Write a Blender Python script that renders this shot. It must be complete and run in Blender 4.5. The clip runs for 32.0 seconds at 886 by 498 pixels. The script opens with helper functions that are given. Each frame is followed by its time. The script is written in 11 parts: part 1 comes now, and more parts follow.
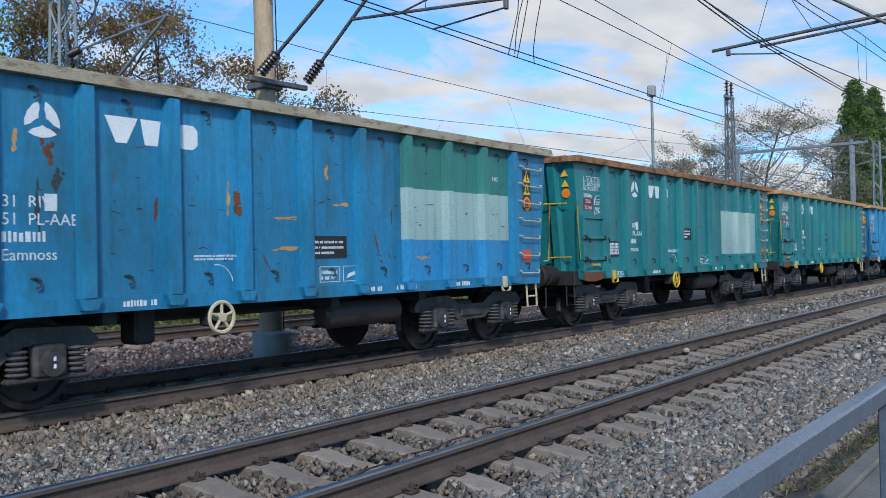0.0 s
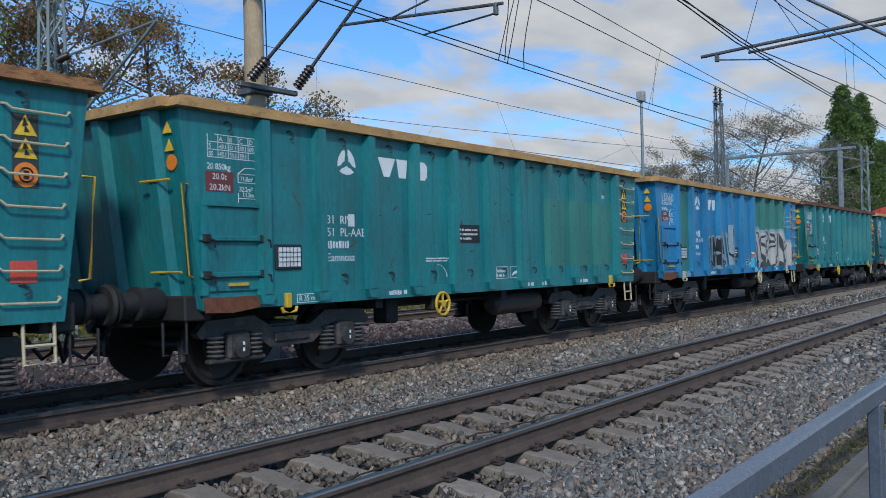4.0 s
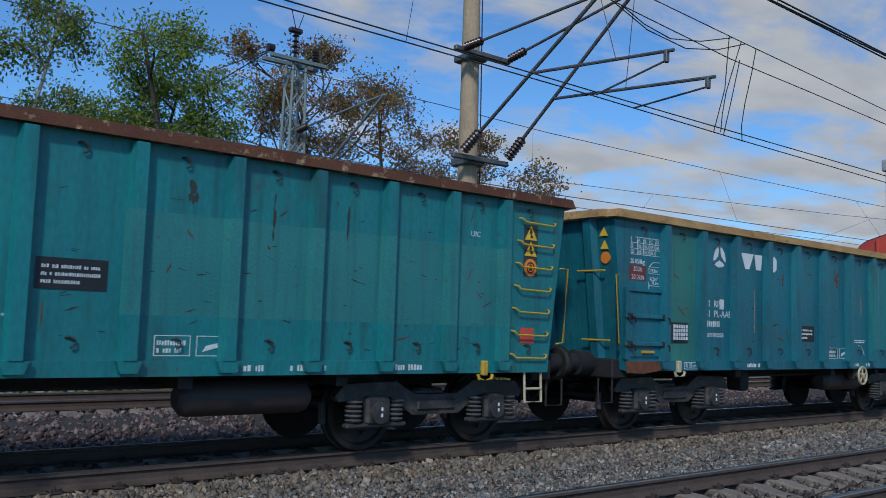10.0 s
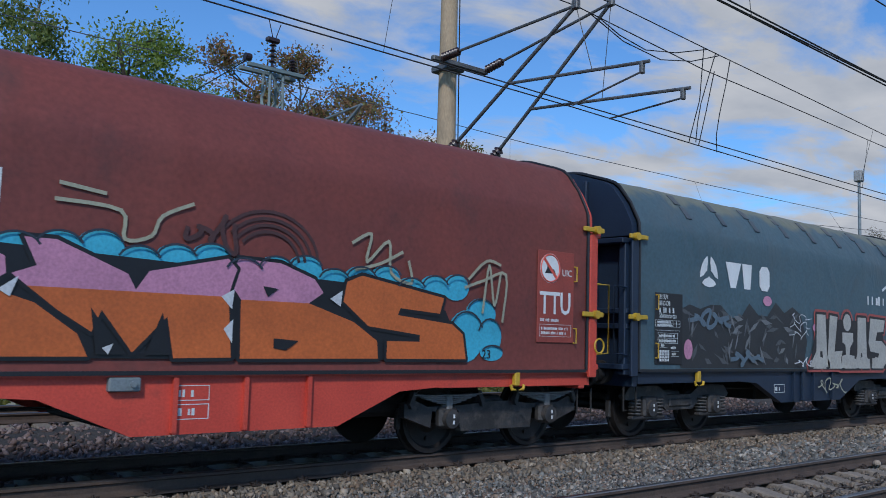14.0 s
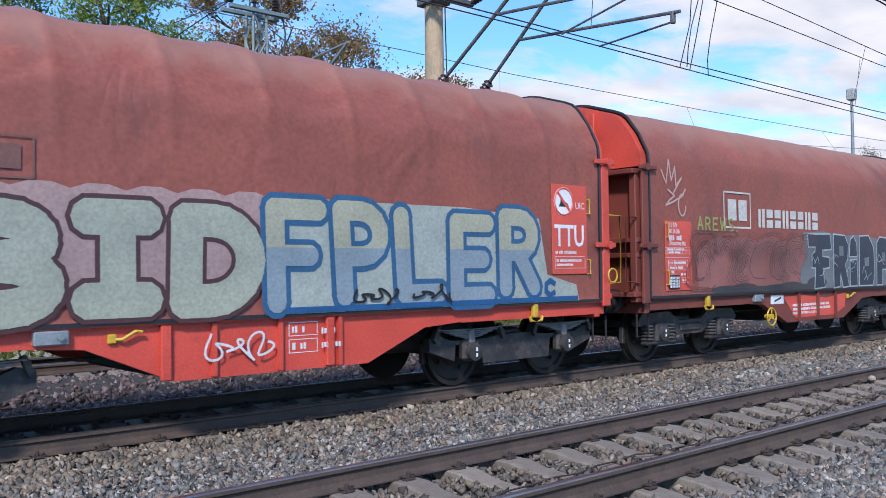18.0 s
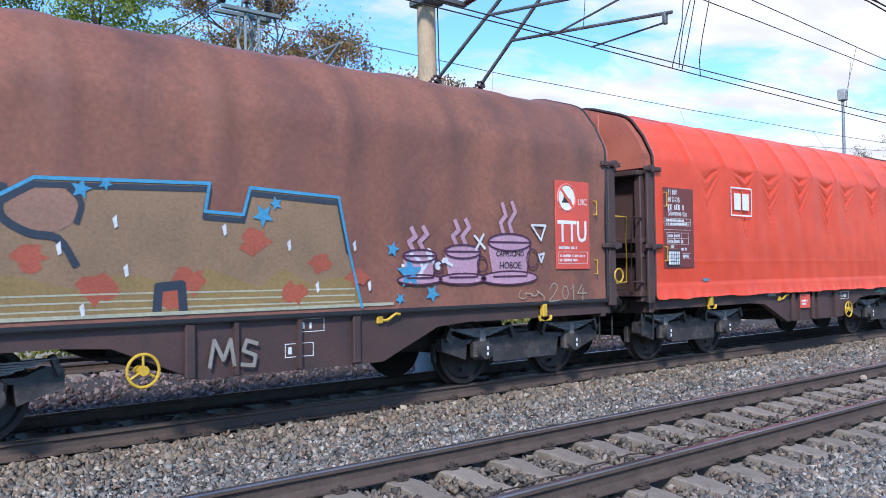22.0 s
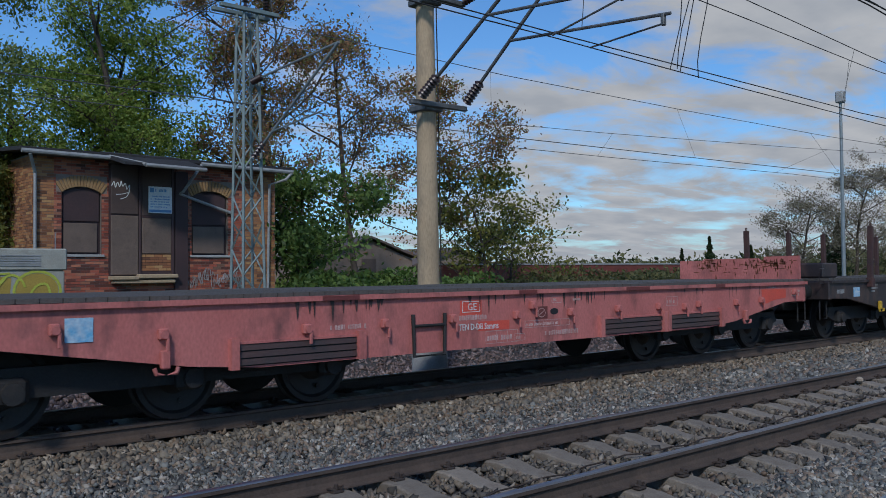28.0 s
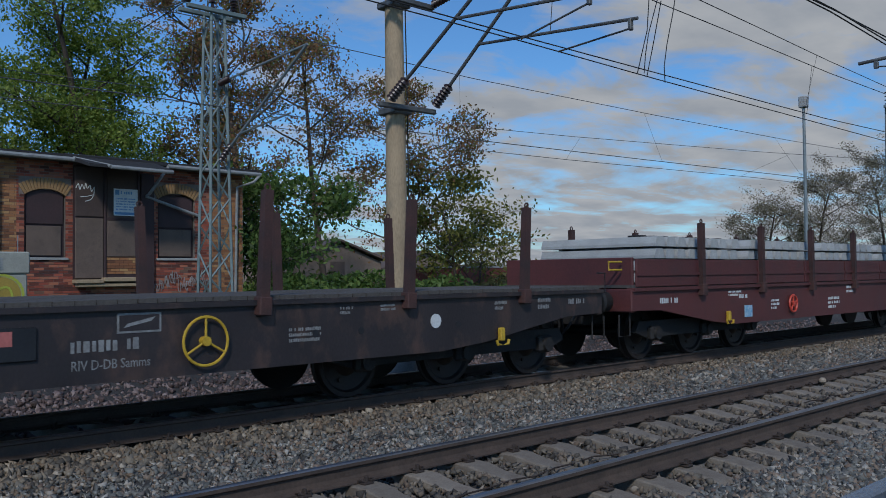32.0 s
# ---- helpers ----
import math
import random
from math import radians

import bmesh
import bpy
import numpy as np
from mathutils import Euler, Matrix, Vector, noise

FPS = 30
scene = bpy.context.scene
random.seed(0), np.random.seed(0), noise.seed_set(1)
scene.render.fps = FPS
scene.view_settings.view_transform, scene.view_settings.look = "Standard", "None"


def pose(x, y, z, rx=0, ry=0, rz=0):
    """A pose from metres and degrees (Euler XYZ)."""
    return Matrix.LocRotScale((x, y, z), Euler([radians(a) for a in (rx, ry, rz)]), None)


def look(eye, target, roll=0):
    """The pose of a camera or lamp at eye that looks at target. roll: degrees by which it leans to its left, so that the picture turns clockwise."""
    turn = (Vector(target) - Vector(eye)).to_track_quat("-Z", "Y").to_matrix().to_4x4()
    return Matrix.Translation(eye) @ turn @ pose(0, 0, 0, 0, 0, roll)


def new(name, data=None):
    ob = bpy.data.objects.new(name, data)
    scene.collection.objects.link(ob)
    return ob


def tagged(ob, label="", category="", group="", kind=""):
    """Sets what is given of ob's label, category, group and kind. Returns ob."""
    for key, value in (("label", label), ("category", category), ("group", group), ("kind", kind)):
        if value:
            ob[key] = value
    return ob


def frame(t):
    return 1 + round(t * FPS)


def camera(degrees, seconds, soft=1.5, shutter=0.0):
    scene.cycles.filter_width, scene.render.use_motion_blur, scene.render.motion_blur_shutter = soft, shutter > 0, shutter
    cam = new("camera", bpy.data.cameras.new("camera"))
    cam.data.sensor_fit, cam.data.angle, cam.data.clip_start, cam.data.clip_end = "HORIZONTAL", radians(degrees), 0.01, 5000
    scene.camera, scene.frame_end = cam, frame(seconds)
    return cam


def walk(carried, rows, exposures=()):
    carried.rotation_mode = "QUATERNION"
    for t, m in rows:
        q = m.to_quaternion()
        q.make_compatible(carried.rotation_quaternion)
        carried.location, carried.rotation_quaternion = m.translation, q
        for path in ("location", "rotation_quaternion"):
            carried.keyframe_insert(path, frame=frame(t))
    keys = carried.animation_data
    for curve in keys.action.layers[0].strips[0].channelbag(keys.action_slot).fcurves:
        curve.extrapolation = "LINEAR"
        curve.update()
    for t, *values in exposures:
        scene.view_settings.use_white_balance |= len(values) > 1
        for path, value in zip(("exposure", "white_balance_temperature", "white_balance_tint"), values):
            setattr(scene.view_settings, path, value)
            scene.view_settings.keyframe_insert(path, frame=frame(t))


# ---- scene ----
cam = camera(53.43, 32.0, soft=0.9, shutter=0.06)
PATH = [
    (0, pose(0.000, 0.000, 1.388, 90.61, 1.20, -53.15)),
    (0.5, pose(0.000, 0.000, 1.388, 90.68, 1.19, -53.68)),
    (1, pose(0.000, 0.000, 1.388, 90.90, 1.24, -53.79)),
    (1.5, pose(0.000, 0.000, 1.388, 90.93, 1.24, -53.82)),
    (2, pose(0.000, 0.000, 1.388, 90.91, 1.28, -53.85)),
    (2.5, pose(0.000, 0.000, 1.388, 90.90, 1.24, -53.83)),
    (3, pose(0.000, 0.000, 1.388, 90.95, 1.27, -53.75)),
    (3.5, pose(0.000, 0.000, 1.388, 90.92, 1.30, -53.79)),
    (5.5, pose(0.000, 0.000, 1.388, 91.28, 0.94, -53.28)),
    (6, pose(0.005, -0.016, 1.394, 87.34, -2.66, -53.35)),
    (6.5, pose(0.042, -0.132, 1.433, 87.15, -3.29, -52.05)),
    (7, pose(0.092, -0.290, 1.486, 89.91, -3.32, -48.22)),
    (7.5, pose(0.093, -0.292, 1.486, 93.21, -3.44, -46.76)),
    (8, pose(0.097, -0.306, 1.491, 94.05, -3.30, -45.99)),
    (8.5, pose(0.100, -0.314, 1.493, 94.48, -3.29, -44.97)),
    (9, pose(0.104, -0.327, 1.498, 94.82, -2.79, -42.10)),
    (9.5, pose(0.119, -0.374, 1.514, 94.92, -2.40, -39.63)),
    (10, pose(0.111, -0.350, 1.505, 94.91, -1.93, -39.54)),
    (10.5, pose(0.111, -0.350, 1.505, 94.90, -1.78, -39.63)),
    (11, pose(0.111, -0.350, 1.505, 94.90, -1.83, -39.63)),
    (11.5, pose(0.111, -0.350, 1.505, 95.02, -1.75, -40.15)),
    (12, pose(0.111, -0.350, 1.505, 95.52, -1.65, -40.67)),
    (12.5, pose(0.111, -0.350, 1.505, 95.99, -1.70, -40.92)),
    (13, pose(0.111, -0.350, 1.505, 96.30, -1.68, -40.94)),
    (13.5, pose(0.111, -0.350, 1.505, 96.46, -1.68, -40.98)),
    (15.5, pose(0.111, -0.350, 1.505, 90.60, -1.22, -41.08)),
    (16, pose(0.111, -0.350, 1.505, 90.51, -0.54, -41.13)),
    (16.5, pose(0.111, -0.350, 1.505, 91.07, 0.21, -41.11)),
    (17, pose(0.111, -0.350, 1.505, 91.43, 0.60, -41.09)),
    (17.5, pose(0.111, -0.350, 1.505, 91.50, 0.76, -41.05)),
    (18, pose(0.111, -0.350, 1.505, 91.48, 0.73, -41.17)),
    (18.5, pose(0.111, -0.350, 1.505, 91.49, 0.80, -41.59)),
    (19, pose(0.111, -0.350, 1.505, 91.47, 0.76, -41.71)),
    (19.5, pose(0.111, -0.350, 1.505, 91.48, 0.79, -41.70)),
    (20, pose(0.111, -0.350, 1.505, 91.47, 0.81, -41.69)),
    (20.5, pose(0.111, -0.350, 1.505, 91.49, 0.78, -41.69)),
    (21, pose(0.111, -0.350, 1.505, 91.50, 0.82, -41.68)),
    (21.5, pose(0.111, -0.350, 1.505, 91.52, 0.85, -41.66)),
    (22, pose(0.111, -0.350, 1.505, 91.51, 0.83, -41.63)),
    (22.5, pose(0.111, -0.350, 1.505, 91.29, 0.79, -40.53)),
    (23, pose(0.111, -0.350, 1.505, 91.03, 0.75, -38.55)),
    (23.5, pose(0.111, -0.350, 1.505, 91.05, 0.71, -38.15)),
    (24, pose(0.111, -0.350, 1.505, 91.05, 0.78, -38.06)),
    (24.5, pose(0.111, -0.350, 1.505, 91.07, 0.68, -38.89)),
    (25, pose(0.111, -0.350, 1.505, 91.07, 0.70, -39.77)),
    (25.5, pose(0.111, -0.350, 1.505, 91.10, 0.49, -40.72)),
    (26, pose(0.111, -0.350, 1.505, 91.10, 0.58, -41.40)),
    (26.5, pose(0.111, -0.350, 1.505, 91.15, 0.46, -41.71)),
    (28.5, pose(0.111, -0.350, 1.505, 91.56, 0.55, -41.85)),
    (29, pose(0.111, -0.350, 1.505, 91.57, 0.54, -42.01)),
    (29.5, pose(0.111, -0.350, 1.505, 91.58, 0.55, -42.50)),
    (30, pose(0.111, -0.350, 1.505, 91.65, 0.56, -42.93)),
    (30.5, pose(0.111, -0.350, 1.505, 91.71, 0.55, -43.06)),
    (31, pose(0.111, -0.350, 1.505, 91.71, 0.55, -43.07)),
    (31.5, pose(0.111, -0.350, 1.505, 91.71, 0.56, -43.24)),
    (32, pose(0.111, -0.350, 1.505, 91.66, 0.60, -43.82)),
]
EXPOSURES = [(0, 0.2, 6340, 10), (1, -0.1, 6290, 10), (2, -0.3, 6240, 10), (3, -0.15, 6340, 10), (3.5, -0.15, 6340, 10), (5.5, 0, 6290, 10), (6, -0.1, 6290, 10), (6.5, 0.2, 6460, 10), (7, 0.6, 6560, 10), (7.5, 0.5, 6460, 10), (8, -0.25, 6270, 10), (9, -0.45, 6170, 10), (13.5, -0.5, 6020, 11), (15.5, 0.58, 6340, 17), (16.9, 0.68, 6340, 17), (18, 0.5, 6290, 17), (19, 0.52, 6190, 17), (21, 0.66, 6240, 17), (23.4, 0.76, 6140, 17), (24, 0.55, 6240, 17), (26.5, 0.45, 6290, 17), (28.5, -0.75, 6160, 10), (32, -0.75, 6160, 10)]
walk(cam, PATH, EXPOSURES)

# how far the train has rolled, metres by seconds
ROLLED = [(0, -0.000), (0.5, 2.513), (1, 5.149), (1.5, 7.922), (2, 10.539), (2.5, 13.227), (3, 15.917), (3.5, 18.611), (4, 21.313), (4.5, 24.025), (5, 26.752), (5.5, 29.497), (6, 32.264), (6.5, 35.249), (7, 38.136), (7.5, 40.943), (8, 43.842), (8.5, 46.716), (9, 49.600), (9.5, 52.684), (10, 55.621), (10.5, 58.539), (11, 61.442), (11.5, 64.333), (12, 67.240), (12.5, 70.196), (13, 73.232), (13.5, 76.271), (14, 79.272), (14.5, 82.242), (15, 85.189), (15.5, 88.121), (16, 91.044), (16.5, 93.942), (17, 96.813), (17.5, 99.759), (18, 102.736), (18.5, 105.662), (19, 108.611), (19.5, 111.593), (20, 114.528), (20.5, 117.480), (21, 120.493), (21.5, 123.406), (22, 126.266), (22.5, 129.176), (23, 132.084), (23.5, 134.935), (24, 137.747), (24.5, 140.583), (25, 143.406), (25.5, 146.198), (26, 149.061), (26.5, 151.919), (27, 154.752), (27.5, 157.566), (28, 160.367), (28.5, 163.164), (29, 165.960), (29.5, 168.760), (30, 171.457), (30.5, 174.289), (31, 177.003), (31.5, 179.702), (32, 182.442)]

# ---------------------------------------------------------------- world and sun
SUN_EL, SUN_AZ = 38.0, 222.0


def make_world():
    w = bpy.data.worlds.new("sky")
    scene.world = w
    w.use_nodes = True
    nt = w.node_tree
    N, L = nt.nodes, nt.links
    N.clear()
    out = N.new("ShaderNodeOutputWorld")
    bg = N.new("ShaderNodeBackground")
    bg.inputs["Strength"].default_value = 0.111
    sky = N.new("ShaderNodeTexSky")
    sky.sky_type = "NISHITA"
    sky.sun_disc = False
    sky.sun_elevation, sky.sun_rotation = radians(SUN_EL), radians(SUN_AZ)
    sky.air_density, sky.dust_density, sky.ozone_density = 1.0, 0.4, 2.5
    co = N.new("ShaderNodeTexCoord")
    sep = N.new("ShaderNodeSeparateXYZ")
    L.new(co.outputs["Generated"], sep.inputs[0])
    # clouds lie on a flat layer overhead: divide by the height
    hgt = N.new("ShaderNodeMath")
    hgt.operation = "ADD"
    hgt.inputs[1].default_value = 0.13
    L.new(sep.outputs["Z"], hgt.inputs[0])
    ab = N.new("ShaderNodeMath")
    ab.operation = "MAXIMUM"
    ab.inputs[1].default_value = 0.05
    L.new(hgt.outputs[0], ab.inputs[0])
    dv = N.new("ShaderNodeVectorMath")
    dv.operation = "DIVIDE"
    cmb = N.new("ShaderNodeCombineXYZ")
    for i in range(3):
        L.new(ab.outputs[0], cmb.inputs[i])
    L.new(co.outputs["Generated"], dv.inputs[0])
    L.new(cmb.outputs[0], dv.inputs[1])
    mp = N.new("ShaderNodeMapping")
    mp.inputs["Location"].default_value = (3.1, 1.7, 0)
    mp.inputs["Scale"].default_value = (1.0, 1.25, 0.0)
    L.new(dv.outputs[0], mp.inputs["Vector"])
    big = N.new("ShaderNodeTexNoise")
    big.inputs["Scale"].default_value = 1.75
    big.inputs["Detail"].default_value = 10
    big.inputs["Roughness"].default_value = 0.6
    big.inputs["Distortion"].default_value = 0.3
    L.new(mp.outputs[0], big.inputs["Vector"])
    ramp = N.new("ShaderNodeValToRGB")
    ramp.color_ramp.elements[0].position, ramp.color_ramp.elements[1].position = 0.43, 0.60
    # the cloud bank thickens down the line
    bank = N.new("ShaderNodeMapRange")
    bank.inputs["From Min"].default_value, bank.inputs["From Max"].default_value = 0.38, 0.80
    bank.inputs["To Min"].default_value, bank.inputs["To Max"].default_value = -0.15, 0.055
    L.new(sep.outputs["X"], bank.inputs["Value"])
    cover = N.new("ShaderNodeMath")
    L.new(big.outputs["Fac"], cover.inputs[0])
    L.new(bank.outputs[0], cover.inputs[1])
    # pale haze towards the horizon
    haze = N.new("ShaderNodeMapRange")
    haze.inputs["From Min"].default_value, haze.inputs["From Max"].default_value = 0.0, 0.17
    haze.inputs["To Min"].default_value, haze.inputs["To Max"].default_value = 0.07, 0.0
    L.new(sep.outputs["Z"], haze.inputs["Value"])
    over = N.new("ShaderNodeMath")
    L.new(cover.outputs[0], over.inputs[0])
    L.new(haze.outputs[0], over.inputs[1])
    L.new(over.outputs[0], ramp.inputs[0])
    shade = N.new("ShaderNodeTexNoise")
    shade.inputs["Scale"].default_value = 3.6
    shade.inputs["Detail"].default_value = 6
    L.new(mp.outputs[0], shade.inputs["Vector"])
    sr = N.new("ShaderNodeValToRGB")
    sr.color_ramp.elements[0].position, sr.color_ramp.elements[1].position = 0.35, 0.68
    sr.color_ramp.elements[0].color, sr.color_ramp.elements[1].color = (4.6, 4.9, 5.3, 1), (6.15, 6.25, 6.35, 1)
    L.new(shade.outputs["Fac"], sr.inputs[0])
    blue = N.new("ShaderNodeMix")
    blue.data_type, blue.blend_type = "RGBA", "MULTIPLY"
    blue.inputs["Factor"].default_value = 1.0
    blue.inputs["B"].default_value = (0.8, 1.24, 1.62, 1)
    L.new(sky.outputs[0], blue.inputs["A"])
    mix = N.new("ShaderNodeMix")
    mix.data_type = "RGBA"
    L.new(ramp.outputs["Color"], mix.inputs["Factor"])
    L.new(blue.outputs["Result"], mix.inputs["A"])
    L.new(sr.outputs["Color"], mix.inputs["B"])
    L.new(mix.outputs["Result"], bg.inputs["Color"])
    L.new(bg.outputs[0], out.inputs["Surface"])


make_world()
sun_data = bpy.data.lights.new("sun", "SUN")
sun_data.energy, sun_data.angle, sun_data.color = 3.05, radians(6), (1.0, 0.95, 0.88)
sun = new("sun", sun_data)
sun.matrix_world = look((0, 0, 60), (60 * math.cos(radians(SUN_EL)) / math.sin(radians(SUN_EL)) * 0.74, 60 * math.cos(radians(SUN_EL)) / math.sin(radians(SUN_EL)) * 0.67, 0))

# ---------------------------------------------------------------- materials


def surf(name, c1, c2=None, rough=0.6, metal=0.0, scale=3.0, fine=40.0, bump=0.15, dirt=None, dirt_at=(0.55, 0.7), stretch=(1, 1, 1), rand=0.0, bump_scale=None):
    """A surface in two tones with coarse and fine variation, an optional layer of dirt or rust, and fine relief."""
    m = bpy.data.materials.new(name)
    m.use_nodes = True
    nt = m.node_tree
    N, L = nt.nodes, nt.links
    p = N["Principled BSDF"]
    c2 = c2 or tuple(c * 0.78 for c in c1)
    co = N.new("ShaderNodeTexCoord")
    mp = N.new("ShaderNodeMapping")
    mp.inputs["Scale"].default_value = stretch
    L.new(co.outputs["Object"], mp.inputs["Vector"])
    n1 = N.new("ShaderNodeTexNoise")
    n1.inputs["Scale"].default_value, n1.inputs["Detail"].default_value = scale, 5
    n2 = N.new("ShaderNodeTexNoise")
    n2.inputs["Scale"].default_value, n2.inputs["Detail"].default_value = fine, 3
    for n in (n1, n2):
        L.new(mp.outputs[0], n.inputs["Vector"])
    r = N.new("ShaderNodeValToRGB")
    r.color_ramp.elements[0].position, r.color_ramp.elements[1].position = 0.3, 0.7
    r.color_ramp.elements[0].color, r.color_ramp.elements[1].color = (*c2, 1), (*c1, 1)
    L.new(n1.outputs["Fac"], r.inputs[0])
    f = N.new("ShaderNodeMix")
    f.data_type, f.blend_type = "RGBA", "OVERLAY"
    f.inputs["Factor"].default_value = 0.35
    L.new(r.outputs["Color"], f.inputs["A"])
    g = N.new("ShaderNodeCombineColor")
    for i in range(3):
        L.new(n2.outputs["Fac"], g.inputs[i])
    L.new(g.outputs[0], f.inputs["B"])
    col = f.outputs["Result"]
    if dirt:
        n3 = N.new("ShaderNodeTexNoise")
        n3.inputs["Scale"].default_value, n3.inputs["Detail"].default_value, n3.inputs["Roughness"].default_value = scale * 1.7, 8, 0.65
        L.new(mp.outputs[0], n3.inputs["Vector"])
        dr = N.new("ShaderNodeValToRGB")
        dr.color_ramp.elements[0].position, dr.color_ramp.elements[1].position = dirt_at
        L.new(n3.outputs["Fac"], dr.inputs[0])
        d = N.new("ShaderNodeMix")
        d.data_type = "RGBA"
        L.new(dr.outputs["Color"], d.inputs["Factor"])
        L.new(col, d.inputs["A"])
        d.inputs["B"].default_value = (*dirt, 1)
        col = d.outputs["Result"]
    if rand:
        oi = N.new("ShaderNodeObjectInfo")
        hs = N.new("ShaderNodeHueSaturation")
        mr = N.new("ShaderNodeMapRange")
        mr.inputs["To Min"].default_value, mr.inputs["To Max"].default_value = 1 - rand, 1 + rand
        L.new(oi.outputs["Random"], mr.inputs["Value"])
        L.new(mr.outputs[0], hs.inputs["Value"])
        L.new(col, hs.inputs["Color"])
        col = hs.outputs[0]
    L.new(col, p.inputs["Base Color"])
    p.inputs["Metallic"].default_value = metal
    rr = N.new("ShaderNodeMapRange")
    rr.inputs["To Min"].default_value, rr.inputs["To Max"].default_value = max(0.05, rough - 0.12), min(1, rough + 0.12)
    L.new(n1.outputs["Fac"], rr.inputs["Value"])
    L.new(rr.outputs[0], p.inputs["Roughness"])
    if bump:
        b = N.new("ShaderNodeBump")
        b.inputs["Strength"].default_value, b.inputs["Distance"].default_value = bump, 0.02
        L.new(n2.outputs["Fac"], b.inputs["Height"])
        L.new(b.outputs[0], p.inputs["Normal"])
    return m


def island(name, stops, rough=0.85):
    """Stones, leaves or bricks joined in one mesh: each island takes its own tone."""
    m = bpy.data.materials.new(name)
    m.use_nodes = True
    N, L = m.node_tree.nodes, m.node_tree.links
    p = N["Principled BSDF"]
    g = N.new("ShaderNodeNewGeometry")
    r = N.new("ShaderNodeValToRGB")
    r.color_ramp.interpolation = "LINEAR"
    els = r.color_ramp.elements
    while len(els) < len(stops):
        els.new(0.5)
    for e, (at, c) in zip(els, stops):
        e.position, e.color = at, (*c, 1)
    L.new(g.outputs["Random Per Island"], r.inputs[0])
    co = N.new("ShaderNodeTexCoord")
    n = N.new("ShaderNodeTexNoise")
    n.inputs["Scale"].default_value = 60
    L.new(co.outputs["Object"], n.inputs["Vector"])
    mx = N.new("ShaderNodeMix")
    mx.data_type, mx.blend_type = "RGBA", "OVERLAY"
    mx.inputs["Factor"].default_value = 0.35
    gg = N.new("ShaderNodeCombineColor")
    for i in range(3):
        L.new(n.outputs["Fac"], gg.inputs[i])
    L.new(r.outputs[0], mx.inputs["A"])
    L.new(gg.outputs[0], mx.inputs["B"])
    L.new(mx.outputs["Result"], p.inputs["Base Color"])
    p.inputs["Roughness"].default_value = rough
    return m


def tarp(name, c1, c2, rough, wrinkle=0.3, dust=None, dust_at=(3.95, 4.3), bands=None, **kw):
    """Tarpaulin: the plain surface with draped creases. dust: the tone of dry dust lying on the roof; the hoops' shade
    can be painted in as dark stripes.
    """
    m = surf(name, c1, c2, rough, **kw)
    N, L = m.node_tree.nodes, m.node_tree.links
    p = N["Principled BSDF"]
    co = N.new("ShaderNodeTexCoord")
    sep = N.new("ShaderNodeSeparateXYZ")
    L.new(co.outputs["Object"], sep.inputs[0])
    mottle = N.new("ShaderNodeTexNoise")
    mottle.inputs["Scale"].default_value, mottle.inputs["Detail"].default_value = 1.6, 7
    L.new(co.outputs["Object"], mottle.inputs["Vector"])

    def laid(value, lo, hi, top, tone):
        r = N.new("ShaderNodeMapRange")
        r.inputs["From Min"].default_value, r.inputs["From Max"].default_value, r.inputs["To Max"].default_value = lo, hi, top
        L.new(value, r.inputs["Value"])
        x = N.new("ShaderNodeMix")
        x.data_type = "RGBA"
        L.new(r.outputs[0], x.inputs["Factor"])
        L.new(p.inputs["Base Color"].links[0].from_socket, x.inputs["A"])
        x.inputs["B"].default_value = (*tone, 1)
        L.new(x.outputs["Result"], p.inputs["Base Color"])

    def added(a, b, k):
        q = N.new("ShaderNodeMath")
        q.operation, q.inputs[1].default_value = "MULTIPLY", k
        L.new(b, q.inputs[0])
        u = N.new("ShaderNodeMath")
        L.new(a, u.inputs[0])
        L.new(q.outputs[0], u.inputs[1])
        return u.outputs[0]

    if dust:
        laid(added(sep.outputs["Z"], mottle.outputs["Fac"], 0.9), dust_at[0], dust_at[1], 0.6, dust)
    # stripes along the cover put the hoops' shadows into the colour
    if bands:
        tone, period, top = bands
        wv = N.new("ShaderNodeMath")
        wv.operation, wv.inputs[1].default_value = "MULTIPLY", 6.283 / period
        L.new(added(sep.outputs["X"], mottle.outputs["Fac"], 0.5), wv.inputs[0])
        sn = N.new("ShaderNodeMath")
        sn.operation = "SINE"
        L.new(wv.outputs[0], sn.inputs[0])
        laid(added(sn.outputs[0], mottle.outputs["Fac"], 2.2), 0.7, 2.3, top, tone)
    mp = N.new("ShaderNodeMapping")
    mp.inputs["Scale"].default_value = (1.0, 0.6, 0.75)
    mp.inputs["Rotation"].default_value = (0, 0.5, 0)
    L.new(co.outputs["Object"], mp.inputs["Vector"])
    n = N.new("ShaderNodeTexNoise")
    n.inputs["Scale"].default_value, n.inputs["Detail"].default_value, n.inputs["Distortion"].default_value = 1.1, 3, 0.7
    L.new(mp.outputs[0], n.inputs["Vector"])
    a = N.new("ShaderNodeMath")
    a.operation = "SUBTRACT"
    a.inputs[1].default_value = 0.5
    L.new(n.outputs["Fac"], a.inputs[0])
    b = N.new("ShaderNodeMath")
    b.operation = "ABSOLUTE"
    L.new(a.outputs[0], b.inputs[0])
    bu = N.new("ShaderNodeBump")
    bu.inputs["Strength"].default_value, bu.inputs["Distance"].default_value = wrinkle, 0.22
    L.new(b.outputs[0], bu.inputs["Height"])
    if p.inputs["Normal"].links:
        L.new(p.inputs["Normal"].links[0].from_socket, bu.inputs["Normal"])
    L.new(bu.outputs[0], p.inputs["Normal"])
    return m


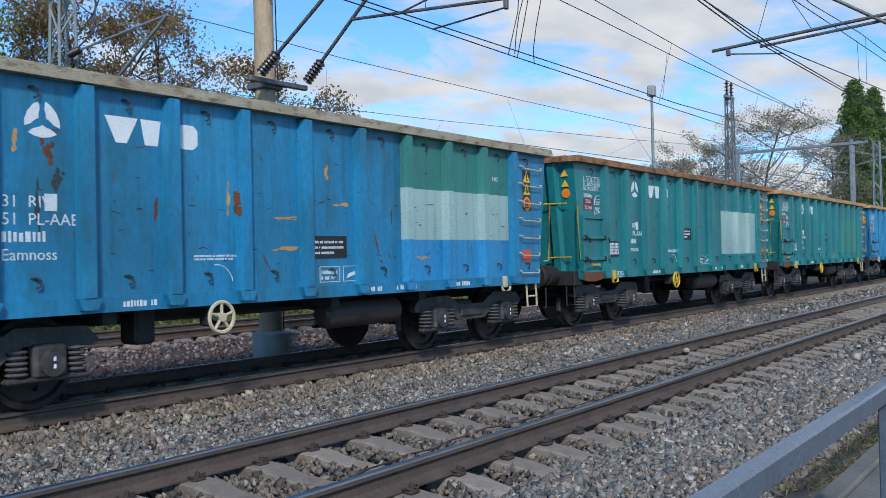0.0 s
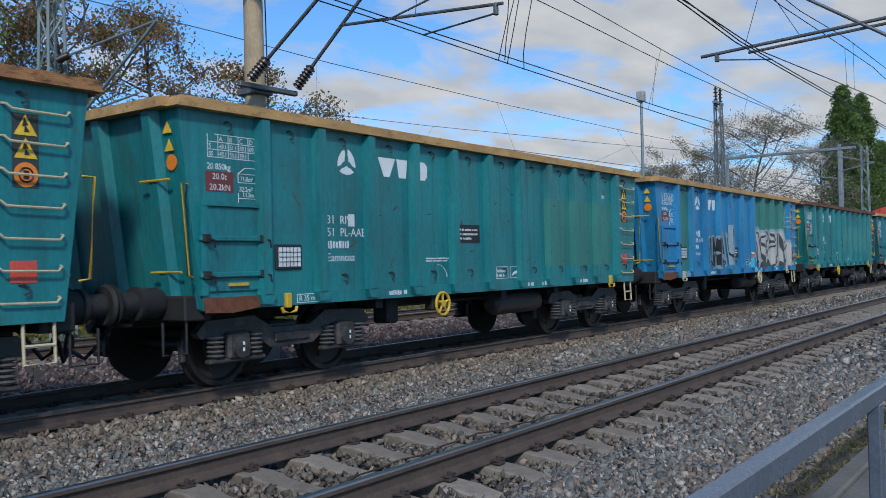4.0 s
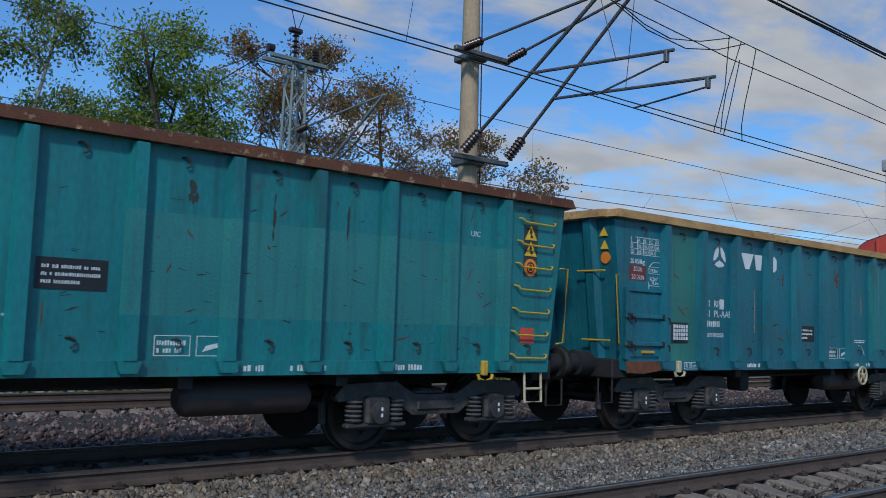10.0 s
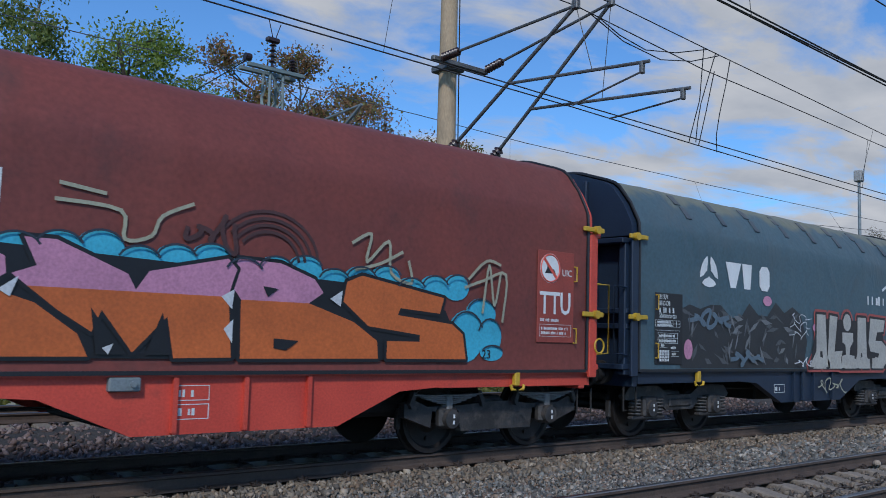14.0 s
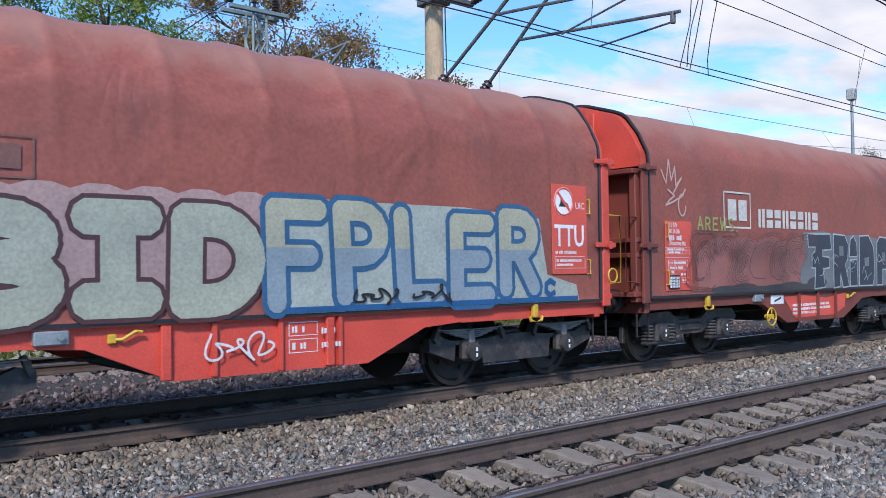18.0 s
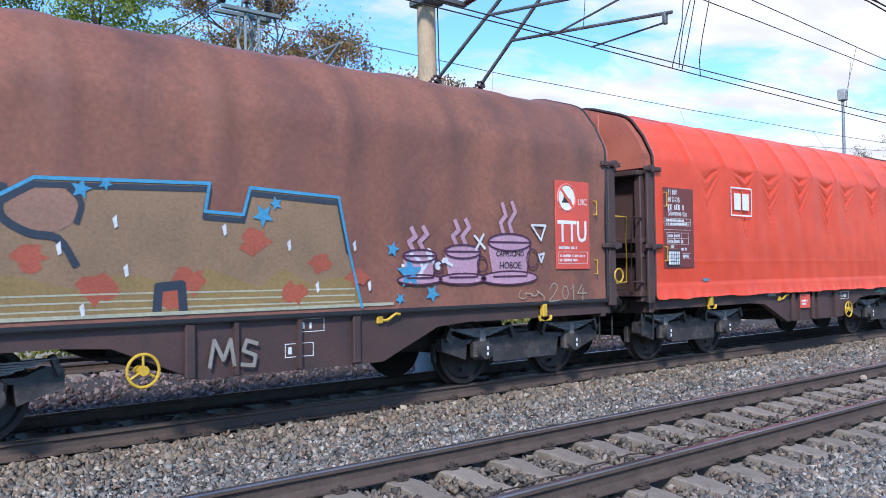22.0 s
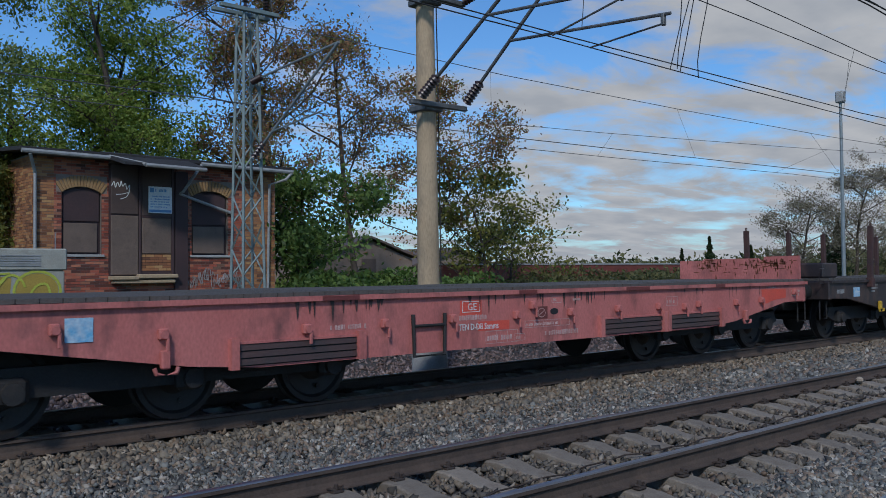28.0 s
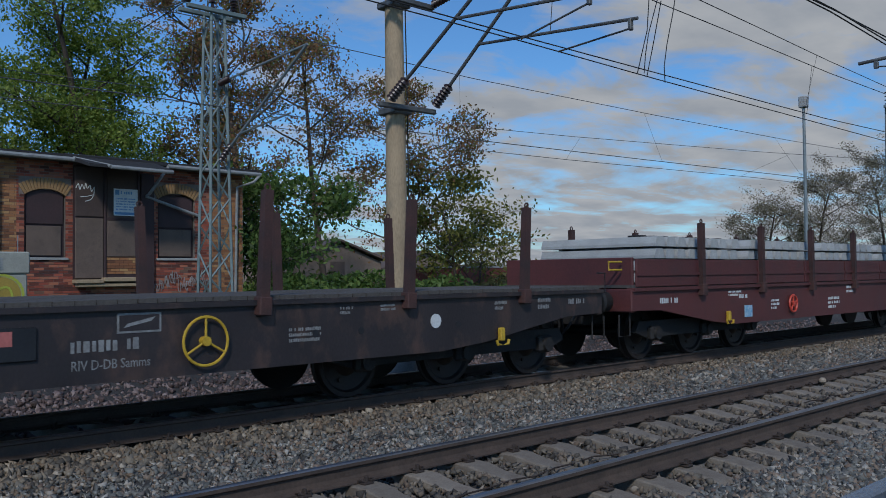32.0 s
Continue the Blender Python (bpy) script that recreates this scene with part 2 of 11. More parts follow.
def weathered(m, soot, pale, rust=(0.12, 0.045, 0.02), amount=0.6, rusty=0.7):
    """Wear over a coat of paint: soot runs down in streaks, sun-bleached blotches, small chips gone to rust."""
    N, L = m.node_tree.nodes, m.node_tree.links
    p = N["Principled BSDF"]
    col = p.inputs["Base Color"].links[0].from_socket
    co = N.new("ShaderNodeTexCoord")

    def layer(col, stretch, scale, detail, lo, hi, top, tone, shift):
        mp = N.new("ShaderNodeMapping")
        mp.inputs["Scale"].default_value, mp.inputs["Location"].default_value = stretch, shift
        L.new(co.outputs["Object"], mp.inputs["Vector"])
        oi = N.new("ShaderNodeObjectInfo")
        ad = N.new("ShaderNodeVectorMath")
        L.new(mp.outputs[0], ad.inputs[0])
        L.new(oi.outputs["Random"], ad.inputs[1])
        n = N.new("ShaderNodeTexNoise")
        n.inputs["Scale"].default_value, n.inputs["Detail"].default_value, n.inputs["Roughness"].default_value = scale, detail, 0.62
        L.new(ad.outputs[0], n.inputs["Vector"])
        r = N.new("ShaderNodeMapRange")
        r.inputs["From Min"].default_value, r.inputs["From Max"].default_value, r.inputs["To Max"].default_value = lo, hi, top
        L.new(n.outputs["Fac"], r.inputs["Value"])
        x = N.new("ShaderNodeMix")
        x.data_type = "RGBA"
        L.new(r.outputs[0], x.inputs["Factor"])
        L.new(col, x.inputs["A"])
        x.inputs["B"].default_value = (*tone, 1)
        return x.outputs["Result"]

    col = layer(col, (1, 1, 0.6), 0.9, 4, 0.5, 0.78, amount * 0.75, pale, (3, 1, 7))
    col = layer(col, (5.5, 5.5, 0.3), 1.6, 6, 0.5, 0.76, amount, soot, (0, 4, 2))
    col = layer(col, (1, 1, 1), 9.0, 5, 0.67, 0.71, rusty, rust, (8, 2, 5))
    L.new(col, p.inputs["Base Color"])
    return m


M_TEAL = surf("teal_paint", (0.010, 0.19, 0.2), (0.011, 0.14, 0.155), 0.42, scale=1.1, fine=25, bump=0.06, dirt=(0.03, 0.08, 0.08), dirt_at=(0.52, 0.85), stretch=(1, 1, 0.45))
M_TEAL_LIGHT = surf("light_teal_patch_paint", (0.03, 0.2, 0.195), (0.024, 0.165, 0.165), 0.5, scale=1.2, bump=0.05, dirt=(0.06, 0.10, 0.10), dirt_at=(0.6, 0.95))
M_PALE = surf("pale_green_patch_paint", (0.31, 0.44, 0.41), (0.27, 0.39, 0.37), 0.55, scale=1.2, bump=0.05, dirt=(0.14, 0.19, 0.18), dirt_at=(0.6, 0.95))
M_BLUE = surf("blue_paint", (0.014, 0.2, 0.38), (0.015, 0.15, 0.27), 0.42, scale=1.1, fine=25, bump=0.06, dirt=(0.02, 0.10, 0.14), dirt_at=(0.46, 0.72), stretch=(1, 1, 0.45))
M_BLUE_SKY = surf("bright_blue_patch_paint", (0.025, 0.235, 0.47), (0.022, 0.19, 0.39), 0.45, scale=1.3, fine=25, bump=0.05, dirt=(0.05, 0.085, 0.10), dirt_at=(0.58, 0.9), stretch=(1, 1, 0.45))
M_BLUE_MID = surf("mid_blue_paint", (0.014, 0.2, 0.41), (0.014, 0.165, 0.32), 0.45, scale=1.3, fine=25, bump=0.05, dirt=(0.03, 0.11, 0.15), dirt_at=(0.52, 0.85), stretch=(1, 1, 0.45))
M_PETROL = surf("petrol_blue_paint", (0.008, 0.145, 0.19), (0.01, 0.105, 0.14), 0.45, scale=1.3, fine=25, bump=0.05, dirt=(0.045, 0.065, 0.07), dirt_at=(0.55, 0.88), stretch=(1, 1, 0.45))
M_GREEN = surf("green_patch_paint", (0.03, 0.19, 0.16), (0.03, 0.15, 0.13), 0.5, scale=0.9, bump=0.05, dirt=(0.07, 0.055, 0.045), dirt_at=(0.62, 0.95))
for m_, soot_, pale_ in ((M_TEAL, (0.012, 0.05, 0.052), (0.04, 0.2, 0.19)), (M_TEAL_LIGHT, (0.02, 0.08, 0.08), (0.06, 0.24, 0.22)), (M_PALE, (0.15, 0.2, 0.17), (0.36, 0.47, 0.42)), (M_BLUE, (0.012, 0.06, 0.09), (0.05, 0.26, 0.40)), (M_BLUE_SKY, (0.015, 0.09, 0.15), (0.06, 0.29, 0.46)), (M_BLUE_MID, (0.012, 0.08, 0.13), (0.05, 0.27, 0.42)), (M_PETROL, (0.008, 0.04, 0.05), (0.02, 0.17, 0.2)), (M_GREEN, (0.02, 0.07, 0.06), (0.06, 0.24, 0.2))):
    weathered(m_, soot_, pale_)
M_RIM = surf("rim_ochre_rust", (0.52, 0.31, 0.12), (0.36, 0.2, 0.075), 0.8, scale=5, fine=60, bump=0.4, dirt=(0.11, 0.055, 0.028), dirt_at=(0.56, 0.74), stretch=(0.5, 1, 1.3))
M_RIM_CREAM = surf("rim_cream_weathered", (0.40, 0.35, 0.25), (0.29, 0.24, 0.16), 0.8, scale=5, fine=60, bump=0.4, dirt=(0.12, 0.07, 0.04), dirt_at=(0.5, 0.68), stretch=(0.5, 1, 1.3))
M_RIM_RUST = surf("rim_brown_rust", (0.13, 0.05, 0.025), (0.09, 0.03, 0.016), 0.85, scale=3.5, bump=0.3, dirt=(0.38, 0.26, 0.15), dirt_at=(0.56, 0.64))
M_RIM_ORANGE = surf("rim_orange_rust", (0.36, 0.17, 0.065), (0.2, 0.085, 0.036), 0.85, scale=5, fine=60, bump=0.4, dirt=(0.06, 0.028, 0.018), dirt_at=(0.5, 0.66), stretch=(0.5, 1, 1.3))
M_TANK = surf("grimy_brown_tank", (0.045, 0.03, 0.027), (0.028, 0.02, 0.018), 0.65, scale=3, bump=0.1)
M_RUST = surf("rust", (0.17, 0.06, 0.025), (0.09, 0.03, 0.015), 0.9, scale=9, bump=0.3)
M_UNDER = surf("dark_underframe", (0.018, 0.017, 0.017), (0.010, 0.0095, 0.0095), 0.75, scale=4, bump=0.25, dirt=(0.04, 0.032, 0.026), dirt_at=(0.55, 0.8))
M_BOGIE = surf("grimy_bogie_steel", (0.04, 0.039, 0.04), (0.02, 0.0195, 0.0195), 0.6, scale=5, bump=0.25, dirt=(0.095, 0.08, 0.068), dirt_at=(0.5, 0.75))
M_COIL = surf("grimy_spring_steel", (0.085, 0.082, 0.08), (0.045, 0.043, 0.042), 0.6, scale=9, bump=0.15)
M_SPRING = surf("dusty_spring_steel", (0.2, 0.195, 0.19), (0.11, 0.105, 0.10), 0.6, scale=9, bump=0.15)
M_WHEEL = surf("wheel_steel", (0.025, 0.022, 0.021), (0.014, 0.012, 0.012), 0.55, metal=0.3, scale=6, bump=0.2)
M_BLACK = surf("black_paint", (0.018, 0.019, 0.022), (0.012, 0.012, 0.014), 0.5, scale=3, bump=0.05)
M_YELLOW = surf("yellow_paint", (0.55, 0.36, 0.03), (0.45, 0.28, 0.025), 0.5, scale=8, bump=0.05, dirt=(0.12, 0.08, 0.04), dirt_at=(0.6, 0.9))
M_CREAM = surf("cream_paint", (0.50, 0.43, 0.28), (0.40, 0.34, 0.22), 0.55, scale=8, bump=0.05)
M_PANEL_BLUE = surf("deep_blue_panel_paint", (0.012, 0.115, 0.25), (0.011, 0.095, 0.2), 0.45, scale=1.6, bump=0.03, dirt=(0.03, 0.08, 0.13), dirt_at=(0.6, 0.9))
M_WHITE = surf("white_paint", (0.72, 0.74, 0.74), (0.60, 0.62, 0.62), 0.55, scale=2.5, bump=0.03)
M_SCUFF = surf("dark_scuffed_paint", (0.022, 0.045, 0.05), (0.035, 0.03, 0.024), 0.7, scale=7, bump=0.1)
M_OFFWHITE = surf("off_white_paint", (0.52, 0.51, 0.46), (0.42, 0.41, 0.37), 0.6, scale=2.0, fine=20, bump=0.03, dirt=(0.2, 0.2, 0.19), dirt_at=(0.58, 0.9))
M_LETTER = surf("white_lettering_paint", (0.62, 0.66, 0.66), (0.5, 0.54, 0.54), 0.6, scale=5, bump=0)
M_ORANGE = surf("orange_warning_sign", (0.75, 0.22, 0.02), (0.65, 0.18, 0.02), 0.5, scale=8, bump=0)
M_WARN = surf("yellow_warning_sign", (0.75, 0.47, 0.03), (0.65, 0.4, 0.03), 0.5, scale=8, bump=0)
M_RED_SIGN = surf("red_sign_paint", (0.62, 0.085, 0.055), (0.52, 0.07, 0.045), 0.5, scale=3, bump=0.03)
M_MID_RED = surf("worn_red_plate_paint", (0.32, 0.06, 0.042), (0.24, 0.046, 0.034), 0.55, scale=3, bump=0.03)
M_DARK_RED = surf("dark_red_plate_paint", (0.16, 0.035, 0.03), (0.12, 0.03, 0.026), 0.55, scale=3, bump=0.03)
M_RED = surf("bright_red_steel_paint", (0.60, 0.075, 0.045), (0.46, 0.052, 0.034), 0.5, scale=1.5, bump=0.05, dirt=(0.14, 0.04, 0.03), dirt_at=(0.58, 0.9))
M_SALMON = surf("faded_salmon_red_steel_paint", (0.40, 0.125, 0.08), (0.3, 0.085, 0.055), 0.55, scale=1.5, bump=0.05, dirt=(0.10, 0.045, 0.035), dirt_at=(0.58, 0.9))
M_OXIDE = surf("red_oxide_steel_paint", (0.19, 0.045, 0.03), (0.13, 0.032, 0.024), 0.6, scale=1.5, bump=0.08, dirt=(0.05, 0.03, 0.025), dirt_at=(0.55, 0.85))
M_BROWN_STEEL = surf("brown_steel_paint", (0.072, 0.038, 0.033), (0.045, 0.027, 0.025), 0.6, scale=1.5, bump=0.08, dirt=(0.03, 0.026, 0.025), dirt_at=(0.5, 0.75))
M_ORANGE_STEEL = surf("orange_steel_paint", (0.62, 0.19, 0.015), (0.5, 0.14, 0.012), 0.5, scale=1.8, bump=0.05, dirt=(0.17, 0.055, 0.022), dirt_at=(0.52, 0.8))
M_NAVY_STEEL = surf("navy_steel_paint", (0.012, 0.025, 0.05), (0.01, 0.02, 0.04), 0.5, scale=1.5, bump=0.05)
M_PINK = surf("faded_pink_red_paint", (0.50, 0.165, 0.145), (0.40, 0.115, 0.10), 0.65, scale=1.6, bump=0.1, dirt=(0.15, 0.06, 0.055), dirt_at=(0.5, 0.74), stretch=(1, 1, 0.5))
M_BLACKFLAT = surf("worn_black_steel_paint", (0.034, 0.027, 0.028), (0.022, 0.017, 0.018), 0.55, scale=1.6, bump=0.1, dirt=(0.105, 0.06, 0.045), dirt_at=(0.5, 0.75), stretch=(1, 1, 0.6))
M_MAROON = surf("maroon_steel_paint", (0.115, 0.032, 0.03), (0.08, 0.024, 0.024), 0.6, scale=1.6, bump=0.08, dirt=(0.045, 0.025, 0.024), dirt_at=(0.55, 0.85))
M_STAKE = surf("rusty_stake", (0.075, 0.032, 0.027), (0.038, 0.022, 0.02), 0.75, scale=4, bump=0.15)
M_DECK = surf("weathered_deck_boards", (0.10, 0.09, 0.08), (0.065, 0.058, 0.052), 0.85, scale=5, bump=0.3)
M_TARP_BROWN = tarp("brown_tarpaulin", (0.19, 0.045, 0.033), (0.14, 0.036, 0.029), 0.6, scale=0.7, fine=18, bump=0.06, dirt=(0.065, 0.035, 0.03), dirt_at=(0.55, 0.9), wrinkle=0.12)
M_TARP_ROSE = tarp("faded_red_brown_tarpaulin", (0.28, 0.078, 0.052), (0.21, 0.06, 0.043), 0.6, dust=(0.3, 0.16, 0.12), scale=0.7, fine=18, bump=0.06, dirt=(0.11, 0.055, 0.045), dirt_at=(0.55, 0.9), wrinkle=0.3)
M_TARP_DARK = tarp("dark_brown_tarpaulin", (0.25, 0.098, 0.06), (0.165, 0.066, 0.044), 0.6, bands=((0.085, 0.046, 0.036), 0.8, 0.3), scale=0.6, fine=18, bump=0.06, dirt=(0.05, 0.035, 0.03), dirt_at=(0.5, 0.85), wrinkle=0.18)
M_TARP_RED = tarp("bright_red_tarpaulin", (0.66, 0.058, 0.018), (0.62, 0.05, 0.015), 0.4, scale=0.3, fine=3, bump=0.0, wrinkle=0.04)
M_TARP_NAVY = tarp("navy_tarpaulin", (0.036, 0.058, 0.082), (0.029, 0.046, 0.067), 0.5, dust=(0.1, 0.11, 0.11), dust_at=(3.75, 4.35), scale=0.7, fine=18, bump=0.06, dirt=(0.055, 0.065, 0.08), dirt_at=(0.55, 0.9), wrinkle=0.2)
M_TARP_BLACK = tarp("blue_black_tarpaulin", (0.062, 0.112, 0.138), (0.048, 0.09, 0.112), 0.55, dust=(0.21, 0.2, 0.12), dust_at=(4.2, 4.34), scale=0.7, fine=18, bump=0.06, dirt=(0.075, 0.10, 0.11), dirt_at=(0.5, 0.8))
M_BALLAST_BED = surf("ballast_bed", (0.06, 0.056, 0.052), (0.03, 0.029, 0.028), 0.95, scale=1.2, fine=22, bump=1.0, dirt=(0.10, 0.07, 0.048), dirt_at=(0.55, 0.8))
M_STONES = island("ballast_stone", [(0.0, (0.04, 0.04, 0.037)), (0.2, (0.1, 0.102, 0.095)), (0.45, (0.195, 0.196, 0.178)), (0.58, (0.13, 0.13, 0.12)), (0.7, (0.15, 0.104, 0.078)), (0.85, (0.235, 0.185, 0.138)), (1.0, (0.39, 0.375, 0.335))])
M_STONES_BROWN = island("brown_ballast_stone", [(0.0, (0.05, 0.042, 0.034)), (0.3, (0.135, 0.12, 0.098)), (0.6, (0.215, 0.178, 0.13)), (0.85, (0.15, 0.10, 0.064)), (1.0, (0.37, 0.32, 0.25))])
M_STONES_INNER = island("dull_brown_ballast_stone", [(0.0, (0.035, 0.03, 0.025)), (0.4, (0.105, 0.092, 0.075)), (0.75, (0.18, 0.15, 0.112)), (0.9, (0.11, 0.074, 0.05)), (1.0, (0.29, 0.25, 0.2))])
M_STONES_RED = island("reddish_ballast_stone", [(0.0, (0.045, 0.034, 0.032)), (0.4, (0.115, 0.08, 0.074)), (0.75, (0.18, 0.132, 0.12)), (1.0, (0.27, 0.215, 0.2))])
M_STONE_TAN = surf("tan_stone", (0.36, 0.3, 0.23), (0.26, 0.21, 0.16), 0.9, scale=20, bump=0.3)
M_SLEEPER = surf("concrete_sleeper", (0.25, 0.215, 0.172), (0.18, 0.152, 0.12), 0.9, scale=3, fine=60, bump=0.22, dirt=(0.11, 0.082, 0.06), dirt_at=(0.5, 0.78), rand=0.15)
M_RAIL = surf("rusty_rail_side", (0.085, 0.06, 0.046), (0.05, 0.036, 0.029), 0.85, scale=4, bump=0.25)
M_RAILTOP = surf("polished_rail_top", (0.36, 0.36, 0.37), (0.2, 0.195, 0.19), 0.36, metal=1.0, scale=8, bump=0.0, stretch=(0.05, 1, 1))
M_CLIP = surf("rail_clip_steel", (0.05, 0.035, 0.028), (0.03, 0.022, 0.018), 0.8, scale=9, bump=0.2)
M_CONCRETE = surf("weathered_concrete", (0.42, 0.315, 0.2), (0.32, 0.24, 0.15), 0.9, scale=2.2, fine=45, bump=0.2, dirt=(0.17, 0.145, 0.11), dirt_at=(0.55, 0.85), stretch=(1, 1, 0.3))
M_BASE = surf("grey_concrete", (0.36, 0.36, 0.35), (0.27, 0.27, 0.26), 0.9, scale=3, fine=50, bump=0.2)
M_GALV = surf("galvanised_steel", (0.26, 0.30, 0.31), (0.18, 0.21, 0.22), 0.6, metal=0.35, scale=4, bump=0.06)
M_LATT = surf("grey_green_mast_paint", (0.17, 0.225, 0.225), (0.12, 0.16, 0.16), 0.65, scale=4, bump=0.06)
M_TUBE = surf("weathered_aluminium_tube", (0.16, 0.165, 0.165), (0.10, 0.10, 0.10), 0.5, metal=0.4, scale=6, bump=0.05)
M_INSUL = surf("brown_insulator", (0.035, 0.018, 0.016), (0.02, 0.012, 0.012), 0.3, scale=6, bump=0)
M_WIRE = surf("copper_wire", (0.03, 0.03, 0.03), (0.02, 0.02, 0.02), 0.6, scale=6, bump=0)
# wire colour lightened for the far lines, distance haze put into it
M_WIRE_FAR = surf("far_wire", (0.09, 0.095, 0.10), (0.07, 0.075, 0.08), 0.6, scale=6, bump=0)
M_FENCE = surf("blue_grey_railing_paint", (0.125, 0.152, 0.192), (0.1, 0.124, 0.16), 0.25, metal=0.3, scale=5, bump=0.05)
M_SOIL = surf("trackside_soil", (0.23, 0.175, 0.115), (0.14, 0.105, 0.07), 0.95, scale=1.5, fine=30, bump=0.6)
M_PATH = surf("path_paving", (0.15, 0.145, 0.125), (0.10, 0.10, 0.085), 0.9, scale=2, fine=35, bump=0.3)
M_GRASS = island("grass_blade", [(0.0, (0.10, 0.09, 0.04)), (0.4, (0.18, 0.15, 0.07)), (0.8, (0.28, 0.23, 0.12)), (1.0, (0.12, 0.14, 0.045))])
M_FIELD = surf("rough_grass_ground", (0.085, 0.11, 0.035), (0.06, 0.08, 0.028), 0.95, scale=0.35, fine=6, bump=0.5, dirt=(0.15, 0.12, 0.06), dirt_at=(0.5, 0.75))

# ---------------------------------------------------------------- mesh tools


class Mb:
    """Collects vertices and faces of one mesh."""

    def __init__(self):
        self.v, self.f = [], []

    def add(self, vs, fs):
        n = len(self.v)
        self.v += [tuple(p) for p in vs]
        self.f += [tuple(i + n for i in q) for q in fs]
        return self

    def box(self, x0, x1, y0, y1, z0, z1, c=0.0):
        if c <= 0:
            vs = [(x, y, z) for z in (z0, z1) for y in (y0, y1) for x in (x0, x1)]
            return self.add(vs, [(0, 2, 3, 1), (4, 5, 7, 6), (0, 1, 5, 4), (2, 6, 7, 3), (0, 4, 6, 2), (1, 3, 7, 5)])
        c = min(c, 0.45 * (x1 - x0), 0.45 * (y1 - y0), 0.45 * (z1 - z0))
        xs, ys, zs = (x0, x0 + c, x1 - c, x1), (y0, y0 + c, y1 - c, y1), (z0, z0 + c, z1 - c, z1)
        # three nested quads at each end: chamfered along z, plus chamfered vertical edges
        def oct_(i, z):
            xa, xb, ya, yb = xs[i], xs[3 - i], ys[i], ys[3 - i]
            k = c if i == 0 else c * 0.4
            return [(xa + k, ya, z), (xb - k, ya, z), (xb, ya + k, z), (xb, yb - k, z), (xb - k, yb, z), (xa + k, yb, z), (xa, yb - k, z), (xa, ya + k, z)]
        vs = oct_(1, z0) + oct_(0, zs[1]) + oct_(0, zs[2]) + oct_(1, z1)
        fs = [tuple(reversed(range(8))), tuple(range(24, 32))]
        for r in range(3):
            for i in range(8):
                j = (i + 1) % 8
                fs.append((r * 8 + i, r * 8 + j, r * 8 + 8 + j, r * 8 + 8 + i))
        return self.add(vs, fs)

    def prism(self, pts, a0, a1, axis="y"):
        """A polygon of (u, w) points, drawn out along an axis: along y the points are (x, z), along x (y, z), along z (x, y)."""
        put = {"y": lambda u, w, a: (u, a, w), "x": lambda u, w, a: (a, u, w), "z": lambda u, w, a: (u, w, a)}[axis]
        n = len(pts)
        vs = [put(u, w, a0) for u, w in pts] + [put(u, w, a1) for u, w in pts]
        fs = [tuple(range(n)), tuple(range(2 * n - 1, n - 1, -1))]
        fs += [(i, i + n, (i + 1) % n + n, (i + 1) % n) for i in range(n)]
        return self.add(vs, fs)

    def tube(self, pts, r, seg=8, r1=None, caps=True):
        """A round bar along a line of points; r1: its radius at the end."""
        pts = [Vector(p) for p in pts]
        n = len(pts)
        up = None
        vs = []
        for i, p in enumerate(pts):
            d = (pts[min(i + 1, n - 1)] - pts[max(i - 1, 0)]).normalized()
            if up is None:
                up = Vector((0, 0, 1)) if abs(d.z) < 0.9 else Vector((1, 0, 0))
            a = d.cross(up).normalized()
            b = a.cross(d).normalized()
            rad = r if r1 is None else r + (r1 - r) * i / max(1, n - 1)
            for k in range(seg):
                w = 2 * math.pi * k / seg
                vs.append(p + a * (rad * math.cos(w)) + b * (rad * math.sin(w)))
        fs = [(i * seg + k, i * seg + (k + 1) % seg, (i + 1) * seg + (k + 1) % seg, (i + 1) * seg + k) for i in range(n - 1) for k in range(seg)]
        if caps:
            fs += [tuple(reversed(range(seg))), tuple(range((n - 1) * seg, n * seg))]
        return self.add(vs, fs)

    def turned(self, prof, axis="y", seg=20, at=(0, 0, 0)):
        """A turned shape: profile of (along, radius)."""
        vs = []
        for a, r in prof:
            for k in range(seg):
                w = 2 * math.pi * k / seg
                u, q = r * math.cos(w), r * math.sin(w)
                p = {"x": (a, u, q), "y": (u, a, q), "z": (u, q, a)}[axis]
                vs.append((p[0] + at[0], p[1] + at[1], p[2] + at[2]))
        n = len(prof)
        fs = [(i * seg + k, i * seg + (k + 1) % seg, (i + 1) * seg + (k + 1) % seg, (i + 1) * seg + k) for i in range(n - 1) for k in range(seg)]
        fs += [tuple(reversed(range(seg))), tuple(range((n - 1) * seg, n * seg))]
        return self.add(vs, fs)

    def ring(self, centre, R, r, axis="y", seg=24, tseg=6):
        vs, fs = [], []
        for i in range(seg):
            w = 2 * math.pi * i / seg
            for k in range(tseg):
                q = 2 * math.pi * k / tseg
                rad, h = R + r * math.cos(q), r * math.sin(q)
                u, s = rad * math.cos(w), rad * math.sin(w)
                p = {"x": (h, u, s), "y": (u, h, s), "z": (u, s, h)}[axis]
                vs.append((p[0] + centre[0], p[1] + centre[1], p[2] + centre[2]))
        for i in range(seg):
            for k in range(tseg):
                j, l = (i + 1) % seg, (k + 1) % tseg
                fs.append((i * tseg + k, j * tseg + k, j * tseg + l, i * tseg + l))
        return self.add(vs, fs)

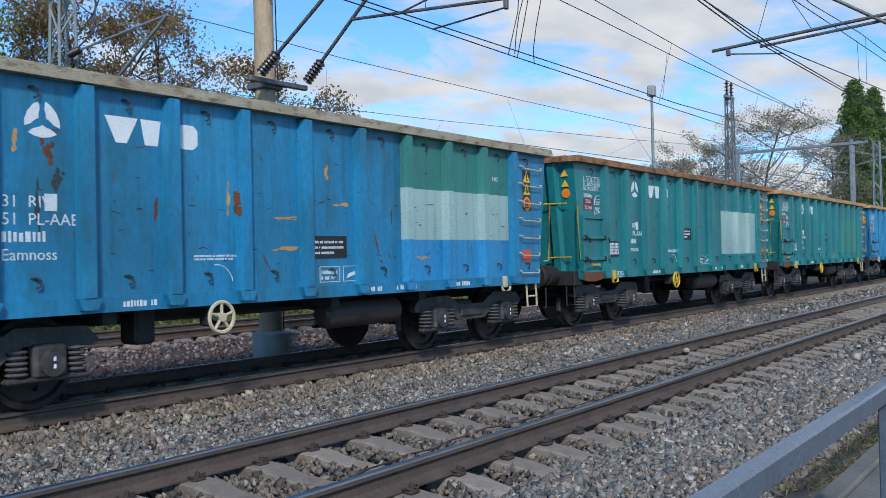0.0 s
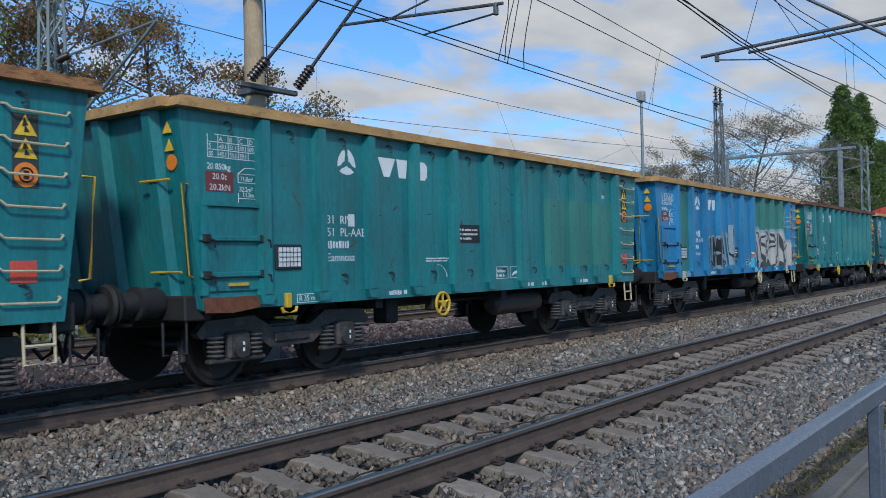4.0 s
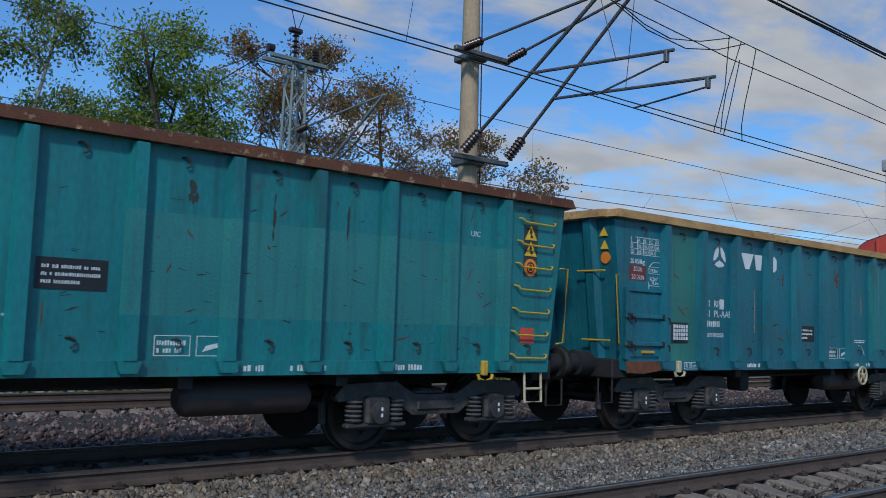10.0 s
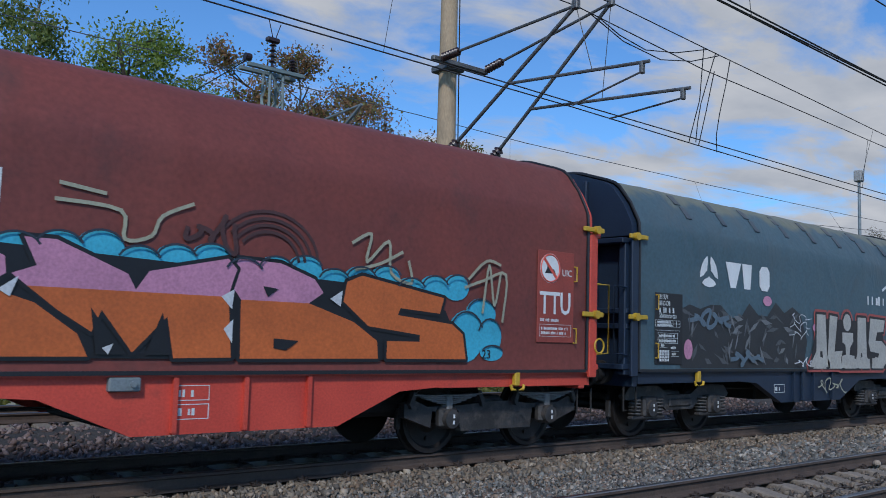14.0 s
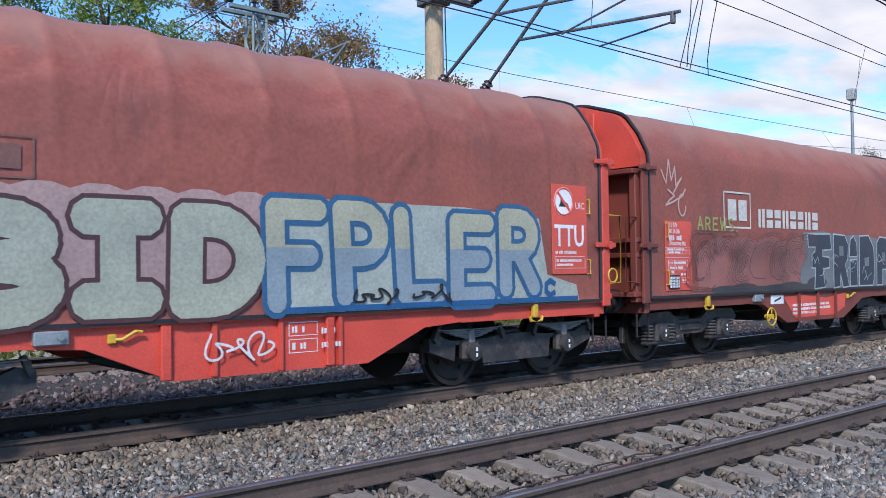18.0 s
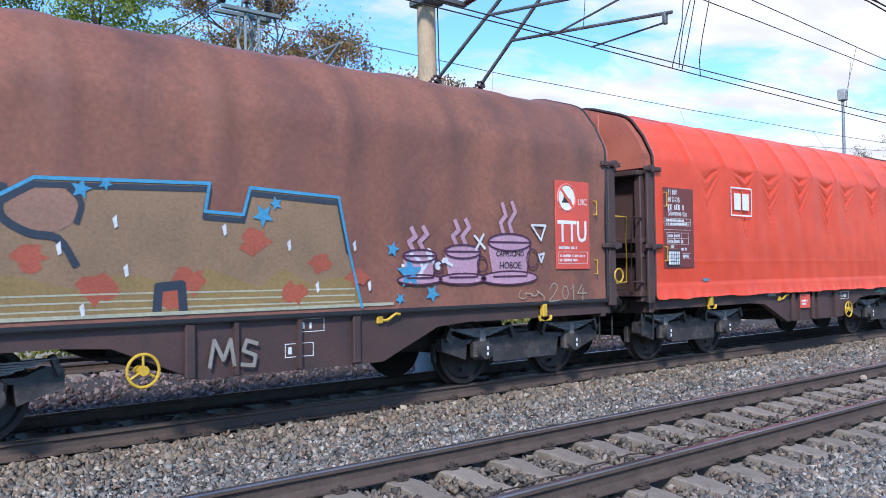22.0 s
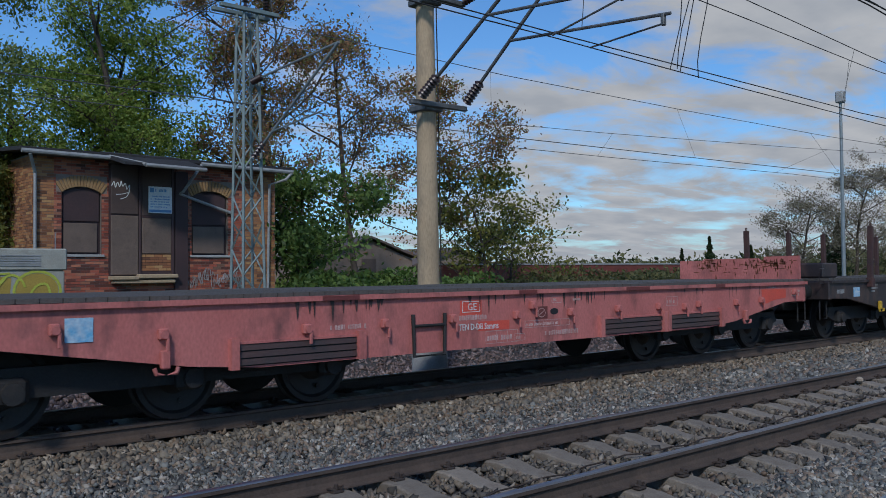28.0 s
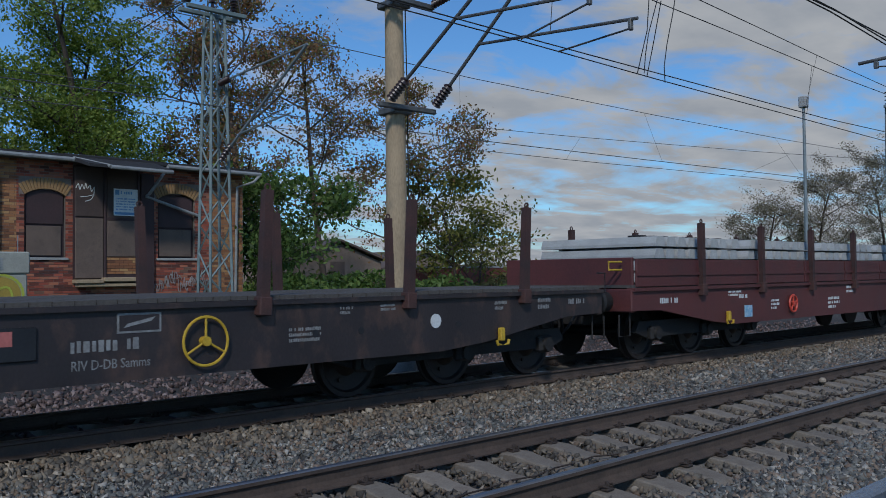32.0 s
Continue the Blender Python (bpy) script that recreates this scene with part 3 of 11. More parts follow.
    def mesh(self, name, mat, smooth=False):
        me = bpy.data.meshes.new(name)
        me.from_pydata(self.v, [], self.f)
        bm = bmesh.new()
        bm.from_mesh(me)
        bmesh.ops.recalc_face_normals(bm, faces=bm.faces)
        bm.to_mesh(me)
        bm.free()
        me.materials.append(mat)
        if smooth:
            me.shade_smooth()
            me.set_sharp_from_angle(angle=radians(38))
        return me


CACHE = {}


def part(name, mb, mat, parent, label="", key=None, smooth=False, at=None):
    """Links a mesh as one object under a thing or a part. With a key the mesh is shared between alike parts of one material."""
    if isinstance(mb, Mb):
        me = None
        if key:
            me = CACHE.get((key, mat.name))
        if me is None:
            me = mb.mesh(name, mat, smooth)
            if key:
                CACHE[key, mat.name] = me
    else:
        me = mb
    ob = new(name, me)
    ob.parent = parent
    if at is not None:
        ob.matrix_basis = at if isinstance(at, Matrix) else Matrix.Translation(at)
    if label:
        ob["label"] = label
    return ob


def thing(name, label, category, group="", kind="", at=None):
    e = new(name)
    e.empty_display_size = 0.2
    if at is not None:
        e.matrix_basis = at
    return tagged(e, label, category, group, kind)


def lettering(text, size, mat, parent, x, y, z, name="lettering", bold=0.0, spacing=1.0, width=None, side=-1, align="LEFT", shear=0.0, thick=0.002):
    """Words in Blender's own font on a wall that faces -y, with their lower left corner at (x, z)."""
    c = bpy.data.curves.new("text", "FONT")
    c.body, c.size, c.extrude, c.offset, c.space_character, c.align_x, c.shear = text, size, thick, bold, spacing, align, shear
    c.resolution_u = 2
    o = bpy.data.objects.new("text", c)
    me = bpy.data.meshes.new_from_object(o)
    bpy.data.objects.remove(o)
    bpy.data.curves.remove(c)
    me.materials.clear()
    me.materials.append(mat)
    if width and len(me.vertices):
        xs = [v.co.x for v in me.vertices]
        k = width / max(0.01, max(xs) - min(xs))
        for v in me.vertices:
            v.co.x *= k
    ob = new(name, me)
    ob.parent = parent
    ob.matrix_basis = pose(x, y, z, 90, 0, 0)
    ob["kind"] = "stuff"
    return ob


def bars(parent, mat, x, y, z, w, h, rows=1, gap=0.45, seed=0, cols=None, name="small_lettering"):
    """Writing that cannot be read: plain bars of its size."""
    rnd = random.Random(seed)
    mb = Mb()
    rh = h / (rows + (rows - 1) * gap)
    for r in range(rows):
        z0 = z + h - r * rh * (1 + gap) - rh
        a = 0.0
        end = w * (1 if r < rows - 1 else rnd.uniform(0.6, 1))
        while a < end - 0.02:
            l = min(rnd.uniform(0.22, 0.5) * rh, end - a)
            mb.box(x + a, x + a + l, y - 0.002, y + 0.002, z0 + rh * 0.08 * rnd.random(), z0 + rh * rnd.uniform(0.8, 1.0))
            a += l + rh * (0.8 if rnd.random() < 0.16 else 0.2)
    ob = part(name, mb, mat, parent)
    ob["kind"] = "stuff"
    return ob

# ---------------------------------------------------------------- ground and tracks
NEAR_Y, TRAIN_Y, THIRD_Y = 4.612, 9.162, 16.3
GAUGE = 1.505
RAIL_H = 0.172


def ground_height(x, y):
    """The lie of the land across the line: camera path, near shoulder, two ballast beds, third track, far verge."""
    prof = [(-40, -0.12), (0.9, -0.12), (1.3, -0.16), (1.9, -0.42), (2.5, -0.36), (3.1, -0.25), (3.4, -0.285), (5.8, -0.285), (6.2, -0.24), (6.9, -0.32), (7.5, -0.25), (7.9, -0.285), (10.4, -0.285), (10.9, -0.25), (11.6, -0.5), (13.6, -0.5), (14.6, -0.25), (18.2, -0.25), (19.5, -0.4), (26, -0.3), (60, -0.3), (3000, -0.3)]
    for (a, za), (b, zb) in zip(prof, prof[1:]):
        if a <= y <= b:
            return za + (zb - za) * (y - a) / (b - a)
    return -0.12


def build_ground():
    ys = [-3000, -300, -40, -6, -1, 0.5, 0.9, 1.1, 1.3, 1.6, 1.9, 2.2, 2.5, 2.8, 3.1, 3.4, 4.6, 5.8, 6.2, 6.5, 6.9, 7.2, 7.5, 7.9, 9.2, 10.4, 10.9, 11.25, 11.6, 12.6, 13.6, 14.1, 14.6, 16.3, 18.2, 18.8, 19.5, 22, 26, 60, 200, 600, 3000]
    xs = [-3000, -400, -60, -20] + [i * 1.0 for i in range(-8, 50)] + [60, 80, 120, 200, 400, 900, 3000]
    mb = Mb()
    rnd = random.Random(5)
    for y in ys:
        for x in xs:
            z = ground_height(x, y)
            if 1.4 < y < 19 and -9 < x < 51:
                z += rnd.uniform(-0.02, 0.02)
            mb.v.append((x, y, z))
    n = len(xs)
    mats = {"bed": [], "soil": [], "path": [], "field": []}
    kinds = []
    for j in range(len(ys) - 1):
        m = (ys[j] + ys[j + 1]) / 2
        k = 2 if m < 1.0 else 1 if m < 2.05 else 0 if m < 19 else 3
        if m < -6 or m > 19:
            k = 3
        for i in range(n - 1):
            mb.f.append((j * n + i, j * n + i + 1, (j + 1) * n + i + 1, (j + 1) * n + i))
            kinds.append(k)
    me = mb.mesh("ground", M_BALLAST_BED)
    for m in (M_SOIL, M_PATH, M_FIELD):
        me.materials.append(m)
    for p, k in zip(me.polygons, kinds):
        p.material_index = k
    g = tagged(new("ground", me), "grey ballast ground with soil verge and rough grass", "ground", kind="structure")
    return g


GROUND = build_ground()


def rail_mesh(x0, x1):
    w, h = 0.036, RAIL_H
    prof = [(-0.075, -h), (0.075, -h), (0.075, -h + 0.012), (0.02, -h + 0.032), (0.0085, -h + 0.055), (0.0085, -0.052), (w, -0.036), (w, -0.01), (w - 0.01, 0.0), (-w + 0.01, 0.0), (-w, -0.01), (-w, -0.036), (-0.0085, -0.052), (-0.0085, -h + 0.055), (-0.02, -h + 0.032), (-0.075, -h + 0.012)]
    me = Mb().prism(prof, x0, x1, "x").mesh("rail", M_RAIL)
    me.materials.append(M_RAILTOP)
    for p in me.polygons:
        c = sum((me.vertices[i].co.z for i in p.vertices), 0.0) / len(p.vertices)
        if c > -0.006 and len(p.vertices) == 4:
            p.material_index = 1
    return me


RAIL_ME = rail_mesh(-60, 600)
SLEEPER_STEP = 0.5896


def sleeper_mesh():
    """Concrete sleeper, 2.6 m: high seats under the rails, a dip between them, sloping sides."""
    st = [(-1.30, -0.30), (-1.22, -0.235), (-1.0, -0.195), (-0.76, -0.176), (-0.52, -0.176), (-0.3, -0.215), (0, -0.235), (0.3, -0.215), (0.52, -0.176), (0.76, -0.176), (1.0, -0.195), (1.22, -0.235), (1.30, -0.30)]
    mb = Mb()
    vs = []
    for y, z in st:
        t = 0.128 if abs(y) > 0.35 else 0.112
        vs += [(-0.145, y, -0.40), (-t, y, z - 0.012), (-t + 0.015, y, z), (t - 0.015, y, z), (t, y, z - 0.012), (0.145, y, -0.40)]
    fs = []
    for i in range(len(st) - 1):
        for k in range(5):
            a = i * 6 + k
            fs.append((a, a + 1, a + 7, a + 6))
    fs += [tuple(range(6)), tuple(range(len(vs) - 1, len(vs) - 7, -1))]
    mb.add(vs, fs)
    return mb.mesh("sleeper", M_SLEEPER)


def clip_mesh():
    """Tension clamp with its bolt, beside the rail foot."""
    mb = Mb()
    mb.box(-0.05, 0.05, 0.07, 0.14, -0.18, -0.155, 0.008)
    mb.turned([(-0.16, 0.018), (-0.115, 0.018), (-0.11, 0.012)], "z", 8, (0, 0.10, 0))
    mb.tube([(-0.055, 0.06, -0.15), (-0.06, 0.11, -0.135), (-0.03, 0.135, -0.15), (-0.018, 0.09, -0.14), (0.018, 0.09, -0.14), (0.03, 0.135, -0.15), (0.06, 0.11, -0.135), (0.055, 0.06, -0.15)], 0.008, 5)
    return mb.mesh("rail_clip", M_CLIP)


SLEEPER_ME, CLIP_ME = sleeper_mesh(), clip_mesh()


def build_track(name, yc, x0, n, clips_to, phase, label):
    t = thing(name, label, "railway track", kind="structure", at=pose(0, yc, 0))
    for s in (-1, 1):
        part("rail", RAIL_ME, None, t, "rusty rail with polished top", at=(0, s * GAUGE / 2, 0))
    rnd = random.Random(int(yc * 10))
    for i in range(n):
        x = phase + SLEEPER_STEP * (x0 + i)
        o = part("sleeper", SLEEPER_ME, None, t, at=pose(x + rnd.uniform(-0.01, 0.01), rnd.uniform(-0.02, 0.02), rnd.uniform(-0.008, 0.004), 0, 0, rnd.uniform(-0.6, 0.6)))
        if x < clips_to:
            for s in (-1, 1):
                part("rail_clip", CLIP_ME, None, o, at=(0, s * GAUGE / 2, 0))
                part("rail_clip", CLIP_ME, None, o, at=pose(0, s * GAUGE / 2, 0, 0, 0, 180))
    return t


def scatter_stones(name, mat, label, n, yr, xr, size, seed, bias=1.0, keep=None, lift=0.0):
    """Broken stones lying on the bed, joined in one mesh."""
    rng = np.random.default_rng(seed)
    corner = np.array([(-1, 0, 0), (1, 0, 0), (0, -1, 0), (0, 1, 0), (0, 0, -1), (0, 0, 1)]) * 1.25
    tri = np.array([(0, 4, 2), (2, 4, 1), (1, 4, 3), (3, 4, 0), (2, 5, 0), (1, 5, 2), (3, 5, 1), (0, 5, 3)])
    u = rng.random(n) ** bias
    x = xr[0] + (xr[1] - xr[0]) * u
    y = rng.uniform(yr[0], yr[1], n)
    if keep is not None:
        m = keep(x, y)
        x, y = x[m], y[m]
        n = len(x)
    z = np.array([ground_height(a, b) for a, b in zip(x, y)]) + lift + rng.uniform(-0.022, 0.026, n)
    s = rng.uniform(size[0], size[1], n)
    sc = rng.uniform(0.45, 1.5, (n, 1, 3)) * s[:, None, None]
    V = (corner[None] + rng.uniform(-0.55, 0.55, (n, 6, 3))) * sc
    q = rng.normal(size=(n, 4))
    q /= np.linalg.norm(q, axis=1)[:, None]
    a, b, c, d = q.T
    R = np.stack([np.stack([1 - 2 * (c * c + d * d), 2 * (b * c - a * d), 2 * (b * d + a * c)], -1), np.stack([2 * (b * c + a * d), 1 - 2 * (b * b + d * d), 2 * (c * d - a * b)], -1), np.stack([2 * (b * d - a * c), 2 * (c * d + a * b), 1 - 2 * (b * b + c * c)], -1)], 1)
    V = np.einsum("nij,nkj->nki", R, V) + np.stack([x, y, z], -1)[:, None]
    F = (tri[None] + 6 * np.arange(n)[:, None, None]).reshape(-1, 3)
    me = bpy.data.meshes.new(name)
    me.vertices.add(n * 6)
    me.vertices.foreach_set("co", V.astype(np.float32).ravel())
    me.loops.add(len(F) * 3)
    me.loops.foreach_set("vertex_index", F.astype(np.int32).ravel())
    me.polygons.add(len(F))
    me.polygons.foreach_set("loop_start", np.arange(0, len(F) * 3, 3, dtype=np.int32))
    me.update(calc_edges=True)
    me.validate()
    me.materials.append(mat)
    return tagged(new(name, me), label, "ballast", kind="stuff")

# ---------------------------------------------------------------- running gear
WHEEL_R = 0.46
WHEELS = []


def wheelset_mesh():
    mb = Mb()
    for s in (-1, 1):
        y0 = s * 0.75
        prof = [(y0 - s * 0.065, WHEEL_R + 0.028), (y0 - s * 0.04, WHEEL_R + 0.024), (y0 - s * 0.03, WHEEL_R), (y0 + s * 0.065, WHEEL_R - 0.006), (y0 + s * 0.066, WHEEL_R - 0.06), (y0 + s * 0.03, WHEEL_R - 0.09), (y0 + s * 0.01, 0.2), (y0 + s * 0.055, 0.13), (y0 + s * 0.075, 0.08), (y0 + s * 0.3, 0.075)]
        mb.turned(prof, "y", 28)
    mb.turned([(-0.7, 0.085), (0.7, 0.085)], "y", 12)
    # balance marks that show the turning
    for s in (-1, 1):
        for k in range(4):
            a = math.pi / 2 * k + 0.3
            mb.turned([(s * 0.79, 0.03), (s * 0.815, 0.03)], "y", 8, (0.27 * math.cos(a), 0, 0.27 * math.sin(a)))
    return mb.mesh("wheelset", M_WHEEL, True)


WHEELSET_ME = wheelset_mesh()


def bogie(parent, xc, style, base=1.8):
    """Two-axle bogie. Styles: coil (welded frame on coil springs) or leaf (pressed frame with leaf springs)."""
    b = part("bogie", Mb().box(-0.25, 0.25, -0.95, 0.95, 0.52, 0.72, 0.03).box(-0.9, 0.9, -0.35, -0.2, 0.5, 0.62).box(-0.9, 0.9, 0.2, 0.35, 0.5, 0.62), M_BOGIE, parent, "grimy dark steel bogie", key="bolster", at=(xc, 0, 0))
    for s in (-1, 1):
        y0, y1 = s * 0.98, s * 1.1
        ya, yb = min(y0, y1), max(y0, y1)
        if style == "coil":
            hb = base / 2
            top = [(-hb - 0.55, 0.66), (-hb - 0.42, 0.8), (-hb + 0.3, 0.82), (-0.32, 0.66), (0.32, 0.66), (hb - 0.3, 0.82), (hb + 0.42, 0.8), (hb + 0.55, 0.66), (hb + 0.5, 0.6), (hb - 0.22, 0.64), (0.36, 0.42), (-0.36, 0.42), (-hb + 0.22, 0.64), (-hb - 0.5, 0.6)]
            part("side_frame", Mb().prism(top, ya, yb).box(-0.3, 0.3, ya - 0.03, yb + 0.03, 0.47, 0.6, 0.02), M_BOGIE, b, key=("sf", style, s, base))
            for e in (-1, 1):
                xa = e * hb
                o = s * 1.05
                part("axle_box", Mb().box(xa - 0.17, xa + 0.17, min(o, o + s * 0.15), max(o, o + s * 0.15), 0.33, 0.66, 0.035).turned([(o + s * 0.14, 0.13), (o + s * 0.19, 0.12), (o + s * 0.2, 0.05)], "y", 14, (xa, 0, 0.47)).box(xa - 0.42, xa + 0.42, min(o, o + s * 0.12), max(o, o + s * 0.12), 0.30, 0.36, 0.02), M_BOGIE, b, "axle box with spring shelf", key=("ab", style, s, e, base))
                for q in (-1, 1):
                    mb = Mb()
                    for k in range(5):
                        mb.ring((xa + q * 0.29, s * 1.1, 0.39 + k * 0.052), 0.085, 0.019, "z", 12, 4)
                    mb.turned([(0.37, 0.05), (0.62, 0.05)], "z", 10, (xa + q * 0.29, s * 1.1, 0))
                    part("coil_spring", mb, M_COIL, b, key=("cs", s, e, q, base), smooth=True)
                mb = Mb()
                for k in range(2):
                    mb.box(xa - 0.012, xa + 0.012, min(o + s * 0.2, o + s * 0.206), max(o + s * 0.2, o + s * 0.206), 0.43 + k * 0.07, 0.47 + k * 0.07)
                part("bolt_mark", mb, M_WHITE, b, "white paint marks on the axle box", key=("bm", s, e, base))["kind"] = "stuff"
        else:
            hb = base / 2
            fr = [(-hb - 0.66, 0.5), (-hb - 0.66, 0.66), (-hb - 0.5, 0.7), (-hb - 0.3, 0.62), (-hb + 0.3, 0.62), (-0.2, 0.66), (0.2, 0.66), (hb - 0.3, 0.62), (hb + 0.3, 0.62), (hb + 0.5, 0.7), (hb + 0.66, 0.66), (hb + 0.66, 0.5), (hb + 0.24, 0.36), (hb + 0.22, 0.56), (hb - 0.22, 0.56), (hb - 0.26, 0.3), (-hb + 0.26, 0.3), (-hb + 0.22, 0.56), (-hb - 0.22, 0.56), (-hb - 0.24, 0.36)]
            part("side_frame", Mb().prism(fr, ya, yb), M_BOGIE, b, key=("sf", style, s, base))
            for e in (-1, 1):
                xa = e * hb
                o = s * 1.05
                part("axle_box", Mb().box(xa - 0.15, xa + 0.15, min(o, o + s * 0.14), max(o, o + s * 0.14), 0.35, 0.62, 0.04).turned([(o + s * 0.13, 0.125), (o + s * 0.2, 0.115), (o + s * 0.215, 0.05)], "y", 14, (xa, 0, 0.47)), M_BOGIE, b, "round axle box", key=("ab", style, s, e, base), smooth=True)
                mb = Mb()
                for k in range(5):
                    l = 0.56 - k * 0.09
                    zt = 0.765 - 0.024 * k
                    mb.prism([(xa - l, zt + 0.012), (xa - l * 0.5, zt), (xa + l * 0.5, zt), (xa + l, zt + 0.012), (xa + l, zt - 0.003), (xa + l * 0.5, zt - 0.017), (xa - l * 0.5, zt - 0.017), (xa - l, zt - 0.003)], min(o + s * 0.02, o + s * 0.12), max(o + s * 0.02, o + s * 0.12))
                mb.box(xa - 0.05, xa + 0.05, min(o, o + s * 0.14), max(o, o + s * 0.14), 0.58, 0.76, 0.015)
                part("leaf_spring", mb, M_SPRING, b, key=("ls", s, e, base))
                for q in (-1, 1):
                    mb = Mb()
                    mb.prism([(xa + q * 0.56, 0.81), (xa + q * 0.63, 0.66), (xa + q * 0.59, 0.6), (xa + q * 0.51, 0.79)], min(o + s * 0.03, o + s * 0.11), max(o + s * 0.03, o + s * 0.11))
                    part("spring_shackle", mb, M_BOGIE, b, key=("sh", s, e, q, base))
                mb = Mb()
                for k in range(2):
                    mb.box(xa - 0.013, xa + 0.013, min(o + s * 0.216, o + s * 0.221), max(o + s * 0.216, o + s * 0.221), 0.41 + k * 0.075, 0.455 + k * 0.075)
                part("bolt_mark", mb, M_WHITE, b, "white paint marks on the axle box", key=("bml", s, e, base))["kind"] = "stuff"
    for e in (-1, 1):
        for s in (-1, 1):
            part("brake_block", Mb().box(e * base / 2 - 0.52, e * base / 2 - 0.46, s * 0.75 - 0.04, s * 0.75 + 0.04, 0.32, 0.58, 0.01), M_BOGIE, b, key=("bb", e, s, base))
        w = new("wheelset", WHEELSET_ME)
        w.parent = b
        w.matrix_basis = Matrix.Translation((e * base / 2, 0, WHEEL_R))
        WHEELS.append((w, e * base / 2))
    return b


def buffers(w, half, y=0.875, z=1.02, mat=None, body=0.0):
    """Round buffers, screw coupling and brake hoses at both ends."""
    for e in (-1, 1):
        for s in (-1, 1):
            x = e * half
            mb = Mb().turned([(e * (half - 0.62), 0.15), (e * (half - 0.58), 0.17), (e * (half - 0.36), 0.16), (e * (half - 0.35), 0.185), (e * (half - 0.3), 0.185), (e * (half - 0.29), 0.13), (e * (half - 0.055), 0.125)], "x", 18, (0, s * y, z))
            o = part("buffer", mb, mat or M_UNDER, w, "black cylindrical buffer", key=("buf", half, e, s, y, z), smooth=True)
            part("buffer_plate", Mb().turned([(e * (half - 0.06), 0.2), (e * (half - 0.02), 0.225), (e * half, 0.1)], "x", 20, (0, s * y, z)), M_UNDER, o, key=("bp", half, e, s, y, z), smooth=True)
        x0 = e * (half - 0.62)
        mb = Mb().box(min(x0, x0 + e * 0.4), max(x0, x0 + e * 0.4), -0.05, 0.05, z - 0.09, z + 0.05, 0.02)
        mb.tube([(x0 + e * 0.4, 0, z), (x0 + e * 0.5, 0, z - 0.18), (x0 + e * 0.6, 0, z - 0.3)], 0.03, 6)
        mb.ring((x0 + e * 0.62, 0, z - 0.42), 0.12, 0.022, "y", 14, 5)
        part("screw_coupling", mb, M_UNDER, w, key=("cpl", half, e, z))
        for k, (ya, dz) in enumerate(((-0.45, 0), (0.4, 0.05))):
            part("brake_hose", Mb().tube([(x0, ya, z - 0.05), (x0 + e * 0.2, ya, z - 0.12), (x0 + e * 0.38, ya * 0.8, z - 0.42 + dz), (x0 + e * 0.5, ya * 0.5, z - 0.6), (x0 + e * 0.62, ya * 0.3, z - 0.5)], 0.026, 6), M_BLACK, w, key=("hose", half, e, k, z), smooth=True)
        part("end_step", Mb().tube([(x0 - e * 0.05, -1.28, z - 0.2), (x0 - e * 0.05, -1.28, z - 0.55), (x0 + e * 0.25, -1.28, z - 0.55), (x0 + e * 0.25, -1.28, z - 0.2)], 0.016, 6), M_UNDER, w, key=("step", half, e, z))


def hand_wheel(parent, x, y, z, r, mat, spokes=5):
    mb = Mb().ring((x, y, z), r, 0.022 if spokes > 3 else 0.015, "y", 28, 6)
    for k in range(spokes):
        a = 2 * math.pi * k / spokes + math.pi / 2
        mb.tube([(x + 0.03 * math.cos(a), y, z + 0.03 * math.sin(a)), (x + r * math.cos(a), y, z + r * math.sin(a))], 0.017 if spokes > 3 else 0.012, 6)
    mb.turned([(y - 0.025, 0.05), (y + 0.12, 0.045)], "y", 12, (x, 0, z))
    return part("hand_brake_wheel", mb, mat, parent, "spoked hand brake wheel", smooth=True)


def rope_hook(parent, x, y, z, mat):
    """Cast shunting hook with two horns below the sill."""
    mb = Mb().box(x - 0.045, x + 0.045, y - 0.05, y + 0.02, z - 0.02, z + 0.16, 0.012)
    mb.tube([(x - 0.12, y - 0.04, z - 0.005), (x - 0.1, y - 0.045, z - 0.06), (x, y - 0.045, z - 0.075), (x + 0.1, y - 0.045, z - 0.06), (x + 0.12, y - 0.04, z - 0.005)], 0.022, 6)
    return part("rope_hook", mb, mat, parent, "small cast rope hook", key=("hook", round(x, 2), round(y, 3), round(z, 2)))

# ---------------------------------------------------------------- sprayed lettering
def spray(name, c, rough=0.5):
    return surf(name, c, tuple(v * 0.82 for v in c), rough, scale=2.5, fine=30, bump=0.02, dirt=tuple(v * 0.55 for v in c), dirt_at=(0.6, 0.95))


G_BLACK = spray("black_spray", (0.012, 0.012, 0.014))
G_GREY = spray("dark_grey_spray", (0.045, 0.047, 0.05))
G_WHITE = spray("white_spray", (0.6, 0.62, 0.63))
G_HAZE = spray("thin_white_spray", (0.24, 0.33, 0.38))
G_CHROME = spray("pale_silver_spray", (0.42, 0.42, 0.40), 0.4)
G_CYAN = spray("cyan_spray", (0.06, 0.42, 0.58))
G_PINK = spray("pink_spray", (0.55, 0.24, 0.36))
G_ORANGE = spray("orange_spray", (0.55, 0.13, 0.03))
G_CREAM = spray("cream_green_spray", (0.33, 0.35, 0.27))
G_SAND = spray("sand_spray", (0.36, 0.36, 0.26))
G_NAVY = spray("navy_spray", (0.028, 0.038, 0.055))
G_PALE = spray("pale_outline_spray", (0.36, 0.42, 0.44))
G_OCHRE = spray("ochre_spray", (0.25, 0.165, 0.06))
G_SKY = spray("sky_blue_spray", (0.05, 0.26, 0.42))
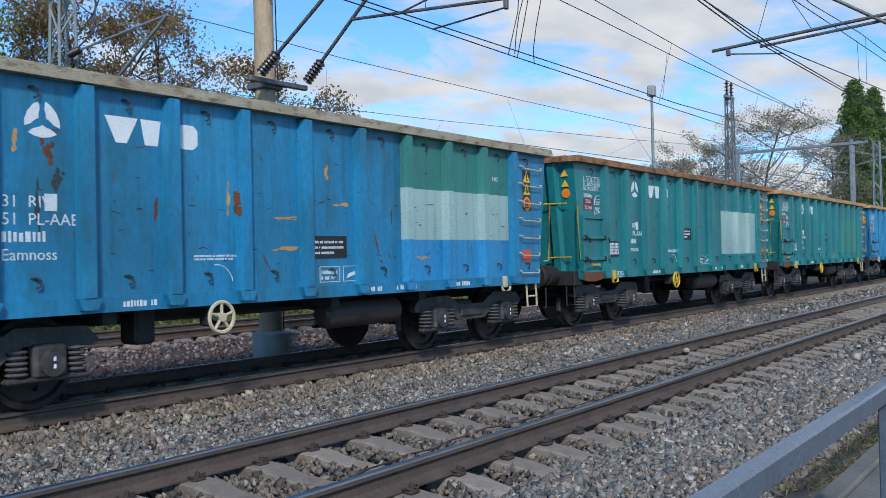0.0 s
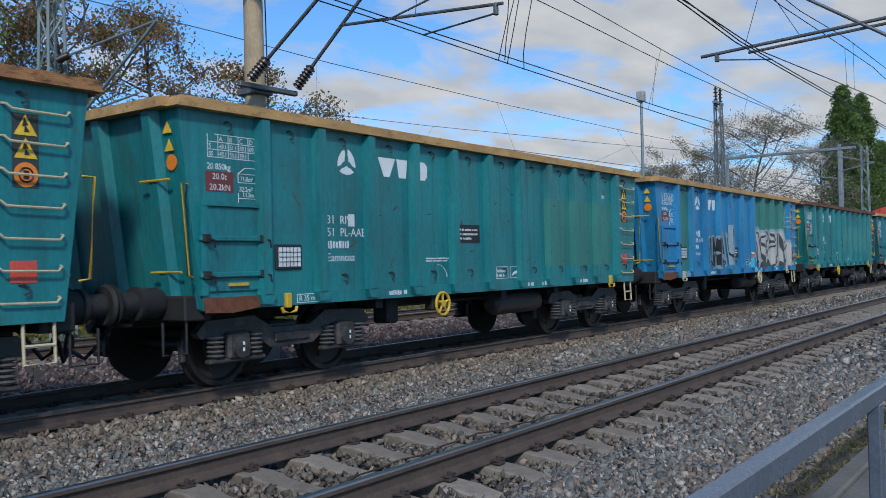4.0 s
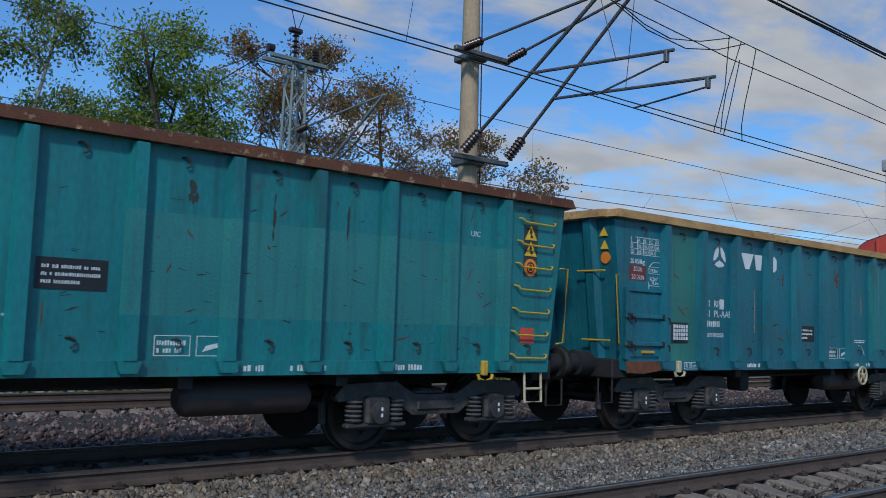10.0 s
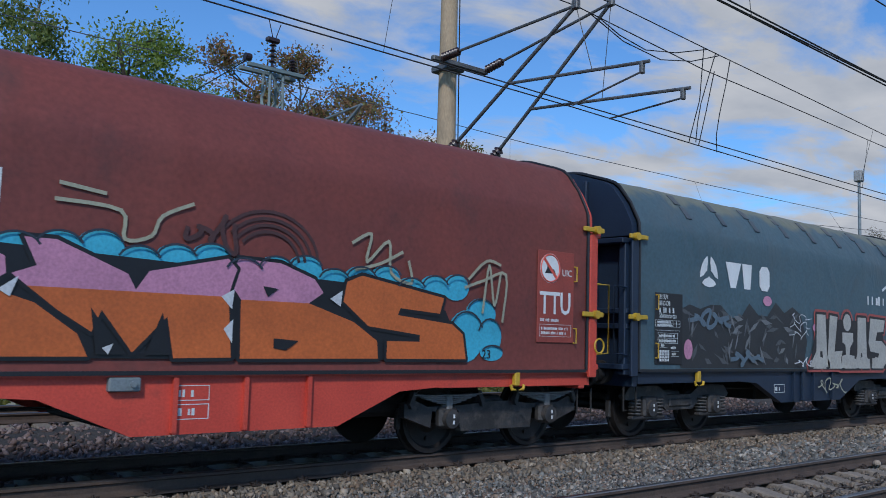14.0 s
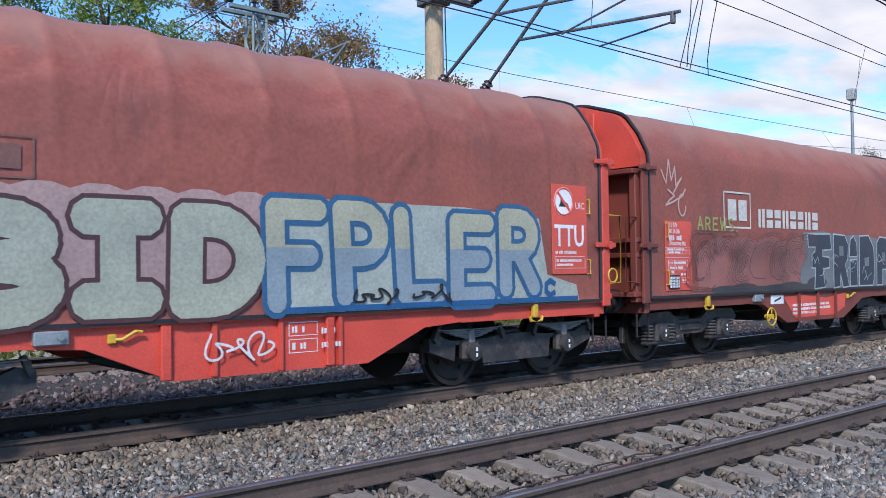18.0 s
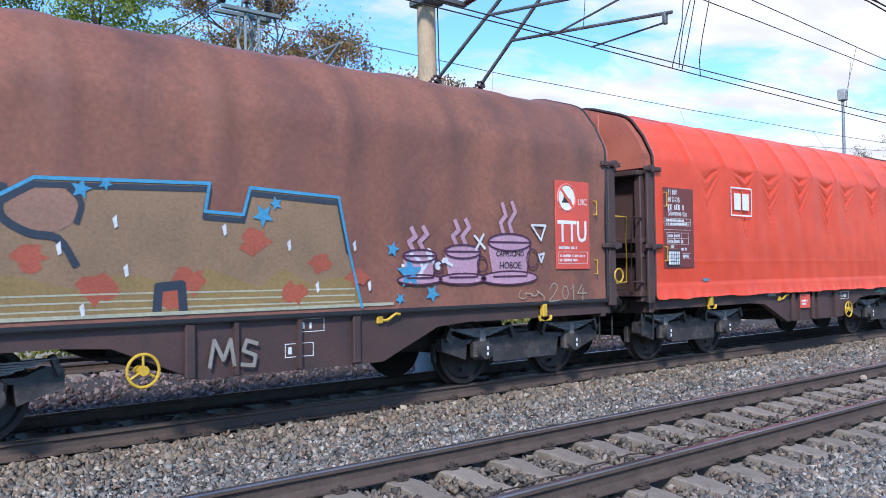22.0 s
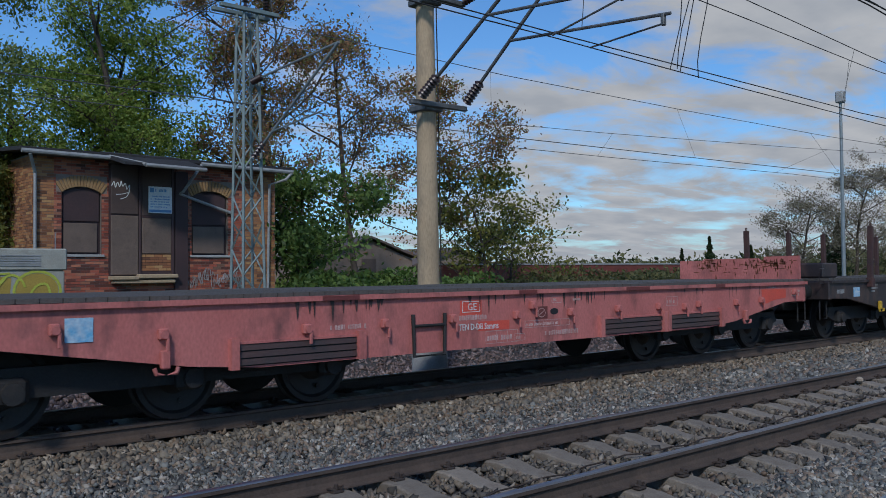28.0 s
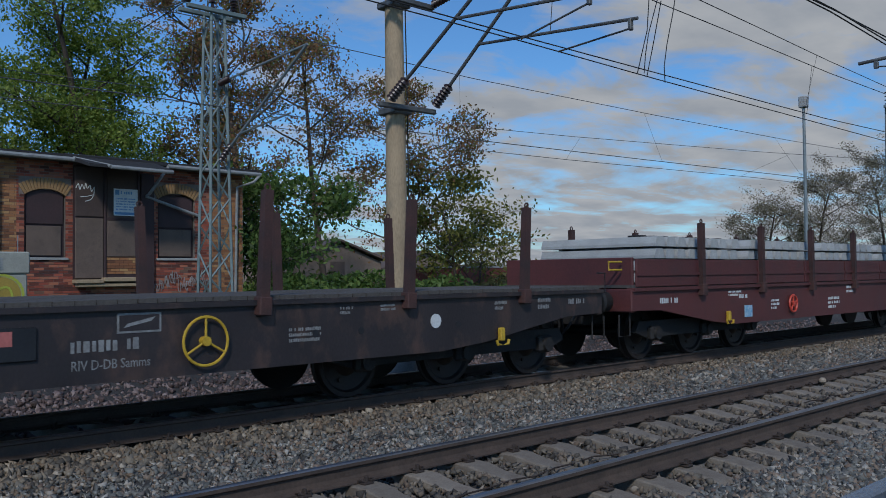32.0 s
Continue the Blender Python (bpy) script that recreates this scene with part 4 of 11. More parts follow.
G_LILAC = spray("lilac_spray", (0.46, 0.27, 0.34))
G_PURPLE = spray("purple_spray", (0.055, 0.045, 0.15))
G_LIME = spray("lime_spray", (0.26, 0.28, 0.09))


def arc(cx, cz, rx, rz, a0, a1, n=7):
    return [(cx + rx * math.cos(radians(a0 + (a1 - a0) * i / n)), cz + rz * math.sin(radians(a0 + (a1 - a0) * i / n))) for i in range(n + 1)]


# strokes of fat sprayed capitals in a unit box
STROKES = {
    "A": [[(0, 0), (0.5, 1), (1, 0)], [(0.22, 0.34), (0.78, 0.34)]],
    "B": [[(0.05, 0), (0.05, 1)], [(0.05, 1)] + arc(0.5, 0.77, 0.42, 0.23, 90, -90) + [(0.05, 0.54)], [(0.05, 0.5)] + arc(0.52, 0.25, 0.46, 0.25, 90, -90) + [(0.05, 0)]],
    "C": [arc(0.55, 0.5, 0.52, 0.5, 50, 310, 12)],
    "D": [[(0.05, 0), (0.05, 1)], [(0.05, 1)] + arc(0.4, 0.5, 0.58, 0.5, 90, -90, 10) + [(0.05, 0)]],
    "E": [[(0.95, 1), (0.05, 1), (0.05, 0), (0.95, 0)], [(0.05, 0.5), (0.8, 0.5)]],
    "F": [[(0.95, 1), (0.05, 1), (0.05, 0)], [(0.05, 0.5), (0.75, 0.5)]],
    "H": [[(0.05, 0), (0.05, 1)], [(0.95, 0), (0.95, 1)], [(0.05, 0.48), (0.95, 0.48)]],
    "I": [[(0.5, 0), (0.5, 1)], [(0.1, 1), (0.9, 1)], [(0.1, 0), (0.9, 0)]],
    "J": [[(0.5, 0), (0.5, 0.72)], [(0.5, 0.98), (0.5, 1.0)]],
    "K": [[(0.05, 0), (0.05, 1)], [(0.95, 1), (0.1, 0.48), (0.95, 0)]],
    "L": [[(0.05, 1), (0.05, 0), (0.95, 0)]],
    "M": [[(0, 0), (0.1, 1), (0.5, 0.4), (0.9, 1), (1, 0)]],
    "N": [[(0.05, 0), (0.05, 1), (0.95, 0), (0.95, 1)]],
    "O": [arc(0.5, 0.5, 0.48, 0.5, 0, 360, 14)],
    "P": [[(0.05, 0), (0.05, 1)], [(0.05, 1)] + arc(0.5, 0.73, 0.45, 0.27, 90, -90) + [(0.05, 0.46)]],
    "R": [[(0.05, 0), (0.05, 1)], [(0.05, 1)] + arc(0.5, 0.75, 0.42, 0.25, 90, -90) + [(0.05, 0.5)], [(0.45, 0.5), (0.95, 0)]],
    "S": [[(0.92, 0.9)] + arc(0.5, 0.75, 0.42, 0.25, 60, 270) + arc(0.5, 0.25, 0.46, 0.25, 90, -120)],
    "T": [[(0, 1), (1, 1)], [(0.5, 1), (0.5, 0)]],
    "U": [[(0.05, 1)] + arc(0.5, 0.35, 0.45, 0.35, 180, 360) + [(0.95, 1)]],
    "V": [[(0, 1), (0.5, 0), (1, 1)]],
    "W": [[(0, 1), (0.25, 0), (0.5, 0.7), (0.75, 0), (1, 1)]],
    ".": [[(0.4, 0.0), (0.6, 0.02)]],
}


def onto_posts(bm):
    """Paint that runs over the hat-shaped posts follows their faces."""
    for p in POSTS:
        for d in (-0.09, -0.06, 0.06, 0.09):
            bmesh.ops.bisect_plane(bm, geom=bm.verts[:] + bm.edges[:] + bm.faces[:], plane_co=(p + d, 0, 0), plane_no=(1, 0, 0))
    for v in bm.verts:
        for p in POSTS:
            d = abs(v.co.x - p)
            if d < 0.0905:
                v.co.y -= 0.107 * min(1.0, (0.0905 - d) / 0.03)


def finish(bm, name, parent, mat, label, posts=False, cut=None):
    if cut:
        bmesh.ops.bisect_plane(bm, geom=bm.verts[:] + bm.edges[:] + bm.faces[:], plane_co=(0, 0, cut[0]), plane_no=(cut[2] if len(cut) > 2 else 0, 0, 1))
    if posts:
        onto_posts(bm)
    me = bpy.data.meshes.new(name)
    bm.to_mesh(me)
    bm.free()
    me.materials.append(mat)
    if cut:
        me.materials.append(cut[1])
        k = cut[2] if len(cut) > 2 else 0
        for p in me.polygons:
            if p.center.z + k * p.center.x > cut[0]:
                p.material_index = 1
    return part(name, me, None, parent, label)


def sprayed(parent, text, x0, x1, z0, z1, mat, y, outline=None, width=0.05, bold=0.2, cut=None, posts=False, label="", slope=0.0, wobble=0.03, seed=1, gap=0.1, grow=0.0, angular=False, broad=0.62):
    """Fat sprayed letters in a box, one part a letter, with an outline behind each and an uneven stance. bold: stroke width as a share of the height."""
    rnd = random.Random(seed)
    n = len(text)
    h = z1 - z0
    wide = [broad if c == "I" else 0.62 if c in ".J" else 1.15 if c in "MW" else 1.0 for c in text]
    unit = (x1 - x0) / sum(wide)
    a = x0
    t = bold * h
    for i, ch in enumerate(text):
        cw = wide[i] * unit
        lean, lift = rnd.uniform(-1, 1) * wobble * h, rnd.uniform(-1, 1) * wobble * h
        ga = gap * unit + t * 0.5
        hh = h * (1 + rnd.uniform(-1, 1) * wobble + grow * i / n) - t

        def at(p):
            u, v = p
            return (a + ga + (cw - 2 * ga) * u + lean * (v - 0.5), z0 + t / 2 + hh * v + lift + slope * h * i / n)
        lines = [[at(p) for p in st] for st in STROKES[ch]]
        if outline:
            shapes(parent, [q for l in lines for q in stroke(l, t + 2 * width, not angular)], y + 0.005 + 0.0008 * (i % 2), outline, "", posts, "graffiti_edge", step=0.00004)
        shapes(parent, [q for l in lines for q in stroke(l, t, not angular)], y, mat, label, posts, "graffiti_letter", cut, step=0.00006)
        a += cw


def blobs(parent, discs, y, mat, label="", posts=False, name="graffiti", seg=18):
    """Overlapping sprayed rounds: (x, z, rx, rz)."""
    bm = bmesh.new()
    for k, (x, z, rx, rz) in enumerate(discs):
        vs = [bm.verts.new((x + rx * math.cos(2 * math.pi * i / seg), y - 0.00025 * k, z + rz * math.sin(2 * math.pi * i / seg))) for i in range(seg)]
        bm.faces.new(list(reversed(vs)))
    ob = finish(bm, name, parent, mat, label, posts)
    ob["kind"] = "stuff"
    return ob


def shapes(parent, polys, y, mat, label="", posts=False, name="graffiti", cut=None, step=0.00025):
    bm = bmesh.new()
    for k, pts in enumerate(polys):
        vs = [bm.verts.new((x, y - step * k, z)) for x, z in pts]
        bm.faces.new(vs)
    ob = finish(bm, name, parent, mat, label, posts, cut)
    if len(polys) > 1:
        ob["kind"] = "stuff"
    return ob


def stroke(pts, w, square=False):
    """A brush line of a width as a list of quads with eight-sided joints."""
    out = []
    for (ax, az), (bx, bz) in zip(pts, pts[1:]):
        l = math.hypot(bx - ax, bz - az) or 1
        nx, nz = -(bz - az) / l * w / 2, (bx - ax) / l * w / 2
        e = 0.0 if square else 0.3
        ex, ez = (bx - ax) / l * w * e, (bz - az) / l * w * e
        out.append([(ax + nx - ex, az + nz - ez), (ax - nx - ex, az - nz - ez), (bx - nx + ex, bz - nz + ez), (bx + nx + ex, bz + nz + ez)])
    if square:
        for x, z in pts:
            out.append([(x + w * 0.52 * math.cos(k * math.pi / 5), z + w * 0.52 * math.sin(k * math.pi / 5)) for k in range(10)])
    return out


def scrawl(x, z, w, h, seed, n=14):
    """A looping tag line."""
    rnd = random.Random(seed)
    pts = []
    for j in range(n * 12):
        i = j / 3
        u = i / (n * 4)
        pts.append((x + w * (u + 0.08 * math.sin(i * 1.7 + seed)), z + h * (0.5 + 0.5 * math.sin(i * (0.9 + 0.05 * (seed % 5)) + seed) * (0.6 + 0.4 * math.sin(i * 0.37 + seed)))))
    return pts


def curve(pts, k=4):
    """A smooth line through the given points."""
    out = []
    for i in range(len(pts) - 1):
        a, b, c, d = pts[max(i - 1, 0)], pts[i], pts[i + 1], pts[min(i + 2, len(pts) - 1)]
        for j in range(k):
            t = j / k
            out.append(tuple(0.5 * (2 * b[q] + (c[q] - a[q]) * t + (2 * a[q] - 5 * b[q] + 4 * c[q] - d[q]) * t * t + (3 * b[q] - a[q] - 3 * c[q] + d[q]) * t ** 3) for q in (0, 1)))
    return out + [pts[-1]]


def oval(x, z, rx, rz, n=22, a0=0.0, a1=2 * math.pi):
    return [(x + rx * math.cos(a0 + (a1 - a0) * i / n), z + rz * math.sin(a0 + (a1 - a0) * i / n)) for i in range(n + 1)]


def boxed_mark(parent, x0, x1, z0, z1, y, mat, inner=None):
    """Framed company mark: a frame round two plain blocks."""
    t, u = z1 - z0, x1 - x0
    fr = stroke([(x0, z0), (x1, z0), (x1, z1), (x0, z1), (x0, z0)], 0.05 * t)
    zc, hh = (z0 + z1) / 2, 0.3 * t
    for a in (x0 + 0.14 * u, x0 + 0.54 * u):
        fr.append([(a, zc - hh), (a + 0.32 * u, zc - hh), (a + 0.32 * u, zc + hh), (a, zc + hh)])
    return shapes(parent, fr, y, mat, "white framed company mark", name="company_mark")


def dress_four(w):
    y = -EW - 0.006
    # black letters over a thin white haze
    v = [[(-2.8, 1.86), (-2.62, 1.92), (-2.5, 1.3), (-2.44, 1.9), (-2.34, 1.9), (-2.52, 1.06)], [(-2.22, 1.12), (-2.24, 1.92), (-2.14, 1.92), (-2.02, 1.62), (-1.95, 1.9), (-1.85, 1.9), (-1.86, 1.14), (-1.97, 1.14), (-1.98, 1.5), (-2.04, 1.36), (-2.1, 1.5), (-2.1, 1.12)],
         [(-1.74, 1.14), (-1.58, 2.02), (-1.46, 2.02), (-1.2, 1.18), (-1.34, 1.16), (-1.4, 1.42), (-1.55, 1.42), (-1.6, 1.14)], [(-1.22, 2.02), (-1.05, 1.94), (-0.95, 1.5), (-0.98, 2.2), (-0.68, 2.2), (-0.64, 1.78), (-0.82, 1.74), (-0.84, 1.95), (-0.86, 1.2), (-0.98, 1.22), (-1.14, 1.66)]]
    shapes(w, [q for p in v for q in stroke(p + p[:1], 0.1, True)], y + 0.003, G_HAZE, "thin white haze round the letters", True)
    shapes(w, [q for p in v for q in stroke(p + p[:1], 0.03)], y - 0.001, G_PALE, "pale outline of the letters", True, step=0.00004)
    for p in v:
        shapes(w, [p], y - 0.005, G_BLACK, "large black sprayed letter", True, "graffiti_letter")
    # cyan flames at both ends of the silver piece
    blobs(w, [(1.2, 1.25, 0.3, 0.26), (1.05, 1.1, 0.22, 0.16), (1.4, 1.5, 0.16, 0.24), (5.1, 1.3, 0.28, 0.3), (5.4, 1.12, 0.24, 0.2), (5.0, 1.08, 0.16, 0.14)], y + 0.002, G_CYAN, "cyan spray shapes", True)
    shapes(w, [q for p in ([(0.95, 1.5), (1.1, 1.2), (1.2, 1.55)], [(1.15, 1.62), (1.3, 1.3), (1.42, 1.6)], [(1.0, 1.05), (1.2, 1.18), (1.4, 1.02)], [(5.0, 1.5), (5.2, 1.2), (5.3, 1.5), (5.5, 1.1)]) for q in stroke(p, 0.03)], y - 0.003, G_WHITE, "white strokes over the cyan", True)
    shapes(w, [q for p in ([(0.92, 1.35), (1.05, 1.6), (1.12, 1.35)], [(1.3, 1.7), (1.38, 1.45)], [(5.1, 1.6), (5.2, 1.35), (5.36, 1.55)]) for q in stroke(p, 0.035)], y - 0.004, G_ORANGE, "orange strokes over the cyan", True)
    # silver field with an uneven top and pale haze above it
    top = [(1.07, 2.07), (1.62, 2.18), (1.96, 2.06), (2.39, 2.15), (2.65, 2.06), (3.0, 2.15), (3.21, 2.06), (3.63, 2.13), (4.25, 2.19), (4.48, 1.88), (4.78, 1.77), (4.86, 1.45), (4.93, 1.07)]
    shapes(w, stroke(top, 0.17, True), y + 0.001, G_HAZE, "white haze along the top of the piece", True)
    shapes(w, [top + [(1.6, 1.0), (1.52, 1.3), (1.46, 1.66)]], y - 0.006, G_CHROME, "silver sprayed field", True)
    # dark letter edges across the silver
    ink = [[(1.1, 2.05), (1.5, 1.71), (1.52, 1.25), (1.62, 1.02)], [(1.2, 2.06), (1.6, 2.08), (1.69, 1.94), (1.8, 1.68), (1.95, 1.21), (1.86, 1.03)], [(1.94, 1.69), (1.84, 1.88), (1.97, 1.99), (2.14, 1.98), (2.18, 1.82), (2.0, 1.64), (2.1, 1.84)],
           [(2.0, 1.59), (2.29, 1.3), (2.55, 1.58)], [(2.25, 2.02), (2.32, 1.9), (2.46, 1.84), (2.62, 1.95), (2.5, 2.1), (2.28, 2.08)], [(2.62, 1.63), (3.13, 1.76), (2.95, 1.9), (2.84, 2.06)], [(3.1, 1.66), (3.14, 1.34), (2.8, 1.06)], [(3.25, 2.03), (3.2, 1.5), (3.4, 1.36), (3.56, 1.5), (3.6, 2.08)], [(3.75, 2.08), (3.82, 1.6), (3.9, 1.1)], [(4.25, 2.12), (3.98, 1.65), (4.3, 1.6), (4.57, 1.72)], [(4.0, 1.5), (4.25, 1.45), (4.36, 1.1)]]
    shapes(w, [q for p in ink for q in stroke(curve(p, 3), 0.055, True)], y - 0.012, G_GREY, "dark grey letter edges", True, step=0.00005)
    shapes(w, [[(1.62, 1.02), (2.1, 1.02), (2.02, 1.2), (1.9, 1.24)], [(2.28, 1.02), (2.9, 1.02), (2.6, 1.3), (2.45, 1.24)], [(3.15, 1.02), (3.34, 1.02), (3.3, 1.2)], [(3.6, 1.04), (3.9, 1.04), (3.78, 1.24)], [(4.05, 1.05), (4.35, 1.05), (4.2, 1.3)], [(2.65, 1.75), (2.95, 1.8), (2.75, 1.95)], [(4.1, 1.68), (4.3, 1.7), (4.4, 1.86), (4.2, 1.8)]], y - 0.013, G_GREY, "dark wedges between the letters", True)
    shapes(w, stroke([(4.1, 2.35), (4.3, 2.7), (4.25, 2.35), (4.5, 2.85), (4.45, 2.4), (4.7, 2.5)], 0.05) + stroke([(4.0, 2.35), (4.75, 2.3)], 0.035) + stroke([(4.55, 2.6), (4.75, 2.62)], 0.035), y - 0.004, G_HAZE, "faint white scrawled tag", True)
    rear_piece(w)


def rear_piece(w):
    y = -EW - 0.012
    shapes(w, stroke([(4.95, 1.55), (5.2, 1.2), (5.3, 1.5), (5.55, 1.05)], 0.06), y, G_BLACK, "black edge strokes of a small piece", True)
    shapes(w, [[(5.0, 1.58), (5.16, 1.3), (5.2, 1.45)], [(5.28, 1.62), (5.36, 1.3), (5.44, 1.5)], [(5.45, 1.25), (5.6, 1.1), (5.62, 1.3)]], y - 0.003, G_ORANGE, "orange flame shapes", True)
    shapes(w, stroke([(5.1, 1.0), (5.35, 1.12), (5.6, 0.98)], 0.04) + stroke([(5.3, 1.35), (5.5, 1.42)], 0.04), y - 0.004, G_WHITE, "white highlight strokes", True)


def rust_marks(marks):
    def dress(w):
        rnd = random.Random(5)
        for k, (x, z, l, t, m) in enumerate(marks):
            # flaked paint: ragged chips about the middle of the stain
            chips = []
            for c in range(7):
                f = 0.62 if c == 0 else rnd.uniform(0.16, 0.42)
                cx, cz = (x, z) if c == 0 else (x + t * rnd.uniform(-1, 1), z + l * rnd.uniform(-1, 1))
                n = 9
                chips.append([(cx + (t * f + 0.006) * math.cos(6.283 * i / n) * rnd.uniform(0.55, 1.25), cz + (l * f + 0.006) * math.sin(6.283 * i / n) * rnd.uniform(0.55, 1.25)) for i in range(n)])
            shapes(w, chips, -EW - 0.002, m, "flaking rust stain", True, "rust_stain")
    return dress


DRESS_ONE = rust_marks([(-3.2, 2.45, 0.1, 0.05, M_RUST), (-3.5, 2.55, 0.12, 0.03, M_RIM), (-1.0, 2.1, 0.14, 0.035, M_RUST), (-1.1, 2.1, 0.16, 0.03, M_RIM), (-2.05, 1.9, 0.16, 0.02, M_RUST), (-1.9, 1.95, 0.1, 0.025, M_RUST), (-3.3, 1.95, 0.22, 0.02, M_SCUFF), (-3.1, 2.2, 0.1, 0.06, M_SCUFF), (0.45, 2.5, 0.1, 0.03, M_RIM), (0.75, 2.1, 0.02, 0.16, M_RIM), (-0.25, 1.55, 0.03, 0.2, M_RIM), (-0.3, 1.9, 0.02, 0.22, M_RIM), (1.7, 2.0, 0.1, 0.015, M_RUST), (2.4, 1.4, 0.02, 0.14, M_RIM)])
DRESS_FIVE = rust_marks([(-4.2, 2.6, 0.14, 0.03, M_SCUFF), (-3.95, 2.3, 0.3, 0.02, M_SCUFF), (0.6, 2.75, 0.12, 0.05, M_SCUFF), (1.5, 2.55, 0.2, 0.02, M_SCUFF), (2.4, 2.5, 0.25, 0.015, M_SCUFF), (0.45, 2.3, 0.1, 0.2, M_TEAL_LIGHT), (-4.4, 2.0, 0.4, 0.012, M_SCUFF)])
DRESS_SIX = rust_marks([(0.6, 2.6, 0.13, 0.06, M_RUST), (-1.3, 2.5, 0.12, 0.03, M_RUST), (1.6, 2.2, 0.2, 0.012, M_RIM), (-2.2, 1.9, 0.3, 0.008, M_RIM), (-0.7, 2.3, 0.35, 0.008, M_RIM)])

YH = -1.468


def dress_seven(w):
    y = YH
    # cyan bubble cloud
    cloud = [(-3.75, 2.02, 0.24, 0.22), (-3.95, 1.7, 0.3, 0.26), (-4.05, 1.38, 0.26, 0.2), (-3.7, 1.5, 0.35, 0.35), (3.2, 1.78, 0.26, 0.2), (3.35, 1.5, 0.22, 0.24), (3.4, 1.3, 0.2, 0.1), (2.95, 1.5, 0.3, 0.32)] + [(-3.0 + 0.36 * k, 2.2 + 0.06 * math.sin(k * 2.1) - 0.01 * k, 0.22, 0.16) for k in range(17)]
    blobs(w, cloud, y, G_CYAN, "cyan bubble cloud behind the letters")
    shapes(w, [q for x, z, rx, rz in cloud for q in stroke(oval(x, z, rx * 0.95, rz * 0.95, 8, 0.4, 2.8), 0.022)], y - 0.008, G_NAVY, "dark bubble outlines")
    shapes(w, [[(-3.75, 1.2), (-3.5, 1.9), (-3.2, 2.2), (1.2, 2.05), (2.6, 1.8), (2.95, 1.21)]], y - 0.013, G_BLACK, "black shadow between the letters")
    letters = [
        [(-3.42, 2.27), (-3.1, 2.31), (-2.62, 2.2), (-2.36, 2.06), (-2.34, 1.92), (-2.5, 1.8), (-2.1, 1.68), (-1.72, 1.42), (-1.62, 1.22), (-3.16, 1.21), (-3.27, 1.92), (-3.52, 1.96)],
        [(-2.22, 2.24), (-1.95, 2.24), (-1.3, 1.98), (-1.22, 1.84), (-1.1, 2.02), (-0.3, 2.2), (-0.2, 2.1), (-0.28, 1.84), (-0.22, 1.22), (-0.82, 1.21), (-0.9, 1.6), (-1.22, 1.26), (-1.52, 1.64), (-1.6, 1.44), (-1.9, 1.62), (-2.3, 1.92), (-2.1, 2.0)],
        [(-0.18, 2.21), (0.3, 2.2), (0.72, 2.06), (0.84, 1.92), (0.66, 1.8), (1.25, 1.62), (1.58, 1.42), (1.6, 1.22), (-0.12, 1.21), (-0.14, 1.8), (-0.3, 2.0)],
        [(1.14, 2.06), (1.34, 2.14), (2.56, 1.95), (2.5, 1.76), (1.9, 1.8), (1.86, 1.72), (2.7, 1.64), (2.88, 1.52), (2.94, 1.22), (1.72, 1.22), (1.72, 1.42), (2.2, 1.42), (2.2, 1.5), (1.45, 1.58), (1.1, 1.84)]]
    for k, p in enumerate(letters):
        yy = y - 0.022 - 0.004 * (k % 2)
        shapes(w, stroke(p + p[:1], 0.075, True), yy + 0.0025, G_BLACK, "", name="graffiti_edge", step=0.00003)
        shapes(w, [p], yy, G_ORANGE, "huge pink and orange sprayed letter", name="graffiti_letter", cut=(1.84 - 0.02 * k, G_PINK))
    holes = [[(-2.92, 2.0), (-2.74, 1.98), (-2.86, 1.86)], [(-2.9, 1.42), (-2.6, 1.4), (-2.7, 1.3), (-2.9, 1.32)], [(0.1, 1.95), (0.28, 1.93), (0.16, 1.84)], [(0.25, 1.42), (0.55, 1.4), (0.4, 1.3), (0.25, 1.32)], [(-1.62, 1.66), (-1.3, 1.24), (-1.55, 1.24)], [(-0.95, 1.64), (-0.85, 1.24), (-1.1, 1.24)]]
    shapes(w, holes, y - 0.031, G_BLACK, "black letter holes")
    glint = [[(-3.62, 1.9), (-3.4, 2.2), (-3.3, 2.24), (-3.5, 1.96)], [(-3.55, 1.8), (-3.35, 1.92), (-3.34, 1.84)], [(-3.4, 1.7), (-3.28, 1.62), (-3.28, 1.5)], [(-3.36, 1.36), (-3.24, 1.44), (-3.22, 1.26)], [(-2.4, 1.78), (-2.24, 1.9), (-2.3, 1.72)], [(-0.36, 1.82), (-0.22, 1.9), (-0.24, 1.7)], [(-0.32, 1.5), (-0.22, 1.6), (-0.22, 1.36)], [(0.92, 1.86), (1.08, 1.96), (1.06, 1.78)], [(-1.5, 1.3), (-1.4, 1.34), (-1.44, 1.24)]]
    shapes(w, glint, y - 0.033, G_WHITE, "white shading strokes")
    lettering("CREW", 0.24, G_BLACK, w, -4.0, y - 0.012, 1.23, name="graffiti", width=0.68, shear=0.15)
    lettering("23", 0.16, G_BLACK, w, 3.22, y - 0.012, 1.23, name="graffiti")
    boxed_mark(w, -3.23, -2.44, 2.34, 2.8, y, M_LETTER)
